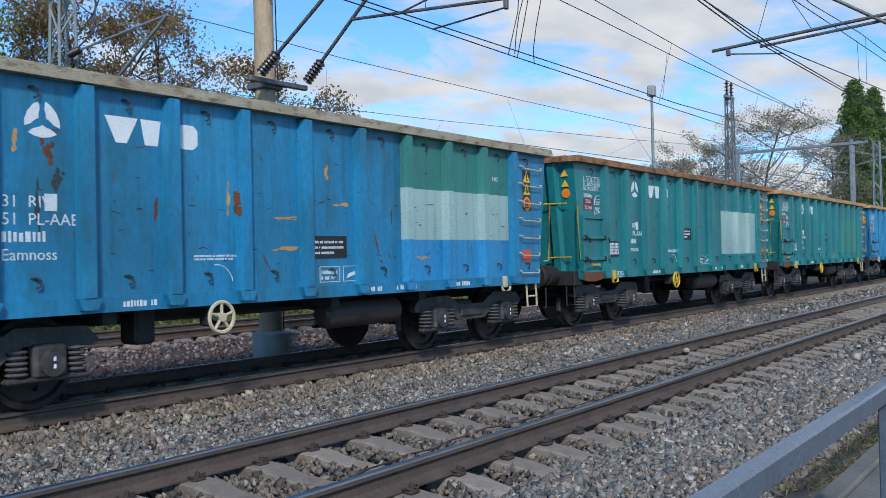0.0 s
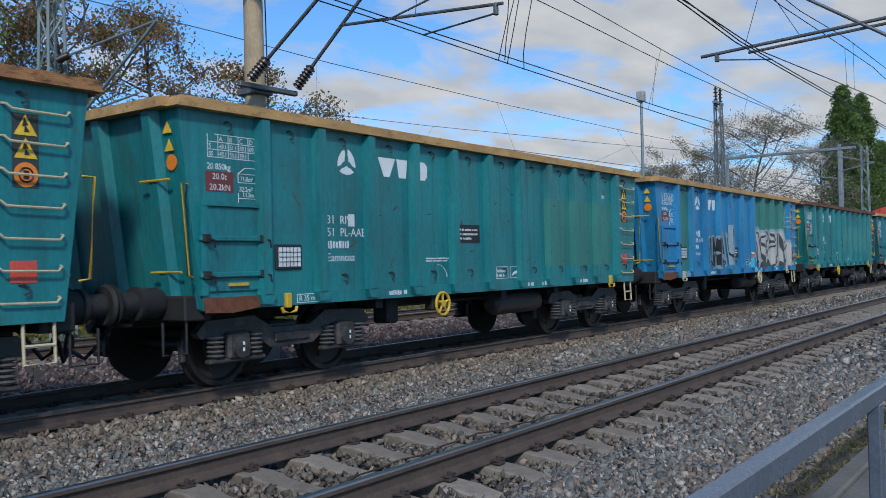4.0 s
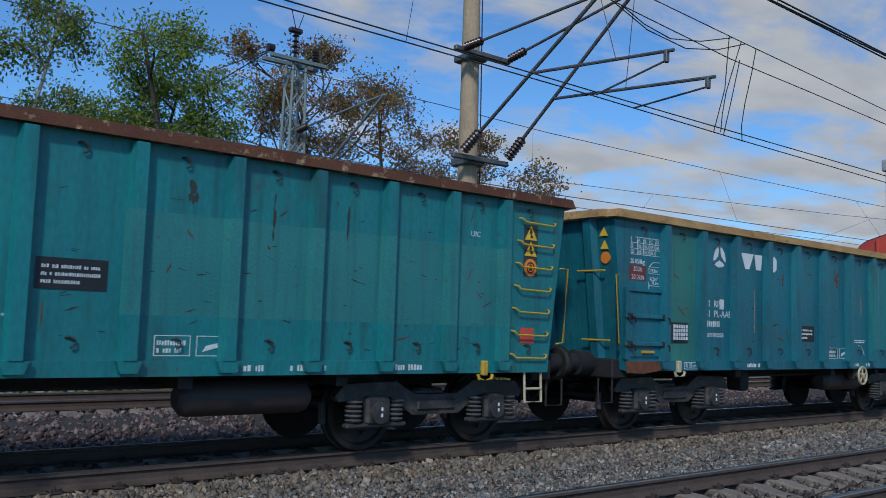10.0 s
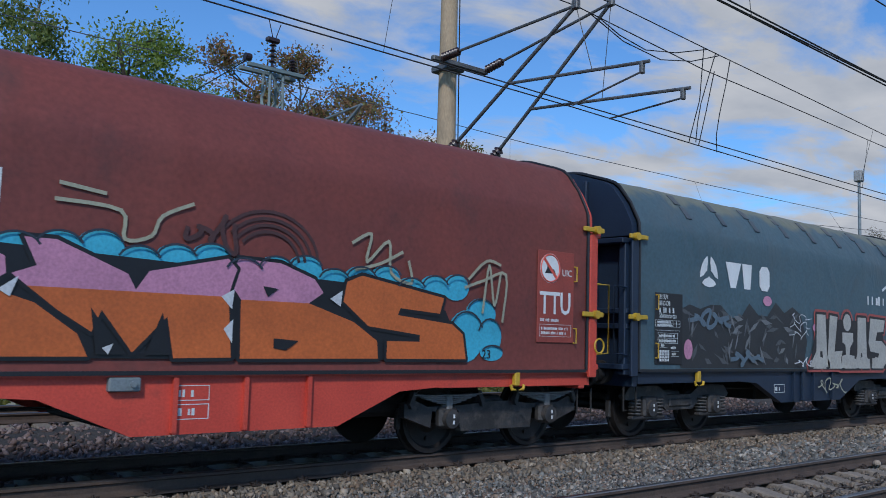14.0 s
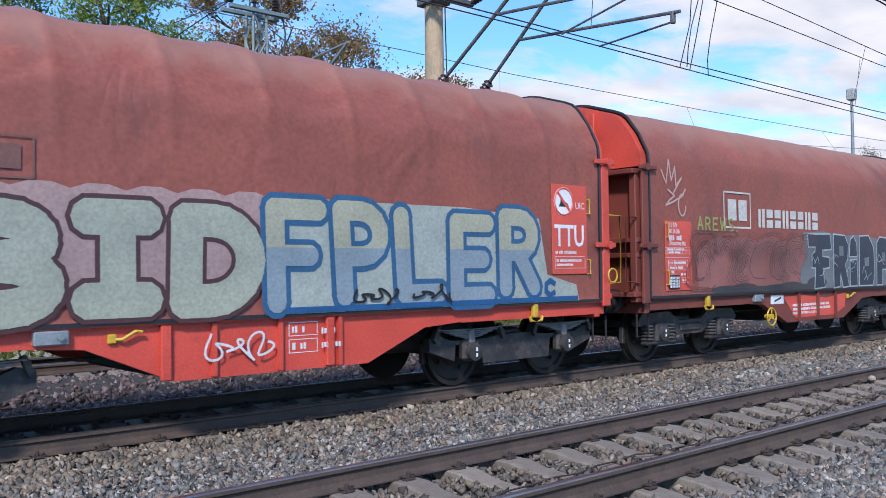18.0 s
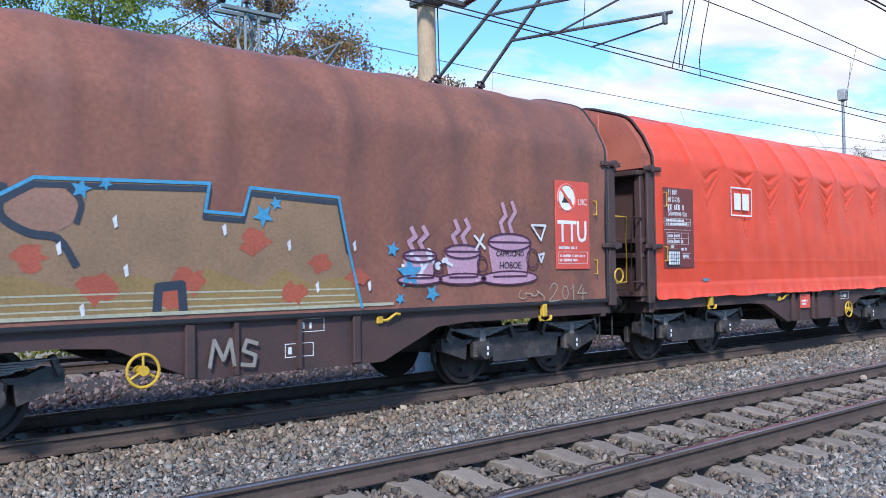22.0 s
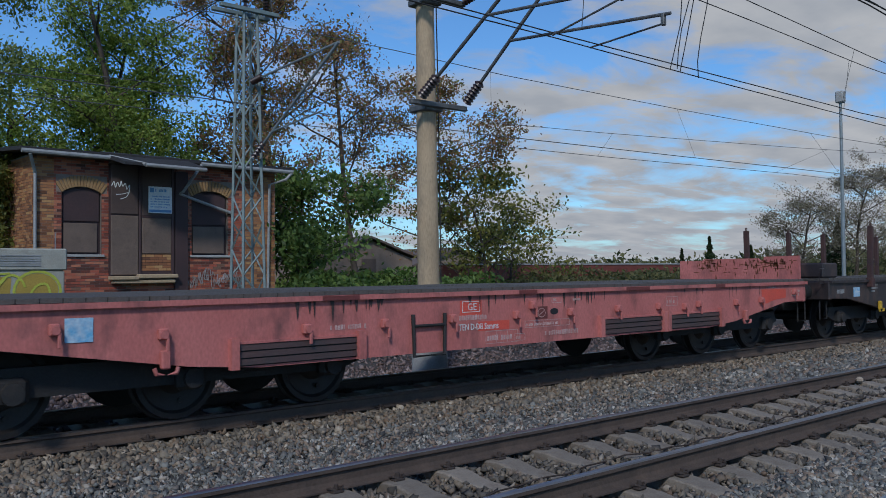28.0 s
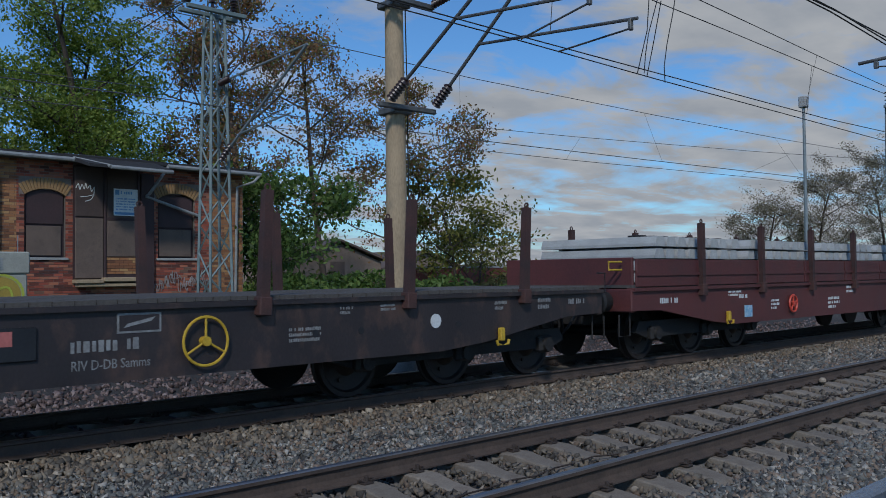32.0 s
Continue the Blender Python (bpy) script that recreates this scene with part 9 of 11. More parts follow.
            part("stencil_frame", Mb().box(x, x + 0.36, -1.403, -1.4005, z, z + 0.008).box(x, x + 0.36, -1.403, -1.4005, z + 0.14, z + 0.148).box(x, x + 0.008, -1.403, -1.4005, z + 0.008, z + 0.14).box(x + 0.352, x + 0.36, -1.403, -1.4005, z + 0.008, z + 0.14), M_LETTER, w, "white outlined stencil", key=("stn", x, z))
            bars(w, M_LETTER, x + 0.04, -1.402, z + 0.035, 0.26, 0.08, 1, seed=k + 7)
    (door_panel if spec.get("door_panel") else number_panel)(w, spec)
    y, yy, L = -1.466, -1.479, M_LETTER
    if spec.get("plain_rear"):
        part("notice_panel", Mb().box(4.2, 4.92, y - 0.012, y, 1.32, 2.85, 0.004), spec["ttu_plate"], w, "black steel panel", key="tpanb")
        part("round_sign", Mb().turned([(yy - 0.003, 0.19), (yy, 0.19)], "y", 28, (4.56, 0, 2.0)), M_WHITE, w, "blank white disc", key="rdisc")
        bars(w, L, 4.28, yy, 1.5, 0.2, 0.25, 4, 0.4, seed=spec["seed"] + 3)
        if spec.get("dress"):
            spec["dress"](w)
        return w
    # rear panel with the round sign
    d, q = spec.get("ttu", 0.13), spec.get("ttu_x", 0.0)
    part("notice_panel", Mb().box(4.22 + q, 4.95 + q, y - 0.012, y, 1.32 + d, 2.56 + d, 0.004), spec.get("ttu_plate", M_RED_SIGN), w, spec.get("ttu_label", "flat red notice panel"), key=("tpan", d, q))
    part("round_sign", Mb().turned([(yy - 0.003, 0.2), (yy, 0.2)], "y", 28, (4.46 + q, 0, 2.32 + d)), M_WHITE, w, "white round prohibition sign", key=("rsign", d, q))
    part("sign_bar", Mb().ring((4.46 + q, yy - 0.003, 2.32 + d), 0.185, 0.012, "y", 28, 4).prism([(4.32 + q, 2.43 + d), (4.35 + q, 2.46 + d), (4.6 + q, 2.21 + d), (4.57 + q, 2.18 + d)], yy - 0.006, yy - 0.003), M_RED_SIGN, w, "red ring and bar", key=("rbar", d, q))
    part("sign_symbol", Mb().prism([(4.35 + q, 2.25 + d), (4.57 + q, 2.25 + d), (4.53 + q, 2.31 + d), (4.47 + q, 2.31 + d), (4.45 + q, 2.36 + d), (4.4 + q, 2.36 + d), (4.39 + q, 2.31 + d)], yy - 0.0045, yy - 0.003), M_BLACK, w, "dark symbol", key=("rsym", d, q))
    lettering("UIC", 0.13, L, w, 4.7 + q, yy, 2.23 + d, width=0.19)
    lettering("TTU", 0.42, M_WHITE, w, 4.26 + q, yy, 1.71 + d, bold=0.006, width=0.62)
    bars(w, L, 4.28 + q, yy, 1.6 + d, 0.6, 0.045, 1, seed=spec["seed"] + 3)
    part("notice_frame", Mb().box(4.27 + q, 4.9 + q, yy - 0.002, yy, 1.4 + d, 1.405 + d).box(4.27 + q, 4.9 + q, yy - 0.002, yy, 1.56 + d, 1.565 + d).box(4.27 + q, 4.275 + q, yy - 0.002, yy, 1.405 + d, 1.56 + d).box(4.895 + q, 4.9 + q, yy - 0.002, yy, 1.405 + d, 1.56 + d), L, w, "thin white frame", key=("nfr", d, q))
    bars(w, L, 4.3 + q, yy, 1.43 + d, 0.55, 0.1, 2, 0.5, seed=spec["seed"] + 4)
    for x, z in ((4.97, 2.3), (4.97, 1.45)):
        part("grab_handle", Mb().tube([(x, y, z), (x, y - 0.05, z), (x, y - 0.05, z + 0.2), (x, y, z + 0.2)], 0.013, 5), M_YELLOW, w, "yellow grab handle", key=("gh", x, z))
    extra = spec.get("dress")
    if extra:
        extra(w)
    return w


# ---------------------------------------------------------------- flat wagons


def bogie_three(parent, xc, base=1.7):
    b = part("bogie", Mb().box(-0.3, 0.3, -0.95, 0.95, 0.5, 0.68, 0.03), M_UNDER, parent, "dark three-axle bogie", key="bolster3", at=(xc, 0, 0))
    for s in (-1, 1):
        ya, yb = min(s * 0.98, s * 1.08), max(s * 0.98, s * 1.08)
        part("side_frame", Mb().prism([(-base - 0.5, 0.5), (-base - 0.4, 0.68), (base + 0.4, 0.68), (base + 0.5, 0.5), (base + 0.2, 0.4), (-base - 0.2, 0.4)], ya, yb), M_UNDER, b, key=("sf3", s))
        for e in (-1, 0, 1):
            o = s * 1.04
            part("axle_box", Mb().box(e * base - 0.15, e * base + 0.15, min(o, o + s * 0.14), max(o, o + s * 0.14), 0.34, 0.6, 0.04).turned([(o + s * 0.13, 0.11), (o + s * 0.18, 0.1)], "y", 12, (e * base, 0, 0.46)), M_UNDER, b, key=("ab3", s, e))
    for e in (-1, 0, 1):
        w = new("wheelset", WHEELSET_ME)
        w.parent = b
        w.matrix_basis = Matrix.Translation((e * base, 0, WHEEL_R))
        WHEELS.append((w, e * base))
    return b


def flat_wagon(middle, spec):
    """Long six-axle flat wagon with deep side girders."""
    w = wagon("flat_wagon", spec["label"], middle, "flat wagons of the train")
    half, col = spec["half"], spec["steel"]
    for s in (-1, 1):
        ya, yb = min(s * 1.31, s * 1.40), max(s * 1.31, s * 1.40)
        h = half
        part("side_girder", Mb().prism([(-h, 1.25), (-h, 0.89), (-h + 0.85, 0.87), (-h + 2.6, 0.6), (-h + 3.4, 0.53), (h - 3.4, 0.53), (h - 2.6, 0.6), (h - 0.85, 0.87), (h, 0.89), (h, 1.25)], ya, yb).box(-h, h, min(s * 1.3, s * 1.45), max(s * 1.3, s * 1.45), 1.2, 1.255), col, w, "deep steel side girder", key=("girder", half, s))
    for k in range(int(2 * half / 0.2)):
        x = -half + 0.02 + k * 0.2
        part("deck_board", Mb().box(0, 0.19, -1.38, 1.38, 1.255, 1.30), spec.get("deck", M_DECK), w, key="deckboard", at=(x, 0, 0.004 * math.sin(k * 12.9)))
    part("centre_girder", Mb().box(-half, half, -0.4, 0.4, 0.62, 1.2, 0.02), M_UNDER, w, "dark centre girder", key=("cg", half))
    for e in (-1, 1):
        part("headstock", Mb().box(min(e * (half - 0.12), e * (half + 0.02)), max(e * (half - 0.12), e * (half + 0.02)), -1.4, 1.4, 0.86, 1.24, 0.02), col, w, key=("fhs", half, e))
        bogie_three(w, e * (half - 2.75))
    buffers(w, half + 0.58, z=1.03, mat=spec.get("buffer"))
    for x in spec.get("hooks", (-5.38, 5.38)):
        rope_hook(w, x, -1.43, 0.62, spec.get("hook", M_YELLOW))
    for x, z, l in spec.get("stakes", ()):
        for s in (-1, 1):
            st = part("stake", Mb().prism([(-0.055, 0), (0.055, 0), (0.05, l), (-0.05, l)], -0.05, 0.05).box(-0.075, 0.075, -0.075, 0.075, -0.18, 0.02, 0.01), M_STAKE, w, "rusty steel stake", key=("stake", l), at=pose(x, s * 1.44, z, 0, spec.get("lean", 0) * (1 if s < 0 else -0.6), 0))
            part("stake_eye", Mb().ring((0, 0, l + 0.03), 0.035, 0.012, "y", 12, 5), M_STAKE, st, key=("seye", l))
    extra = spec.get("dress")
    if extra:
        extra(w)
    return w

# ---------------------------------------------------------------- the sixteen wagons, front to rear
OPEN_AT = (7.505, 20.285, 33.065, 45.845, 58.625, 71.405)
open_specs = [
    dict(seed=1, dress=DRESS_ONE,  label="blue high-sided open freight wagon with pale green patches and rust", paint=M_BLUE, scrapes=34, wheel=M_CREAM, hook=M_CREAM, wheel_x=-1.28, rim=M_RIM_CREAM,
         patches=[(1.9, 4.7, 2.38, 3.2, M_GREEN), (1.9, 4.7, 1.66, 2.38, M_PALE), (1.9, 4.7, 0.9, 1.66, M_BLUE_SKY)], notice=(0.17, 1.42)),
    dict(seed=2, label="teal high-sided open freight wagon with a pale patch and rusty rim", paint=M_TEAL, patches=[(1.9, 4.7, 1.35, 2.45, M_PALE)], rim=M_RIM_ORANGE),
    dict(seed=3, label="teal high-sided open freight wagon with yellow hand wheel", paint=M_TEAL, patches=[(1.9, 4.7, 1.3, 2.5, M_GREEN)]),
    dict(seed=4, dress=dress_four,  label="blue and teal open freight wagon covered with black and white graffiti", paint=M_BLUE_MID, patches=[(-4.71, -3.8, 0.9, 3.2, M_GREEN), (1.5, 4.7, 2.05, 3.2, M_GREEN)], notice=(-0.82, 1.37), wheel=M_CREAM, hook=M_CREAM, wheel_x=1.5),
    dict(seed=5, scrapes=46, rungs=M_YELLOW, dress=DRESS_FIVE,  label="teal open freight wagon with a brown rusted rim", paint=M_TEAL, rim=M_RIM_RUST, patches=[(0.04, 4.8, 1.5, 2.48, M_TEAL_LIGHT)]),
    dict(seed=6, notice=(-0.85, 1.42), scrapes=24, dress=DRESS_SIX,  label="petrol blue open freight wagon with an ochre rim", paint=M_PETROL, patches=[(-4.71, -3.8, 0.9, 3.2, M_GREEN), (1.9, 4.8, 1.3, 2.95, M_TEAL)], wheel=M_CREAM, hook=M_CREAM, rungs=M_WHITE, wheel_x=1.5),
]
for at, spec in zip(OPEN_AT, open_specs):
    open_wagon(at, spec)

HOOD_FIRST, HOOD_STEP = 83.79, 11.925
hood_specs = [
    dict(seed=11, fittings=[("frame", -0.74, 0.8), ("frame", -0.74, 0.62), ("box", -1.4, 0.9)], panel=(-5.26, -4.36, 1.48, 2.8), dress=dress_seven,  label="brown hooded coil wagon with red ends and large colourful graffiti", tarp=M_TARP_BROWN, tarp_label="smooth red-brown tarpaulin cover", steel=M_RED, end=M_RED, endlow=M_RED, corner=M_RED, lever=M_YELLOW, bogie="leaf", plate=M_MID_RED, plate_label="worn red data panel", ttu_plate=M_MID_RED, ttu_label="worn red notice panel"),
    dict(seed=12, fittings=[("frame", -1.4, 0.66), ("beam", -0.4, 0)], dress=dress_eight, plain_rear=True,  label="dark blue-black hooded coil wagon with dark graffiti", tarp=M_TARP_BLACK, tarp_label="blue-black tarpaulin cover", steel=M_NAVY_STEEL, end=M_NAVY_STEEL, plate=M_BLACK, plate_label="black data panel", ttu_plate=M_BLACK, ttu_label="black notice panel", lever=M_YELLOW, rail=M_YELLOW),
    dict(seed=13, fittings=[("frame", 0.12, 0.84), ("frame", 0.12, 0.66), ("lever", -1.75, 0.92), ("box", -2.45, 0.9), ("beam", -1.25, 0), ("beam", 0.62, 0)], panel=(-5.15, -4.3, 1.48, 2.8), dress=dress_nine,  label="faded red-brown hooded coil wagon with cream and blue graffiti", tarp=M_TARP_ROSE, tarp_label="faded red-brown tarpaulin cover", steel=M_RED, end=M_RED, endlow=M_RED, corner=M_RED, folds=0.03, sag=0.014, swag=0.045, bogie="leaf"),
    dict(seed=14, fittings=[("lever", 1.3, 0.9), ("box", -2.4, 0.9)], ttu=0.05, ttu_x=-0.18, dress=dress_ten,  label="red-brown hooded coil wagon with scrawled graffiti", tarp=M_TARP_ROSE, tarp_label="faded red-brown tarpaulin cover", steel=M_OXIDE, end=M_RED, endlow=M_OXIDE, wheel_x=-1.8, lever=M_OXIDE, folds=0.012),
    dict(seed=15, fittings=[("frame", -0.02, 0.88), ("frame", -0.16, 0.62), ("beam", -1.25, 0), ("beam", 0.75, 0), ("lever", 1.1, 0.96)], ttu=0.2, ttu_x=-0.1, panel=(-5.25, -4.44, 1.52, 2.8), dress=dress_eleven,  label="dirty brown hooded coil wagon with brown and blue graffiti", tarp=M_TARP_DARK, tarp_label="dirty dark brown tarpaulin cover over hoops", steel=M_BROWN_STEEL, end=M_SALMON, endlow=M_BROWN_STEEL, plate=M_DARK_RED, plate_label="brown-red data panel", wheel_x=-1.72, sag=0.04, folds=0.012, bogie="leaf"),
    dict(seed=16, fittings=[("box", -2.0, 0.98), ("lever", -1.5, 0.92), ("frame", 1.1, 0.84), ("beam", -1.0, 0), ("beam", -0.2, 0)], panel=(-5.23, -4.39, 1.52, 2.8), dress=dress_twelve, low=0.45,  label="hooded coil wagon with a wrinkled bright red cover", tarp=M_TARP_RED, tarp_label="wrinkled glossy bright red tarpaulin cover", steel=M_BROWN_STEEL, end=M_SALMON, endlow=M_BROWN_STEEL, wheel_x=1.36, folds=0.035, sag=0.02, swag=0.046, hem=0.06, bogie="leaf", seal=M_BROWN_STEEL, seal_r=0.02, plate=M_DARK_RED, plate_label="brown-red data panel", ttu_plate=M_DARK_RED, ttu_label="brown-red notice panel"),
    dict(seed=17, fittings=[("frame", -1.38, 0.76), ("beam", -0.85, 0), ("beam", 0.9, 0)], panel=(-5.13, -4.18, 1.11, 2.77), dress=dress_thirteen,  label="navy hooded coil wagon with orange ends and dark graffiti", tarp=M_TARP_NAVY, tarp_label="navy tarpaulin cover", steel=M_ORANGE_STEEL, end=M_ORANGE_STEEL, endlow=M_ORANGE_STEEL, corner=M_ORANGE_STEEL, seal=M_TARP_NAVY, sole_end=M_ORANGE_STEEL, lever=M_ORANGE_STEEL, door_panel=True, plate=M_PANEL_BLUE, plate_label="deep blue steel door with white codes", ttu_plate=M_PANEL_BLUE, ttu_label="flat blue notice panel"),
]
for i, spec in enumerate(hood_specs):
    hooded_wagon(HOOD_FIRST + HOOD_STEP * i, spec)

flat_wagon(169.5, dict(label="long flat wagon in faded peeling pink-red paint", steel=M_PINK, half=7.72, deck=M_DECK, hook=M_PINK, buffer=M_RED, dress=dress_pink))
flat_wagon(186.0, dict(label="long black flat wagon with upright rusty stakes", steel=M_BLACKFLAT, half=7.72, stakes=[(x, 1.27, 1.16) for x in (-5.85, -3.75, -1.8, 1.65, 3.72, 5.87)], lean=3, dress=dress_black))
flat_wagon(202.95, dict(label="maroon flat wagon with low drop sides and rusty stakes", steel=M_MAROON, half=8.4, stakes=[(x, 1.27, 1.1) for x in (-6.3, -4.05, -1.8, 0.45, 2.7, 4.95)], dress=dress_load))
dress_load_stack(202.95)

# ---------------------------------------------------------------- masts and wires
build_track("near_track", NEAR_Y, -6, 110, 24.0, 0.4717, "concrete-sleepered railway track with polished rails")
build_track("train_track", TRAIN_Y, -8, 110, 14.0, 0.3, "railway track under the freight train")
build_track("third_track", THIRD_Y, -8, 90, -10.0, 0.2, "quiet railway track beyond the train")


def insulator(mb, a, b, r=0.085, n=6):
    """Ribbed insulator from a to b."""
    a, b = Vector(a), Vector(b)
    d = (b - a)
    mb.tube([a, b], r * 0.4, 8)
    for k in range(n):
        c = a + d * ((k + 0.6) / (n + 0.2))
        u = d.normalized()
        mb.tube([c - u * 0.018, c + u * 0.018], r, 10, r * 0.62)


def concrete_mast(x, y):
    m = thing("overhead_line_mast", "tapered weathered concrete mast carrying two cantilevers", "mast", at=pose(x, y, 0, 0, -0.4, 0))
    part("pole", Mb().turned([(-0.6, 0.215), (0.6, 0.21), (9.6, 0.145), (9.62, 0.1)], "z", 20), M_CONCRETE, m, "tapered concrete pole", smooth=True)
    part("footing", Mb().turned([(-0.7, 0.33), (0.12, 0.33), (0.16, 0.28)], "z", 20), M_BASE, m, "round grey concrete footing", smooth=True)
    part("earth_wire", Mb().tube([(0.2, -0.12, 0.1), (0.19, -0.12, 5), (0.16, -0.1, 9)], 0.012, 5), M_WIRE, m, "thin black earth wire")
    for z in (6.52, 4.55):
        part("bracket", Mb().box(-0.62, 0.74, -0.33, -0.23, z - 0.045, z + 0.045, 0.012).box(-0.22, 0.22, -0.24, 0.24, z - 0.1, z + 0.02, 0.02), M_TUBE, m, "steel cross bracket", key=("mbr", z))
    # two hinged cantilevers side by side over the track: (hinge x, peak, register end)
    for k, (hx, pk, reg) in enumerate(((-0.42, (-0.37, -3.45, 6.70), (-0.25, -4.75, 5.55)), (0.68, (0.66, -3.32, 7.06), (0.74, -4.78, 5.35)))):
        lo, hi, pk, reg = Vector((hx, -0.3, 4.6)), Vector((hx, -0.3, 6.55)), Vector(pk), Vector(reg)
        d1, d2 = (pk - lo).normalized(), (pk - hi).normalized()
        c = part("cantilever", Mb().tube([lo + d1 * 0.55, pk], 0.033, 10), M_TUBE, m, "slanting grey cantilever tube", smooth=True)
        part("top_tube", Mb().tube([hi + d2 * 0.5, pk], 0.026, 8), M_TUBE, c, smooth=True)
        i1, i2 = Mb(), Mb()
        insulator(i1, lo + d1 * 0.08, lo + d1 * 0.6, 0.1, 7)
        insulator(i2, hi + d2 * 0.05, hi + d2 * 0.5)
        part("insulator", i1, M_INSUL, c, "dark brown ribbed insulator", smooth=True)["kind"] = "stuff"
        part("insulator", i2, M_INSUL, c, "dark brown ribbed insulator", smooth=True)["kind"] = "stuff"
        s = lo + (pk - lo) * (0.54, 0.40)[k]
        part("register_tube", Mb().tube([s, reg], 0.028, 8).box(reg.x - 0.04, reg.x + 0.04, reg.y + 0.1, reg.y + 0.16, reg.z - 0.16, reg.z + 0.03, 0.01), M_TUBE, c, "horizontal register tube", smooth=True)
        q = reg + Vector((0, 0.15, -0.13))
        part("steady_arm", Mb().tube([q, Vector(((-0.13, -3.2, 5.2), (1.15, -2.92, 5.26))[k])], 0.016, 6), M_TUBE, c, "thin steady arm")
        part("stay_wire", Mb().tube([pk, s + (reg - s) * (0.63, 0.49)[k]], 0.008, 4), M_WIRE, c)
        part("clamp", Mb().box(pk.x - 0.05, pk.x + 0.05, pk.y - 0.06, pk.y + 0.06, pk.z - 0.06, pk.z + 0.09, 0.015), M_TUBE, c)
    return m


MAST = concrete_mast(10.72, 11.9)


def height_on(pts, x):
    for p, q in zip(pts, pts[1:]):
        if p[0] <= x <= q[0]:
            u = (x - p[0]) / (q[0] - p[0])
            return tuple(p[i] + (q[i] - p[i]) * u for i in range(3))
    return pts[-1]


def line_run(carrying, contacts, dropper_x, r=0.011, mat=None):
    """A stretch of overhead line along given points: carrying wire, contact wires and droppers."""
    mat = mat or M_WIRE
    c = thing("overhead_line", "dark overhead line with carrying wire and droppers", "overhead line")
    for pts in contacts:
        part("contact_wire", Mb().tube(pts, r, 5, caps=False), mat, c)
    part("carrying_wire", Mb().tube(carrying, r * 0.9, 5, caps=False), mat, c)
    for x in dropper_x:
        part("dropper", Mb().tube([height_on(carrying, x), height_on(contacts[0], x)], r * 0.45, 4, caps=False), mat, c)
    return c


twin = lambda pts, d: [[(x, y - d, z) for x, y, z in pts], [(x, y + d, z) for x, y, z in pts]]
MES_C = [(-49, 8.6, 7.4), (-15, 8.6, 6.5), (5, 8.6, 6.85), (10.65, 8.6, 7.05), (11.44, 8.6, 7.08), (14.64, 8.6, 6.95), (18.1, 8.6, 6.83), (22, 8.6, 6.68), (28.4, 8.6, 6.5), (38, 8.6, 6.3), (52, 8.6, 6.35), (71, 8.6, 7.2), (100, 8.6, 6.2), (131, 8.6, 7.3), (190, 8.6, 6.2), (250, 8.6, 7.3)]
MES_B = [(-49, 8.6, 7.1), (-15, 8.6, 6.4), (9.43, 8.6, 6.75), (10.46, 8.6, 6.78), (14.11, 8.6, 6.55), (16.84, 8.6, 6.5), (22, 8.6, 6.38), (26.5, 8.6, 6.36), (50, 8.6, 6.5), (70, 8.6, 7.2)]
CON = [(-49, 8.98, 5.26), (10.9, 8.98, 5.28), (14.9, 8.98, 5.24), (25.5, 8.98, 5.2), (250, 8.98, 5.2)]
line_run(MES_C, [CON], (-18, -8, 0, 7.0, 21.3, 28.4, 36, 44, 52, 61, 80, 92, 104, 116))
line_run(MES_B, [[(-49, 8.7, 5.4), (10.5, 8.7, 5.24), (22, 8.75, 5.28), (70, 8.8, 6.3)]], (-10, 3, 21.0, 31))
NEAR_CON = [(-42, 4.72, 5.25), (8, 4.72, 5.23), (12.7, 4.72, 5.18), (15.1, 4.72, 5.06), (22, 4.72, 5.1), (240, 4.72, 5.1)]
line_run([(-42, 4.72, 6.8), (0, 4.75, 6.35), (17.9, 4.72, 6.3), (22.4, 4.72, 6.47), (27.1, 4.72, 6.63), (48, 4.72, 6.2), (78, 4.72, 6.9), (108, 4.72, 6.2), (138, 4.72, 6.9), (240, 4.72, 6.4)], twin(NEAR_CON, 0.04), (-12, -2, 7, 23.5, 32, 41, 50, 60, 70, 84, 98))
line_run([(-42, 5.0, 7.2), (0, 5.0, 6.6), (19.3, 4.72, 6.51), (23.9, 4.72, 6.8), (30, 4.72, 6.95), (60, 4.9, 7.3)], [[(-42, 4.8, 5.3), (12.9, 4.72, 5.2), (16.4, 4.72, 5.14), (27, 4.72, 5.78), (60, 4.8, 6.9)]], (-6, 9, 24.5))
line_run([(-45, 16.3, 7.0), (13.45, 16.25, 6.9), (17.5, 16.45, 6.9), (26.4, 16.28, 6.9), (35.7, 15.86, 6.9), (42.6, 15.3, 6.9), (70, 13.4, 6.9), (110, 10.6, 7.2)], [[(-45, 18, 5.18), (16.8, 16.4, 5.18), (25.2, 15.66, 5.18), (33.5, 14.87, 5.18), (36.8, 14.65, 5.18), (70, 12.4, 5.18), (110, 10, 5.18)]], (-10, 0, 9, 16.9, 25.6, 34.4, 43), 0.012, M_WIRE_FAR)
line_run([(-45, 31, 7.34), (24.4, 24.0, 7.34), (30.1, 22.8, 7.34), (40.8, 19.9, 7.34), (48.4, 17.4, 7.34), (80, 9, 7.6)], [[(-45, 29, 6.46), (25.0, 24.0, 6.46), (30.9, 23.47, 6.46), (44.4, 21.7, 6.46), (52.2, 21.3, 6.46), (80, 19, 6.46)]], (30.5, 43), 0.013, M_WIRE_FAR)
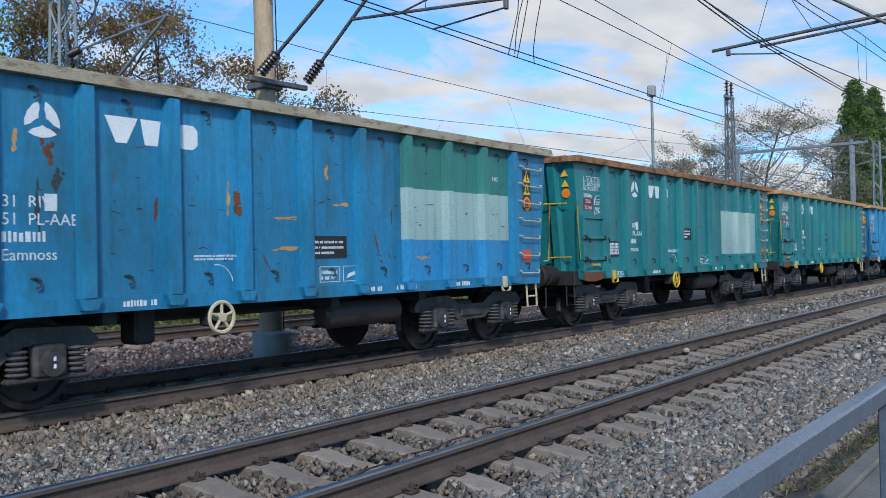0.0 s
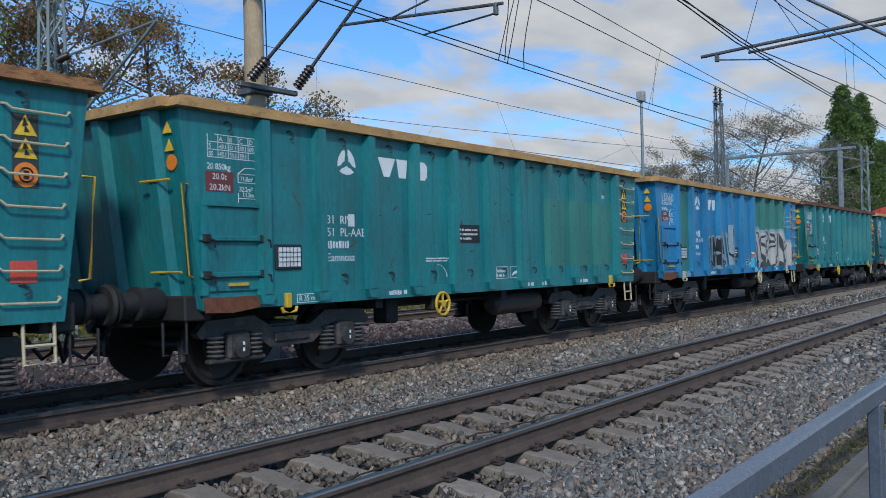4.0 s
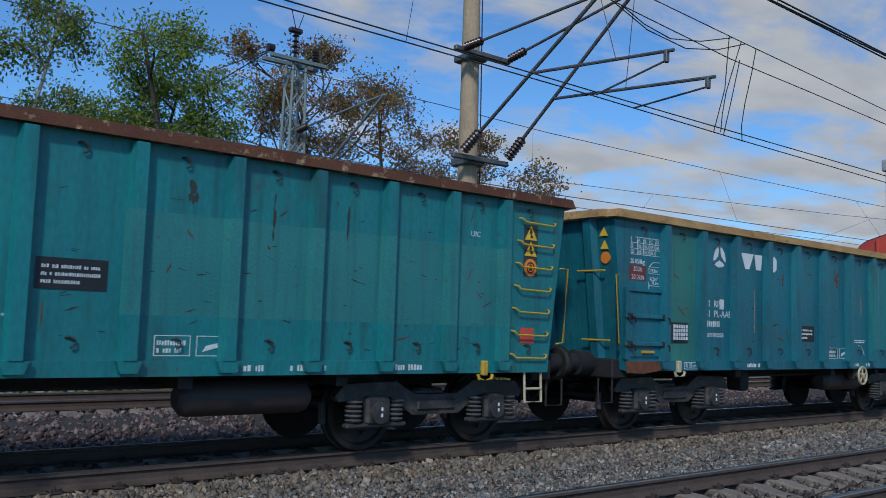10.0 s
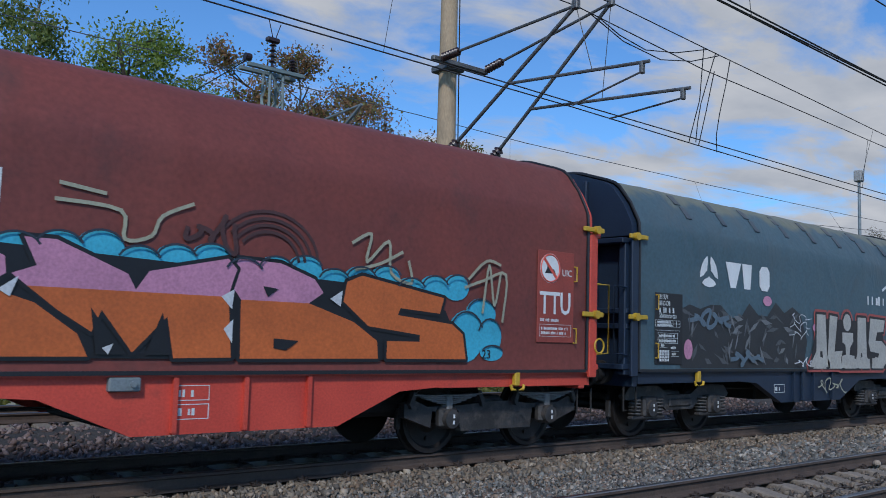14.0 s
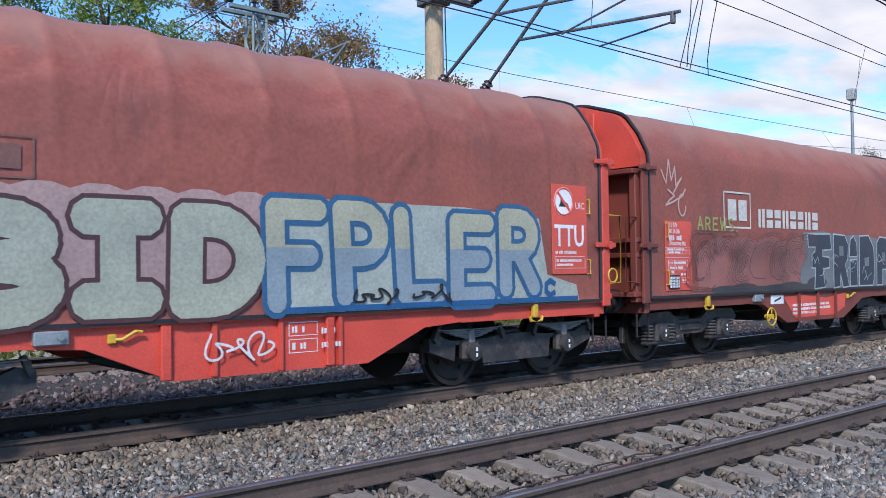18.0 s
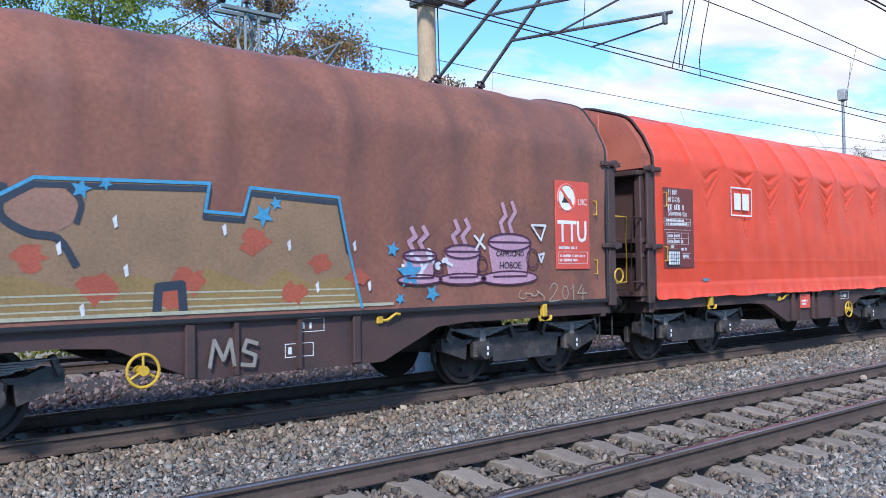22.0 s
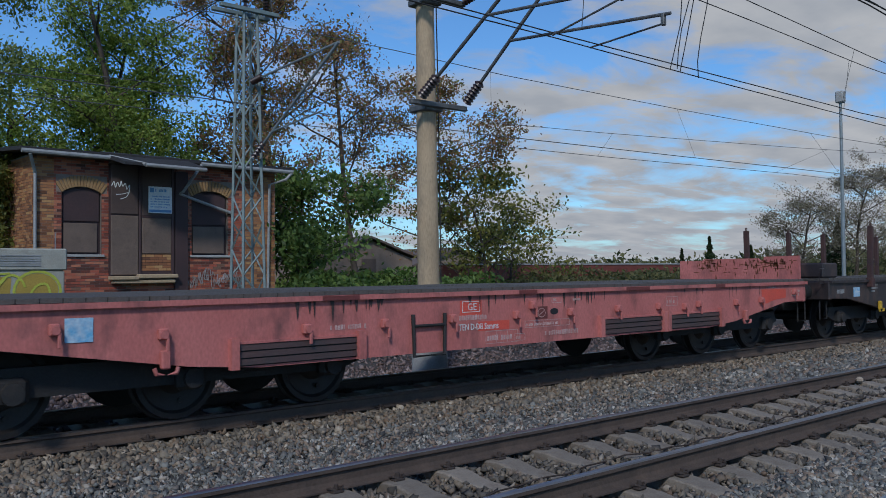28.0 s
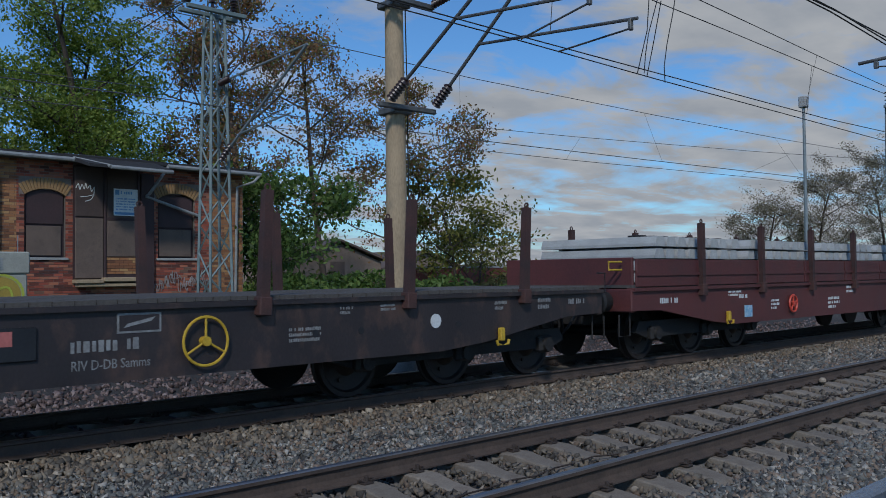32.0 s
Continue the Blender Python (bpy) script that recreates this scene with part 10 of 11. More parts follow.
# looped jumper leads between the wires
jump = thing("jumper_leads", "looped dark jumper leads between overhead wires", "overhead line")
for pts in (((14.1, 8.6, 6.98), (14.12, 8.7, 6.0), (14.15, 8.95, 5.24)), ((14.5, 8.6, 6.97), (14.46, 8.7, 6.6), (14.32, 8.8, 6.0), (14.28, 8.85, 5.6), (14.38, 8.95, 5.28)), ((14.45, 8.6, 6.6), (14.5, 8.8, 5.9), (14.52, 8.98, 5.25)), ((15.0, 8.6, 6.94), (15.02, 8.7, 6.5), (14.95, 8.8, 5.9), (15.0, 8.9, 5.5), (15.15, 8.98, 5.22)), ((11.05, 8.6, 6.74), (11.6, 8.6, 6.58), (12.32, 8.6, 6.5), (13.2, 8.6, 6.66), (14.19, 8.6, 6.96)), ((10.85, 8.6, 6.74), (11.7, 8.6, 6.5), (12.76, 8.6, 6.43), (13.7, 8.6, 6.62), (14.64, 8.6, 6.95))):
    part("lead", Mb().tube(pts, 0.01, 5, caps=False), M_WIRE, jump, smooth=True)


def near_cantilever():
    """Mast beside the path and its cantilever over the near track; only the arm comes into view."""
    m = thing("overhead_line_mast", "grey steel mast with a long register arm over the near track", "mast", at=pose(18.0, 1.2, 0))
    part("pole", Mb().turned([(-0.3, 0.16), (9.0, 0.12)], "z", 16), M_CONCRETE, m, smooth=True)
    a = part("cantilever", Mb().tube([(0, 0.2, 5.83), (0, 5.19, 5.57)], 0.034, 10), M_TUBE, m, "long grey register tube", smooth=True)
    part("register_tube", Mb().tube([(0.05, 0.6, 5.72), (0.05, 4.23, 5.52)], 0.03, 8), M_TUBE, a, smooth=True)
    part("slant_tube", Mb().tube([(0, 0.2, 4.4), (0, 3.9, 6.95)], 0.033, 8), M_TUBE, a, smooth=True)
    part("top_tube", Mb().tube([(0, 0.2, 6.4), (0.02, 3.85, 6.62)], 0.03, 8), M_TUBE, a, smooth=True)
    part("hook", Mb().box(-0.04, 0.04, 4.82, 4.9, 5.42, 5.56, 0.01).tube([(0, 4.86, 5.46), (0, 3.75, 5.3)], 0.016, 6), M_TUBE, a)
    part("stay_wire", Mb().tube([(0, 3.9, 6.9), (0, 4.3, 5.6)], 0.007, 4).tube([(0, 3.9, 6.9), (0, 3.2, 5.65)], 0.007, 4), M_WIRE, a)


near_cantilever()


def lattice_mast(name, label, x, y, h, w0, w1, z0=-0.5, mat=None, leg=0.055):
    """Four-legged lattice mast with zigzag braces."""
    mat = mat or M_LATT
    m = thing(name, label, "mast", at=pose(x, y, 0))
    wid = lambda z: (w0 + (w1 - w0) * (z - z0) / (h - z0)) / 2
    for sx in (-1, 1):
        for sy in (-1, 1):
            part("leg", Mb().tube([(sx * wid(z0), sy * wid(z0), z0), (sx * wid(h), sy * wid(h), h)], leg, 4), mat, m)
    n = int((h - z0) / 0.62)
    for f in range(4):
        for k in range(n):
            za, zb = z0 + (h - z0) * k / n, z0 + (h - z0) * (k + 1) / n
            s = 1 if k % 2 else -1
            a, b = wid(za), wid(zb)
            pa, pb = {0: ((-s * a, -a, za), (s * b, -b, zb)), 1: ((-s * a, a, za), (s * b, b, zb)), 2: ((-a, -s * a, za), (-b, s * b, zb)), 3: ((a, -s * a, za), (b, s * b, zb))}[f]
            part("brace", Mb().tube([pa, pb], leg * 0.62, 4), mat, m)
    return m


LAT = lattice_mast("lattice_mast", "grey-green steel lattice mast with insulators on top", 11.09, 19.2, 8.0, 0.66, 0.36, leg=0.042)
part("top_beam", Mb().box(-0.85, 0.75, -0.28, -0.16, 8.0, 8.1, 0.01).box(-0.85, 0.75, 0.16, 0.28, 8.0, 8.1, 0.01), M_LATT, LAT, "steel cross beam")
part("pulley", Mb().turned([(-0.08, 0.1), (0.08, 0.1)], "x", 12, (-0.85, -0.2, 8.22)), M_INSUL, LAT)
for x, h in ((-0.05, 0.75), (0.55, 0.42)):
    mb = Mb()
    insulator(mb, (x, 0, 8.1), (x, 0, 8.1 + h), 0.1, 5)
    part("insulator", mb, M_INSUL, LAT, "dark ribbed post insulator", smooth=True)
part("switch_head", Mb().box(-0.25, 0.12, -0.08, 0.08, 8.82, 8.95, 0.03).tube([(-0.05, 0, 8.9), (-0.2, 0, 9.4)], 0.012, 5).tube([(0, 0, 8.9), (0.15, 0, 9.35)], 0.012, 5), M_INSUL, LAT)
part("lead", Mb().tube([(0.6, -0.1, 8.5), (0.72, -0.2, 7.6), (0.6, -0.25, 6.9), (0.25, -0.25, 6.5)], 0.022, 6), M_WIRE, LAT, "black hanging lead", smooth=True)
for q in ((-1.9, 0.6, 7.6), (-1.8, 0.9, 7.3)):
    part("lead", Mb().tube([(-0.8, -0.2, 8.2), q], 0.014, 5), M_WIRE, LAT, smooth=True)
pk = (0.18, -3.7, 6.59)
arm = part("cantilever", Mb().tube([(0.02, -0.45, 4.5), pk], 0.035, 8), M_GALV, LAT, "pale slanting cantilever tube", smooth=True)
part("top_tube", Mb().tube([(0.0, -0.35, 6.28), pk], 0.028, 8), M_GALV, arm, smooth=True)
part("register_tube", Mb().tube([(0.05, -1.1, 4.92), (0.0, -3.3, 5.1)], 0.024, 8), M_GALV, arm, smooth=True)
for a, b in (((0.0, -0.3, 4.36), (0.04, -0.75, 4.72)), ((0.0, -0.25, 6.26), (0.02, -0.7, 6.32))):
    mb = Mb()
    insulator(mb, a, b, 0.09, 5)
    part("insulator", mb, M_INSUL, arm, "dark ribbed insulator", smooth=True)

# far masts down the line
POLE = thing("camera_pole", "slim grey pole with a box on top beside the line", "pole", at=pose(45.16, 19.43, 0))
part("pole", Mb().turned([(-0.4, 0.11), (10.0, 0.07)], "z", 12), M_GALV, POLE, smooth=True)
part("head_box", Mb().box(-0.2, 0.2, -0.2, 0.2, 9.95, 10.55, 0.05), M_BASE, POLE, "pale grey box head")
LAT2 = lattice_mast("lattice_mast", "dark steel lattice mast far down the line", 46.6, 15.7, 9.6, 0.5, 0.32, mat=M_TUBE, leg=0.04)
for x in (-0.35, 0.35):
    mb = Mb()
    insulator(mb, (x, 0, 9.65), (x, 0, 10.45), 0.14, 4)
    part("insulator", mb, M_INSUL, LAT2, "dark post insulator", smooth=True)
part("top_beam", Mb().box(-0.6, 0.6, -0.1, 0.1, 9.55, 9.68), M_GALV, LAT2)
GAN = thing("signal_gantry", "pale steel gantry beam across the far tracks", "gantry", at=pose(60, 0, 0))
part("beam", Mb().box(-0.12, 0.12, 11.6, 20.0, 8.02, 8.2, 0.02), M_GALV, GAN, "steel gantry beam")
for y in (12.56, 19.7):
    part("post", Mb().box(-0.1, 0.1, y - 0.1, y + 0.1, -0.4, 8.4, 0.02), M_GALV, GAN)
for k, y in enumerate((13.6, 15.2, 17.0, 18.6)):
    part("cantilever", Mb().tube([(0, y - 0.6, 7.9), (0, y + 0.9, 5.9)], 0.045, 6).tube([(0, y - 0.9, 6.2), (0, y + 1.3, 6.7)], 0.04, 6).tube([(0, y - 0.5, 5.7), (0, y + 1.2, 6.1)], 0.035, 6), M_GALV, GAN, "pale cantilever tubes")
LAT3 = lattice_mast("lattice_mast", "grey steel lattice mast far down the line", 60.5, 11.2, 8.2, 0.5, 0.34, mat=M_GALV, leg=0.032)
for k, (x, y, h) in enumerate(((97.4, 20.3, 12.0), (110, 6.5, 8.5), (130, 20, 9))):
    o = thing("far_mast", "slim grey steel mast far down the line", "mast", "far masts along the line", at=pose(x, y, 0))
    part("pole", Mb().box(-0.2, 0.2, -0.2, 0.2, -0.4, h, 0.03), M_GALV, o, key=("fp", h))
    part("arm", Mb().tube([(0, 0, h - 2.0), (0, -3.2, h - 1.4)], 0.06, 6).tube([(0, 0, h - 0.5), (0, -3.2, h - 1.4)], 0.05, 6), M_GALV, o, key=("fa", h))

# ---------------------------------------------------------------- railing beside the path
RAILING = thing("railing", "blue-grey painted steel railing beside the path", "railing", at=pose(0, 0.94, 0))
part("top_rail", Mb().box(-12, 40, -0.055, 0.02, 0.605, 0.7, 0.01), M_FENCE, RAILING, "square hollow top rail")
for k in range(-5, 16):
    part("post", Mb().box(-0.045, 0.07, -0.05, 0.012, -0.2, 0.606, 0.006), M_FENCE, RAILING, key="fpost", at=(5.045 + 3.0 * k, 0.0, 0))
part("kerb", Mb().box(-20, 60, 0.36, 0.5, -0.3, -0.1, 0.015), M_PATH, RAILING, "worn grey kerb below the railing")
part("paved_strip", Mb().box(-20, 60, 0.08, 0.36, -0.3, -0.13, 0.01), M_PATH, RAILING, "narrow strip of grey paving")

# ---------------------------------------------------------------- the brick house
M_BRICK = island("old_red_brick", [(0.0, (0.075, 0.034, 0.026)), (0.3, (0.2, 0.055, 0.036)), (0.6, (0.35, 0.09, 0.055)), (0.85, (0.42, 0.16, 0.09)), (1.0, (0.16, 0.09, 0.06))], 0.9)
M_BRICK_O = island("orange_brick", [(0.0, (0.135, 0.061, 0.034)), (0.4, (0.270, 0.115, 0.054)), (0.8, (0.365, 0.176, 0.074)), (1.0, (0.405, 0.243, 0.108))], 0.9)
M_BRICK_Y = island("yellow_brick", [(0.0, (0.162, 0.095, 0.047)), (0.5, (0.270, 0.162, 0.074)), (1.0, (0.405, 0.257, 0.115))], 0.9)
M_MORTAR = surf("dirty_mortar", (0.26, 0.21, 0.18), (0.15, 0.12, 0.1), 0.95, scale=3, bump=0.2)
M_BOARD = surf("dark_window_board", (0.055, 0.03, 0.031), (0.038, 0.022, 0.023), 0.7, scale=2, bump=0.1)
M_BOARD_M = surf("umber_board", (0.075, 0.05, 0.043), (0.05, 0.034, 0.03), 0.75, scale=2, bump=0.1)
M_BOARD_L = surf("brown_grey_board", (0.15, 0.108, 0.085), (0.11, 0.08, 0.064), 0.75, scale=2, bump=0.1, dirt=(0.05, 0.04, 0.035), dirt_at=(0.55, 0.85))
M_ROOFING = surf("black_roofing_felt", (0.03, 0.03, 0.033), (0.02, 0.02, 0.022), 0.85, scale=3, bump=0.2)
M_GUTTER = surf("grey_gutter", (0.30, 0.31, 0.31), (0.2, 0.21, 0.21), 0.6, scale=4, bump=0.05)
M_RENDER = surf("flaking_whitewash", (0.35, 0.34, 0.33), (0.16, 0.12, 0.10), 0.9, scale=4, bump=0.2)
M_SIGNBLUE = surf("sign_blue", (0.12, 0.28, 0.5), (0.10, 0.24, 0.44), 0.5, scale=3, bump=0)
M_LIME = surf("lime_spray_paint", (0.42, 0.46, 0.06), (0.36, 0.40, 0.05), 0.6, scale=4, bump=0)
M_KIOSK = surf("pale_kiosk_concrete", (0.36, 0.36, 0.31), (0.28, 0.28, 0.24), 0.85, scale=5, fine=60, bump=0.3)


def brick_field(parent, x0, x1, z0, z1, y, holes, mat, seed, near=0):
    """Bricks of 24 x 7 cm proud of the mortar; openings stay free."""
    rnd = random.Random(seed)
    mb = Mb()
    row = 0
    z = z0
    while z < z1 - 0.03:
        x = x0 - (0.125 if row % 2 else 0)
        while x < x1:
            a, b = max(x, x0), min(x + 0.24, x1)
            mz = z + 0.035
            for h in holes:
                if h[2] < mz < h[3] and h[0] < b and a < h[1]:
                    a, b = (a, h[0]) if h[0] - a > b - h[1] else (h[1], b)
            if b - a > 0.03:
                mb.box(a, b, y - rnd.uniform(0.006, 0.016), y + 0.02, z, min(z + 0.066, z1))
            x += 0.252
        z += 0.078
        row += 1
    o = part("bricks", mb, mat, parent, "weathered bricks in running bond")
    o["kind"] = "stuff"
    return o


HOUSE = thing("brick_house", "old red brick railway house with boarded windows", "house", at=pose(0, 24.0, 0))
HX0, HX1, HZ = 7.45, 14.75, 4.72
holes = [(8.2, 9.27, 2.07, 3.88), (11.92, 13.1, 2.07, 3.95), (9.46, 11.3, 1.3, 5)]
wall = part("wall", Mb().box(9.27, 11.92, 0, 0.4, -0.5, HZ), M_MORTAR, HOUSE, "brick front wall with mortar")
for a, b, c, d, e, f in ((HX0, 8.2, 0, 0.4, -0.5, HZ), (8.2, 9.27, 0, 0.4, -0.5, 2.07), (8.2, 9.27, 0, 0.4, 3.9, HZ), (11.92, 13.1, 0, 0.4, -0.5, 2.07), (11.92, 13.1, 0, 0.4, 3.97, HZ), (13.1, HX1, 0, 0.4, -0.5, HZ), (HX0, HX0 + 0.4, 0.4, 6.6, -0.5, HZ), (HX1 - 0.4, HX1, 0.4, 6.6, -0.5, HZ), (HX0, HX1, 6.6, 7, -0.5, HZ)):
    part("wall", Mb().box(a, b, c, d, e, f), M_MORTAR, HOUSE, "brick wall with mortar")
brick_field(wall, HX0, HX1, -0.3, HZ - 0.05, 0.0, holes + [(8.05, 9.42, 3.78, 4.2), (11.77, 13.25, 3.82, 4.28), (7.45, 8.0, 0, 5), (13.6, 14.75, 0, 5)], M_BRICK, 3)
# left strip in orange brick: its sunlight is put into the colour
brick_field(wall, 7.45, 8.0, -0.3, HZ - 0.05, 0.0, [], M_BRICK_O, 4)
brick_field(wall, 13.6, 14.75, -0.3, HZ - 0.05, 0.0, [], M_BRICK_O, 5)
brick_field(wall, -7.0, 0.0, -0.3, HZ - 0.05, 0.0, [], M_BRICK_O, 6).matrix_basis = pose(HX0, 0, 0, 0, 0, -90)
for k, (a, b, zt) in enumerate(((8.2, 9.27, 3.72), (11.92, 13.1, 3.78))):
    # arched window: boarded opening, yellow brick arch
    win = part("window", Mb().box(a + 0.02, b - 0.02, 0.1, 0.16, 2.07, 3.98), M_BOARD, HOUSE, "arched window closed with dark boards")
    part("board", Mb().box(a + 0.06, b - 0.1, 0.05, 0.1, 2.12, 2.92, 0.01), M_BOARD_L, win, "brown-grey board")
    part("board", Mb().box(a + 0.04, b - 0.04, 0.06, 0.1, 2.97, 3.9, 0.01), M_BOARD, win)
    part("sill", Mb().box(a - 0.06, b + 0.06, -0.07, 0.1, 2.0, 2.07, 0.01), M_BASE, win)
    cx, n = (a + b) / 2, 15
    for i in range(n):
        u = (i + 0.5) / n * 2 - 1
        ang = u * 0.62
        R = (b - a) / 2 / math.sin(0.62)
        cz = zt - R * math.cos(0.62) + 0.02
        part("arch_brick", Mb().box(-0.036, 0.036, -0.03, 0.1, R, R + 0.3, 0.006), M_BRICK_Y, win, key=("ab", k), at=pose(cx, 0, cz, 0, math.degrees(ang), 0))
# boarded porch, nearly flush with the wall under a little roof of its own
PO = part("porch", Mb().box(9.46, 11.3, -0.1, 0, 1.48, 4.6), M_BOARD, HOUSE, "boarded porch front in the brick wall")
part("door_board", Mb().box(9.48, 10.26, -0.14, -0.1, 1.5, 3.16, 0.012), M_BOARD_L, PO, "grey-brown door board")
part("door_board", Mb().box(9.48, 10.26, -0.135, -0.1, 3.2, 4.58, 0.012), M_BOARD_M, PO, "darker brown upper board")
part("bay_frame", Mb().box(10.27, 10.34, -0.16, -0.1, 1.5, 4.58, 0.01).box(11.23, 11.32, -0.16, -0.1, 1.5, 4.58, 0.01).box(10.34, 11.23, -0.15, -0.1, 3.12, 3.18), M_BOARD, PO, "dark timber frame")
part("bay_board", Mb().box(10.36, 11.22, -0.14, -0.1, 2.1, 3.12, 0.012).box(10.42, 11.16, -0.146, -0.14, 2.16, 3.06), M_BOARD_L, PO, "plain brown board")
part("bay_board", Mb().box(10.36, 11.22, -0.135, -0.1, 3.18, 4.56, 0.012), M_BOARD_M, PO, "dark board")
brick_field(PO, 10.35, 11.22, 1.62, 2.08, -0.11, [], M_BRICK_O, 8)
part("porch_ledge", Mb().box(9.42, 10.2, -0.34, -0.05, 1.36, 1.47, 0.02).box(10.2, 11.36, -0.34, -0.05, 1.4, 1.52, 0.02).box(9.5, 11.3, -0.28, -0.05, 1.26, 1.36, 0.02), M_CONCRETE, PO, "crumbling tan ledge below the porch")
sign = part("notice_board", Mb().box(10.54, 11.24, -0.16, -0.146, 3.26, 4.02, 0.004), M_WHITE, PO, "white notice board with blue lines")
part("sign_band", Mb().box(10.56, 11.22, -0.163, -0.16, 3.29, 3.36), M_SIGNBLUE, sign)
bars(sign, M_SIGNBLUE, 10.6, -0.161, 3.42, 0.58, 0.34, 5, 0.75, 4)
bars(sign, M_SIGNBLUE, 10.74, -0.161, 3.87, 0.42, 0.09, 1, seed=9)
part("sign_mark", Mb().box(10.58, 10.7, -0.163, -0.16, 3.85, 3.98), M_SIGNBLUE, sign)
tag = stroke(curve([(9.5, 3.98), (9.56, 4.1), (9.6, 3.94), (9.66, 4.08), (9.72, 3.96), (9.76, 4.12), (9.8, 3.98), (9.88, 4.06), (9.92, 3.9), (10.0, 4.02), (9.98, 3.8)]), 0.022)
tag += stroke(curve([(9.62, 3.74), (9.8, 3.76), (9.96, 3.8), (9.9, 3.68), (9.74, 3.62)]), 0.02)
shapes(PO, tag, -0.137, M_LETTER, "white scrawled tag", name="scrawl")
part("corner_post", Mb().box(11.36, 11.76, -0.12, 0, 1.0, 4.5, 0.01), M_BOARD, HOUSE, "dark weathered board beside the porch")
# whitewash and scrawls low on the wall
wash = []
for k in range(9):
    wash += stroke(scrawl(11.75 + 0.19 * k, 1.05 + 0.09 * (k % 4), 0.3, 0.4, 60 + k, 4), 0.026)
shapes(HOUSE, wash, -0.021, M_RENDER, "flaking whitewash scrawls low on the wall", name="whitewash")["kind"] = "stuff"
# shallow felt roof with gutters and pipes
RF = part("roof", Mb().prism([(-0.45, 4.74), (-0.45, 4.84), (7.4, 5.5), (7.4, 5.4)], HX0 - 0.4, HX1 + 0.35, "x"), M_ROOFING, HOUSE, "shallow black felt roof")
part("porch_roof", Mb().prism([(-1.55, 4.42), (-1.55, 4.5), (0.2, 4.95), (0.2, 4.82)], 9.3, 11.6, "x"), M_ROOFING, RF)
part("gutter", Mb().tube([(HX0 - 0.4, -0.5, 4.72), (9.35, -0.5, 4.70)], 0.06, 8), M_GUTTER, RF, "pale gutter", smooth=True)
part("gutter", Mb().tube([(12.0, -0.5, 4.72), (HX1 + 0.35, -0.5, 4.70)], 0.06, 8), M_GUTTER, RF, "pale gutter", smooth=True)
part("gutter", Mb().tube([(9.85, -1.6, 4.44), (11.6, -1.6, 4.42)], 0.055, 8).tube([(9.3, -0.5, 4.74), (9.85, -1.6, 4.46)], 0.05, 6), M_GUTTER, RF, "pale porch gutter", smooth=True)
part("downpipe", Mb().tube([(12.0, -0.5, 4.7), (11.75, -0.6, 4.4), (11.5, -0.35, 3.9), (11.5, -0.1, 3.85), (13.2, -0.08, 3.35)], 0.045, 8), M_GUTTER, HOUSE, "crooked pale downpipe", smooth=True)
part("downpipe", Mb().tube([(HX1 + 0.3, -0.5, 4.66), (HX1 + 0.1, -0.5, 4.45), (HX1 - 0.25, -0.1, 4.3), (HX1 - 0.3, -0.06, 1.0)], 0.045, 8), M_GUTTER, HOUSE, "pale downpipe", smooth=True)
part("downpipe", Mb().tube([(HX0 - 0.2, -0.5, 4.66), (HX0 + 0.05, -0.1, 4.2), (HX0 + 0.05, -0.08, 0.6)], 0.045, 8), M_GUTTER, HOUSE, "pale downpipe", smooth=True)

KIOSK = thing("switch_kiosk", "pale concrete switch kiosk sprayed with a lime green tag", "kiosk", at=pose(0, 20.6, 0))
part("body", Mb().box(5.0, 7.15, 0, 1.4, -0.5, 1.62, 0.03), M_KIOSK, KIOSK, "pebbled pale concrete body")
part("lid", Mb().box(4.96, 7.19, -0.04, 1.44, 1.62, 2.12, 0.03), M_KIOSK, KIOSK, "smooth pale upper part")
for k in range(5):
    part("louvre", Mb().box(5.4, 6.6, -0.055, -0.035, 1.72 + k * 0.055, 1.75 + k * 0.055), M_GUTTER, KIOSK, key=("louv", k))
fill = [oval(6.55, 1.16, 0.46, 0.4, 20)[:-1], [(5.25, 0.8), (5.95, 0.8), (6.0, 1.45), (5.6, 1.52), (5.25, 1.4)]]
shapes(KIOSK, fill, -0.003, spray("ochre_fill_spray", (0.38, 0.27, 0.05)), "ochre fill of the sprayed tag", name="tag_fill")
tag = stroke(oval(6.55, 1.16, 0.5, 0.44, 24), 0.06) + stroke(curve([(6.3, 0.9), (6.5, 1.25), (6.75, 1.3), (6.85, 0.95)]), 0.05) + stroke(oval(6.0, 1.1, 0.3, 0.42, 12, 0.4, 2.8), 0.05)
tag += stroke([(5.35, 1.45), (5.85, 0.85)], 0.07) + stroke([(5.85, 1.45), (5.35, 0.85)], 0.07) + stroke([(5.2, 0.75), (5.2, 1.5), (5.95, 1.56)], 0.04)
shapes(KIOSK, tag, -0.008, M_LIME, "lime green sprayed tag", name="sprayed_tag")
part("antenna", Mb().tube([(7.0, 0.2, 2.1), (7.0, 0.2, 2.5)], 0.012, 5), M_GALV, KIOSK)

M_SHED = surf("faded_tan_wall", (0.27, 0.205, 0.16), (0.2, 0.15, 0.115), 0.9, scale=2, bump=0.15)
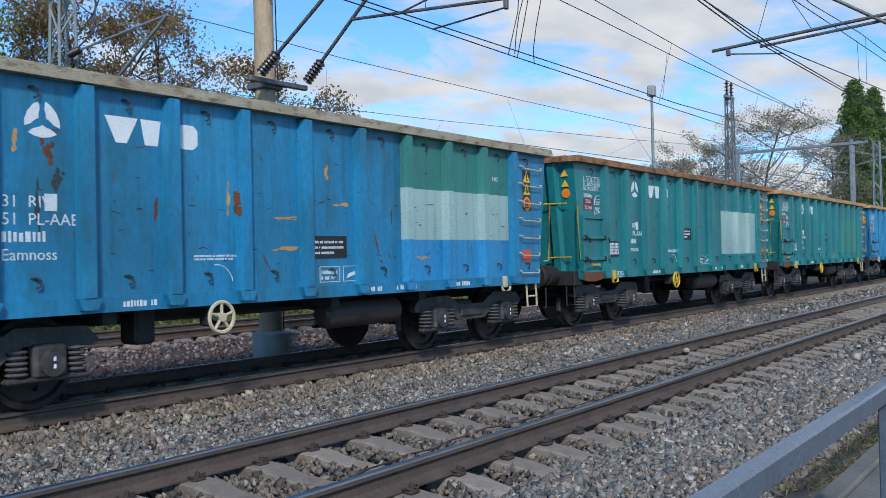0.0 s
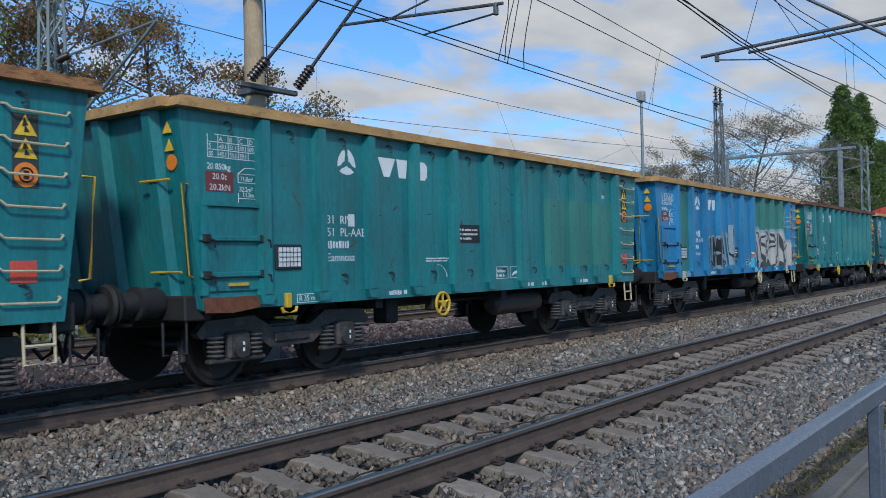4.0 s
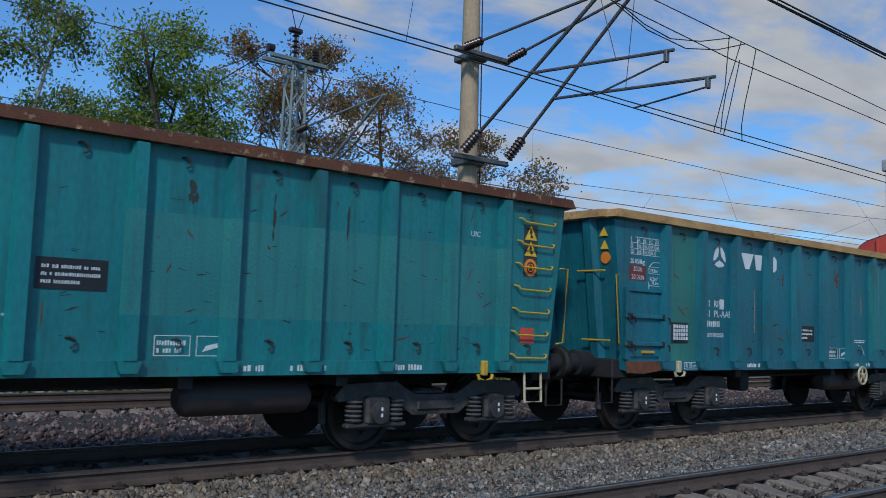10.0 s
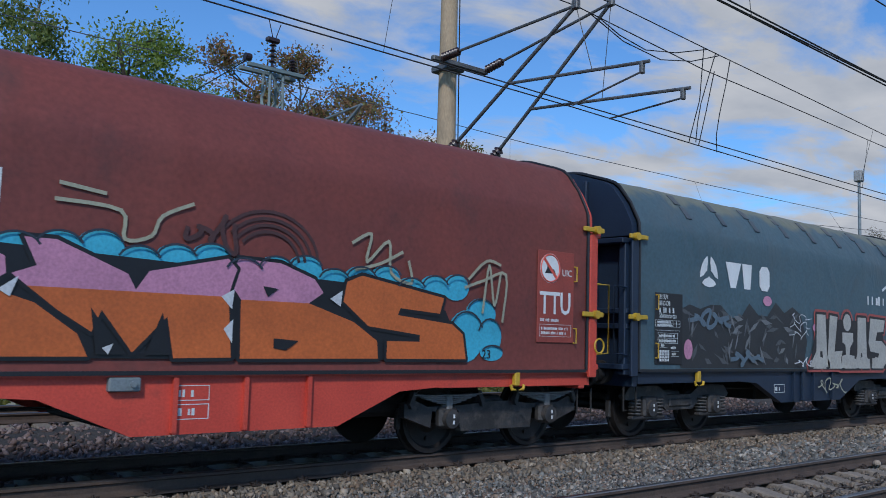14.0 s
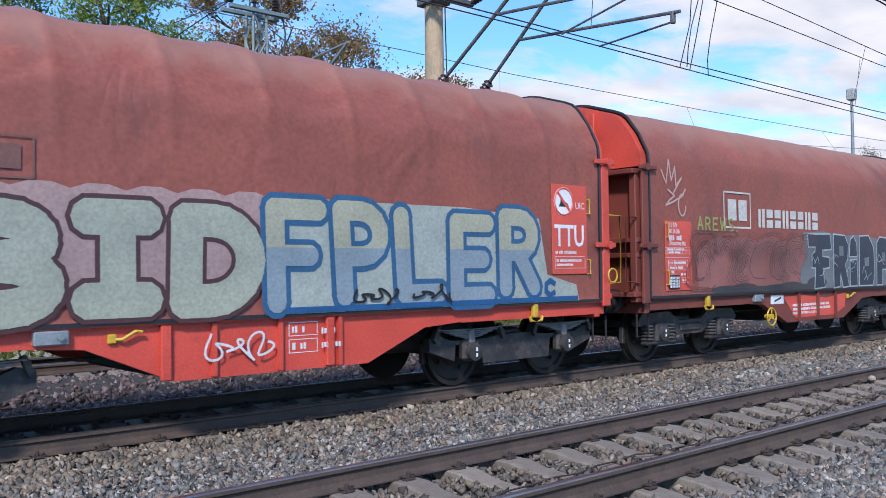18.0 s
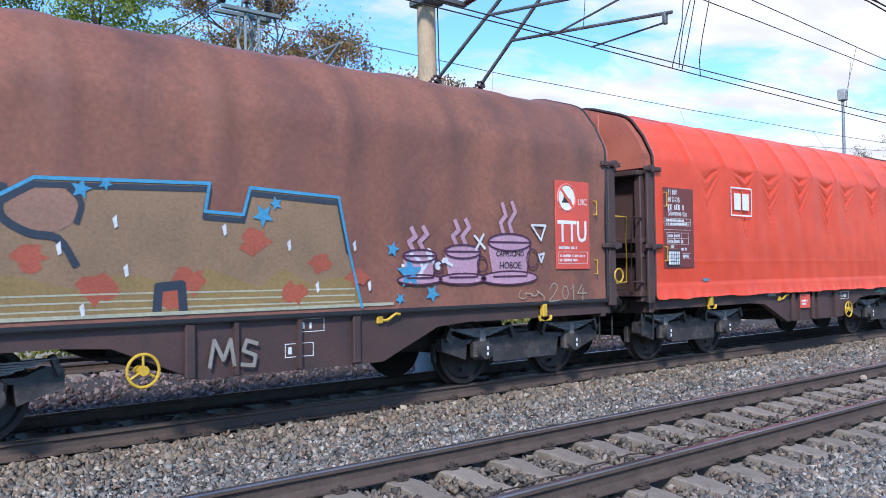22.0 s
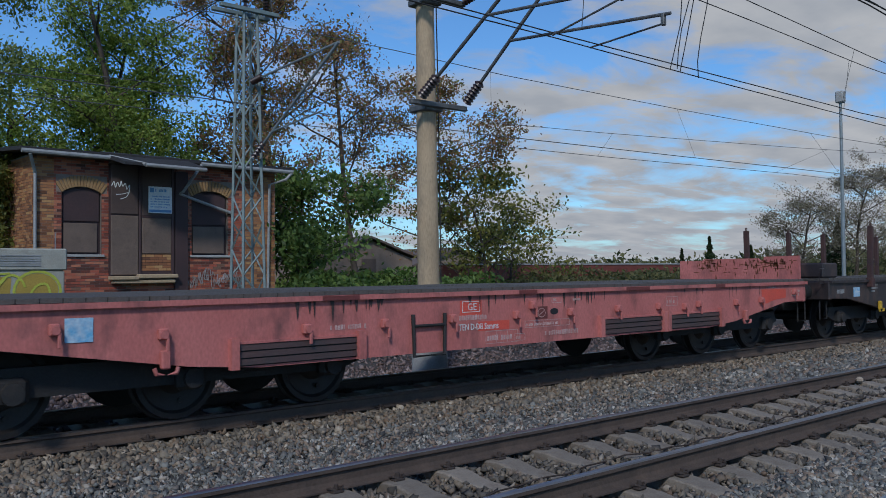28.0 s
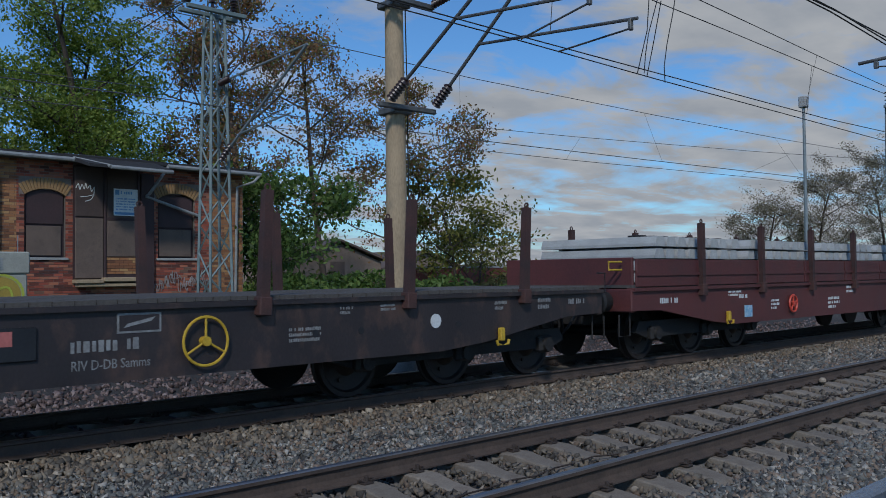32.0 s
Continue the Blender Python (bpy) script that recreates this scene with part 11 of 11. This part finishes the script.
# low sheds and a lane wall beyond the trees
for k, (x, y, w, h, d) in enumerate(((30.5, 40, 6.5, 3.4, 5), (39, 42, 7, 2.9, 5))):
    s = thing("shed", "low grey-roofed shed behind the bushes", "shed", "sheds behind the trees", at=pose(x, y, 0))
    part("wall", Mb().prism([(-w / 2, -0.4), (w / 2, -0.4), (w / 2, h - 1.1), (0, h + 0.02), (-w / 2, h - 1.1)], 0, d), M_SHED, s, "faded tan gable wall")
    part("window", Mb().box(-0.5, 0.5, -0.04, 0.0, h - 1.9, h - 1.1, 0.01), M_BOARD_L, s)
    part("roof", Mb().prism([(-w / 2 - 0.3, h - 0.95), (0, h + 0.2), (w / 2 + 0.3, h - 0.95), (w / 2 + 0.2, h - 1.05), (0, h + 0.08), (-w / 2 - 0.2, h - 1.05)], -0.3, d + 0.3), M_BOARD_L, s, "faded pitched roof")
LW = thing("brick_lane_wall", "long low red brick wall with pale scrawls", "wall", at=pose(0, 33, 0))
part("wall", Mb().box(29, 52, 0, 0.3, -0.4, 1.85), M_OXIDE, LW, "dull red wall")
part("coping", Mb().box(29, 52, -0.05, 0.35, 1.85, 1.93, 0.01), M_BASE, LW)

# ---------------------------------------------------------------- trees and bushes
M_BARK = surf("grey_brown_bark", (0.085, 0.065, 0.05), (0.05, 0.038, 0.03), 0.9, scale=6, bump=0.5, stretch=(1, 1, 0.2))
M_BIRCH = surf("birch_bark", (0.42, 0.40, 0.37), (0.2, 0.185, 0.17), 0.8, scale=3, bump=0.3, dirt=(0.05, 0.045, 0.04), dirt_at=(0.58, 0.64), stretch=(1, 1, 3))


def leafy(name, stops):
    m = island(name, stops, 0.6)
    p = m.node_tree.nodes["Principled BSDF"]
    p.inputs["Subsurface Weight"].default_value = 0.0
    tr = m.node_tree.nodes.new("ShaderNodeBsdfTranslucent")
    mx = m.node_tree.nodes.new("ShaderNodeMixShader")
    mx.inputs[0].default_value = 0.5
    out = m.node_tree.nodes["Material Output"]
    L = m.node_tree.links
    L.new(p.inputs["Base Color"].links[0].from_socket, tr.inputs["Color"])
    L.new(p.outputs[0], mx.inputs[1])
    L.new(tr.outputs[0], mx.inputs[2])
    L.new(mx.outputs[0], out.inputs["Surface"])
    return m


M_LEAF_GREEN = leafy("green_leaf", [(0.0, (0.08, 0.13, 0.018)), (0.4, (0.17, 0.25, 0.036)), (0.8, (0.28, 0.36, 0.06)), (1.0, (0.4, 0.45, 0.11))])
M_LEAF_BIRCH = leafy("birch_leaf", [(0.0, (0.08, 0.125, 0.03)), (0.5, (0.16, 0.22, 0.05)), (1.0, (0.29, 0.33, 0.10))])
M_LEAF_BROWN = leafy("brown_green_leaf", [(0.0, (0.15, 0.10, 0.055)), (0.35, (0.26, 0.145, 0.07)), (0.6, (0.42, 0.2, 0.085)), (0.78, (0.14, 0.16, 0.045)), (1.0, (0.32, 0.3, 0.1))])
M_LEAF_DARK = leafy("dark_green_leaf", [(0.0, (0.014, 0.026, 0.009)), (0.5, (0.03, 0.052, 0.016)), (1.0, (0.06, 0.09, 0.025))])
M_LEAF_POPLAR = leafy("poplar_leaf", [(0.0, (0.045, 0.085, 0.02)), (0.5, (0.11, 0.19, 0.042)), (1.0, (0.22, 0.31, 0.08))])
M_LEAF_YELLOW = leafy("yellow_green_leaf", [(0.0, (0.07, 0.09, 0.02)), (0.5, (0.17, 0.185, 0.04)), (1.0, (0.31, 0.27, 0.065))])
M_LEAF_DULL = leafy("dull_olive_leaf", [(0.0, (0.04, 0.048, 0.025)), (0.5, (0.09, 0.09, 0.05)), (1.0, (0.17, 0.15, 0.08))])
M_LEAF_BARE = leafy("sparse_pale_bud", [(0.0, (0.12, 0.095, 0.07)), (0.45, (0.22, 0.18, 0.13)), (0.8, (0.26, 0.25, 0.13)), (1.0, (0.55, 0.5, 0.42))])
M_LEAF_OLIVE = leafy("olive_green_leaf", [(0.0, (0.05, 0.06, 0.022)), (0.5, (0.12, 0.125, 0.045)), (1.0, (0.22, 0.2, 0.08))])


def leaves_mesh(name, pts, size, mat, rng, droop=0.0, long=1.6):
    """Leaf quads about the given places."""
    n = len(pts)
    P = np.asarray(pts)
    a = rng.normal(size=(n, 3))
    a[:, 2] -= droop * 2
    a /= np.linalg.norm(a, axis=1)[:, None]
    b = np.cross(a, rng.normal(size=(n, 3)))
    b /= np.linalg.norm(b, axis=1)[:, None]
    s = (size * rng.uniform(0.6, 1.3, n))[:, None]
    V = np.stack([P - a * s * long * 0.5, P + b * s * 0.42, P + a * s * long * 0.5, P - b * s * 0.42], 1)
    me = bpy.data.meshes.new(name)
    me.vertices.add(n * 4)
    me.vertices.foreach_set("co", V.astype(np.float32).ravel())
    me.loops.add(n * 4)
    me.loops.foreach_set("vertex_index", np.arange(n * 4, dtype=np.int32))
    me.polygons.add(n)
    me.polygons.foreach_set("loop_start", np.arange(0, n * 4, 4, dtype=np.int32))
    me.update(calc_edges=True)
    me.materials.append(mat)
    return me


def tree(name, label, x, y, h, clear, spread, n_leaf, size, leaf, bark=None, seed=1, r=0.16, levels=4, droop=0.0, up=0.5, clump=0.45, fill=0.0, wide=2.0, group=""):
    """Tapered trunk, forking limbs, and leaves in clumps about the outer twigs."""
    rnd, rng = random.Random(seed), np.random.default_rng(seed)
    t = thing(name, label, "tree" if h > 4 else "bush", group, at=pose(x, y, -0.35))
    wood, tips = Mb(), []

    def limb(p, d, l, rad, lev):
        pts, q = [p], p.copy()
        n = 4
        for k in range(n):
            d = (d + Vector((rnd.uniform(-1, 1), rnd.uniform(-1, 1), rnd.uniform(-0.6, 1) * up)) * (0.16 if lev == 0 else 0.24) - Vector((0, 0, droop * 0.22 * lev))).normalized()
            q = q + d * (l / n)
            pts.append(q.copy())
        wood.tube(pts, rad, 6 if lev < 2 else 4, rad * (0.45 if lev else 0.3), caps=False)
        if lev >= levels - 1:
            tips.extend(pts[1:])
            return
        m = rnd.randint(3, 4) if lev else rnd.randint(8, 11)
        for k in range(m):
            u = rnd.uniform(0.35, 1.0) if lev else (clear + (1 - clear) * (k + 0.5) / m)
            i = min(n - 1, int(u * n))
            o = pts[i].lerp(pts[i + 1], u * n - i)
            a = rnd.uniform(0, 2 * math.pi) if lev else k * 2.4 + rnd.uniform(-0.4, 0.4)
            side = Vector((math.cos(a), math.sin(a), rnd.uniform(0.1, 0.9) * (1 if lev == 0 else up)))
            nd = (d * (0.35 if lev else 0.15) + side).normalized()
            env = 1.0 if lev else (0.55 + 0.75 * math.sin(math.pi * min(1, max(0, (u - clear) / (1 - clear) * 0.8 + 0.18))))
            limb(o, nd, (spread * env if lev == 0 else l * rnd.uniform(0.5, 0.72)), max(0.007, rad * (0.3 if lev == 0 else 0.5)), lev + 1)

    limb(Vector((0, 0, 0)), Vector((rnd.uniform(-0.06, 0.06), rnd.uniform(-0.06, 0.06), 1)), h * 0.92, r, 0)
    part("trunk", wood, bark or M_BARK, t, "tapered trunk with forking limbs")
    T = np.array([tuple(p) for p in tips])
    n_tip = int(n_leaf * (1 - fill))
    pts = T[rng.integers(0, len(T), n_tip)] + rng.normal(size=(n_tip, 3)) * clump * np.array([1, 1, 0.8])
    if fill:
        # leaves through the whole crown, thinned where the air shows between the boughs
        n = int(n_leaf * fill * 2.2)
        d = rng.normal(size=(n, 3))
        d *= (rng.random(n) ** 0.42 / np.linalg.norm(d, axis=1))[:, None]
        bulge = 1.0 - 0.35 * np.clip(d[:, 2], -0.3, 1.0)
        z0, z1 = clear * h * 0.7, h * 1.02
        q = np.stack([d[:, 0] * wide * bulge, d[:, 1] * wide * bulge, (z0 + z1) / 2 + d[:, 2] * (z1 - z0) / 2], -1)
        k1 = np.array([noise.noise(Vector((a * 0.8 + seed, b * 0.8, c * 0.95))) + 0.6 * noise.noise(Vector((a * 2.1, b * 2.1 + seed, c * 2.6))) for a, b, c in q])
        edge = np.linalg.norm(d, axis=1)
        pts = np.concatenate([pts, q[k1 > 0.02 + 0.55 * np.clip(edge - 0.7, 0, 1)]])
    if droop:
        pts[:, 2] -= np.abs(rng.normal(size=len(pts))) * droop
    pts = pts[pts[:, 2] > 0.15]
    c = part("crown", leaves_mesh("crown", pts, size, leaf, rng, droop), None, t, "loose crown of many small leaves")
    c["kind"] = "stuff"
    return t


def poplar(x, y, h, seed):
    rng = np.random.default_rng(seed)
    t = thing("poplar_tree", "tall slim dark green poplar down the line", "tree", "poplars", at=pose(x, y, -0.35))
    part("trunk", Mb().tube([(0, 0, 0), (0, 0, h * 0.9)], 0.3, 8, 0.05), M_BARK, t)
    n = 30000
    z = rng.uniform(0.06, 1, n) ** 0.85
    a = rng.uniform(0, 2 * np.pi, n)
    # boughs rise steeply in tiers and leave the outline ragged
    tier = 0.72 + 0.28 * np.sin(z * 46 + 2.0 * np.sin(3 * a + seed) + seed)
    rad = 0.145 * h * np.sin(np.pi * np.clip(z * 0.83 + 0.15, 0, 1)) ** 0.75 * tier * np.sqrt(rng.random(n))
    pts = np.stack([rad * np.cos(a), rad * np.sin(a), z * h], -1) + rng.normal(size=(n, 3)) * 0.22
    part("crown", leaves_mesh("crown", pts, 0.2, M_LEAF_POPLAR, rng, 0, 2.2), None, t, "dense slim crown")["kind"] = "stuff"


def hedge(name, label, x0, x1, y0, y1, h, n, size, mat, seed):
    """A belt of undergrowth with an uneven top."""
    rng = np.random.default_rng(seed)
    x, y = rng.uniform(x0, x1, n), rng.uniform(y0, y1, n)
    top = h * (0.55 + 0.45 * np.array([noise.noise(Vector((a * 0.16 + seed, b * 0.1, 0))) for a, b in zip(x, y)]) + 0.25 * np.array([noise.noise(Vector((a * 0.6, b * 0.4, seed))) for a, b in zip(x, y)]))
    z = -0.35 + np.maximum(0.15, top) * np.sqrt(rng.random(n))
    me = leaves_mesh(name, np.stack([x, y, z], -1), size, mat, rng)
    return tagged(new(name, me), label, "undergrowth", kind="stuff")


GREEN = "green trees behind the house"
tree("leafy_tree", "tall green leafy tree behind the house", 13.3, 31.0, 13.3, 0.14, 1.9, 30000, 0.09, M_LEAF_GREEN, seed=3, r=0.2, clump=0.4, fill=0.62, wide=2.5, group=GREEN)
tree("leafy_tree", "dense green tree beside the house", 10.9, 31.6, 11.6, 0.12, 1.7, 23000, 0.09, M_LEAF_GREEN, seed=5, r=0.17, clump=0.4, fill=0.62, wide=2.2, group=GREEN)
tree("leafy_tree", "green leafy tree behind the house", 15.3, 33.0, 9.4, 0.12, 1.5, 14000, 0.09, M_LEAF_GREEN, seed=8, r=0.16, clump=0.4, fill=0.6, wide=1.9, group=GREEN)
tree("leafy_tree", "dense green tree behind the house", 8.4, 32.6, 9.8, 0.1, 1.6, 15000, 0.09, M_LEAF_GREEN, seed=17, r=0.16, clump=0.42, fill=0.6, wide=2.2, group=GREEN)
tree("birch_tree", "birch with pale trunk and hanging green leaves", 5.3, 25.6, 13.2, 0.35, 0.9, 9000, 0.08, M_LEAF_BIRCH, M_BIRCH, seed=11, r=0.09, droop=0.4, clump=0.22)
tree("birch_tree", "birch with pale trunk and hanging green leaves", 3.2, 27.5, 12.5, 0.3, 1.3, 10000, 0.08, M_LEAF_BIRCH, M_BIRCH, seed=13, r=0.12, droop=0.4, clump=0.26)
tree("chestnut_tree", "sparse brown-leaved tree with dark twigs", 19.0, 29.0, 13.2, 0.26, 2.6, 14000, 0.095, M_LEAF_BROWN, seed=22, r=0.18, clump=0.26, up=0.8, fill=0.1, wide=2.9)
tree("chestnut_tree", "sparse brown-leaved tree with dark twigs", 22.6, 30.0, 12.4, 0.28, 2.5, 10500, 0.095, M_LEAF_BROWN, seed=41, r=0.16, clump=0.26, up=0.7, fill=0.1, wide=2.6)
tree("chestnut_tree", "sparse brown-leaved tree with dark twigs", 25.4, 29.0, 9.6, 0.22, 2.4, 10500, 0.095, M_LEAF_BROWN, seed=28, r=0.15, clump=0.26, up=0.6, fill=0.1, wide=2.6)
tree("chestnut_tree", "sparse brown-leaved tree with dark twigs", 16.6, 31.0, 10.2, 0.2, 1.5, 6500, 0.095, M_LEAF_BROWN, seed=33, r=0.13, clump=0.26, up=0.7, fill=0.1, wide=1.4)
tree("small_tree", "low yellow-green tree beside the line", 27.8, 27.5, 6.1, 0.1, 2.1, 5000, 0.13, M_LEAF_YELLOW, seed=31, r=0.1, clump=0.3)
tree("small_tree", "low yellow-green tree beside the line", 31.5, 30, 4.3, 0.1, 1.9, 2600, 0.13, M_LEAF_YELLOW, seed=33, r=0.08, clump=0.3)
hedge("undergrowth", "yellow-green hedge beside the house", 2.0, 9.7, 25.4, 26.8, 8.0, 24000, 0.1, M_LEAF_YELLOW, 12)
tree("small_tree", "dark green young tree beside the house", 15.8, 24.5, 5.4, 0.05, 1.9, 8000, 0.13, M_LEAF_POPLAR, seed=35, r=0.1, clump=0.35)
hedge("undergrowth", "dark green bushes along the far side of the line", 14.5, 27, 22, 26, 2.7, 14000, 0.14, M_LEAF_POPLAR, 4)
hedge("undergrowth", "green and yellow bushes along the far side of the line", 24, 60, 27, 36, 2.5, 26000, 0.15, M_LEAF_OLIVE, 6)
hedge("undergrowth", "low weeds along the far track", -6, 30, 18.6, 20.2, 0.7, 5000, 0.10, M_LEAF_YELLOW, 7)
hedge("far_wood", "distant belt of dark trees on the horizon", 60, 320, 62, 150, 5.2, 40000, 0.45, M_LEAF_OLIVE, 9)
hedge("far_wood", "distant belt of dark trees on the horizon", 120, 520, 30, 70, 8.0, 30000, 0.65, M_LEAF_OLIVE, 10)
hedge("far_wood", "distant belt of dark trees on the horizon", 200, 700, -60, 40, 9.0, 18000, 0.95, M_LEAF_DULL, 14)
for k, (x, y, h, n) in enumerate(((90, 27.5, 15, 3400), (96, 33, 13, 3000), (84, 35.5, 10.5, 2600), (104, 23.5, 13, 2600), (80, 39, 8, 2200))):
    tree("bare_tree", "thin half-bare spring tree far down the line", x, y, h, 0.1, h * 0.33, n * 6, 0.1, M_LEAF_BARE, M_BARK, seed=40 + k, r=0.2, clump=0.34, fill=0.25, wide=h * 0.3, up=0.6, levels=4, group="half-bare trees down the line")
poplar(119, 24.4, 22.6, 1)
poplar(128, 24.0, 22.8, 2)
poplar(139, 23.4, 17.5, 3)
for k, (x, y, h) in enumerate(((96, 58, 5.6), (104, 57, 4.6), (84, 37, 6.4), (88, 40, 5.0), (110, 71, 4.6))):
    rng = np.random.default_rng(60 + k)
    t = thing("conifer", "small dark conifer on the horizon", "tree", "conifers down the line", at=pose(x, y, -0.35))
    part("trunk", Mb().tube([(0, 0, 0), (0, 0, h)], 0.1, 6, 0.02), M_BARK, t)
    z = rng.random(2200)
    rad = (1 - z) * h * 0.27 * np.sqrt(rng.random(2200)) * (0.7 + 0.3 * np.sin(z * 34))
    a = rng.uniform(0, 6.283, 2200)
    part("crown", leaves_mesh("crown", np.stack([rad * np.cos(a), rad * np.sin(a), 0.2 + z * h], -1), 0.26, M_LEAF_DARK, rng, 0.4), None, t, "tapering dark needles")["kind"] = "stuff"

# ---------------------------------------------------------------- ballast
def off_sleepers(x, y):
    keep = np.ones(len(x), bool)
    for yc, ph in ((NEAR_Y, 0.4717), (TRAIN_Y, 0.3)):
        d = np.abs(y - yc)
        u = np.abs(((x - ph) / SLEEPER_STEP + 0.5) % 1 - 0.5) * SLEEPER_STEP
        keep &= ~((d < 1.29) & (u < 0.125))
        keep &= ~(np.abs(d - GAUGE / 2) < 0.085)
    return keep


scatter_stones("ballast_stones", M_STONES, "blue-grey broken ballast stones beside the near rails", 48000, (1.95, 3.5), (-1.5, 14), (0.014, 0.032), 1, 0.9, off_sleepers)
scatter_stones("ballast_stones", M_STONES_INNER, "dull brown ballast stones between the near rails", 24000, (3.4, 5.8), (-0.5, 22), (0.017, 0.034), 2, 1.3, off_sleepers, 0.04)
scatter_stones("ballast_stones", M_STONES, "grey ballast stones between the two tracks", 46000, (5.3, 7.6), (0.5, 24), (0.013, 0.029), 3, 1.3, off_sleepers)
scatter_stones("ballast_stones", M_STONES_BROWN, "brown ballast stones along the train's track", 24000, (7.2, 8.6), (0.5, 26), (0.013, 0.029), 4, 1.3, off_sleepers)
scatter_stones("ballast_stones", M_STONES_BROWN, "brown ballast stones heaped over the sleeper ends of the train's track", 9000, (7.5, 8.33), (0.5, 30), (0.02, 0.04), 9, 1.3, None, 0.03)
scatter_stones("ballast_stones", M_STONES_BROWN, "brown ballast stones heaped against the train's rail", 7000, (7.9, 8.33), (0.5, 30), (0.018, 0.038), 10, 1.3, None, 0.06)
scatter_stones("ballast_stones", M_STONES_RED, "reddish ballast stones under and beyond the train", 11000, (8.4, 14.2), (1, 34), (0.025, 0.045), 5, 1.2, off_sleepers)
scatter_stones("ballast_stones", M_STONES_RED, "reddish-brown ballast stones about the far track", 14000, (10.3, 18.2), (1, 26), (0.028, 0.05), 8, 1.2, None)
scatter_stones("ballast_stones", M_STONES, "grey ballast stones further along the line", 18000, (1.8, 8.2), (13, 60), (0.03, 0.055), 6, 1.7, off_sleepers)
# grass tufts at the foot of the railing
rng = np.random.default_rng(70)
cx = rng.uniform(1.0, 12, 260)
cy = rng.uniform(1.5, 2.05, 260)
px = np.repeat(cx, 26) + rng.normal(size=260 * 26) * 0.06
py = np.repeat(cy, 26) + rng.normal(size=260 * 26) * 0.04
pz = np.array([ground_height(0, b) for b in py]) + rng.uniform(0.0, 0.05, 260 * 26)
tagged(new("grass_tufts", leaves_mesh("grass_tufts", np.stack([px, py, pz], -1), 0.012, M_GRASS, rng, 0.0, 6.0)), "short dry straw-coloured grass at the foot of the railing", "grass", kind="stuff")
stone = Mb().box(-0.06, 0.06, -0.05, 0.05, 0, 0.08, 0.025).mesh("pale_stone", M_STONE_TAN)
tagged(new("pale_stone", stone), "pale stone lying against the rail", "stone").matrix_basis = pose(13.28, 5.24, -0.17, 0, 0, 20)
cable = Mb().tube([(0.4717 + 0.3 * k, 4.4 + 0.006 * k + 0.07 * math.sin(k * 0.4) + 0.03 * math.sin(k * 1.3), -0.2 + 0.012 * math.sin(k * 3.1)) for k in range(60)], 0.008, 5).mesh("track_cable", M_CLIP)
tagged(new("track_cable", cable), "thin rusty cable lying along the near rail", "cable")


def rolled(t):
    for (a, sa), (b, sb) in zip(ROLLED, ROLLED[1:]):
        if a <= t <= b:
            return sa + (sb - sa) * (t - a) / (b - a)
    return ROLLED[-1][1]


def motions():
    for w, x in WAGONS:
        walk(w, [(t, pose(x - s, TRAIN_Y, 0)) for t, s in ROLLED])
    # wheels roll without slip: rows less than a quarter turn apart
    step, rows, t, last = radians(82) * WHEEL_R, [0.0], 0.0, 0.0
    while t < 32.0:
        t = round(t + 1 / FPS, 5)
        if rolled(min(t, 32.0) + 1 / FPS) - last > step or t >= 32.0:
            rows.append(min(t, 32.0))
            last = rolled(min(t, 32.0))
    turns = [(t, -math.degrees(rolled(t) / WHEEL_R)) for t in rows]
    for w, x in WHEELS:
        walk(w, [(t, pose(x, 0, WHEEL_R, 0, a % 360, 0)) for t, a in turns])


motions()
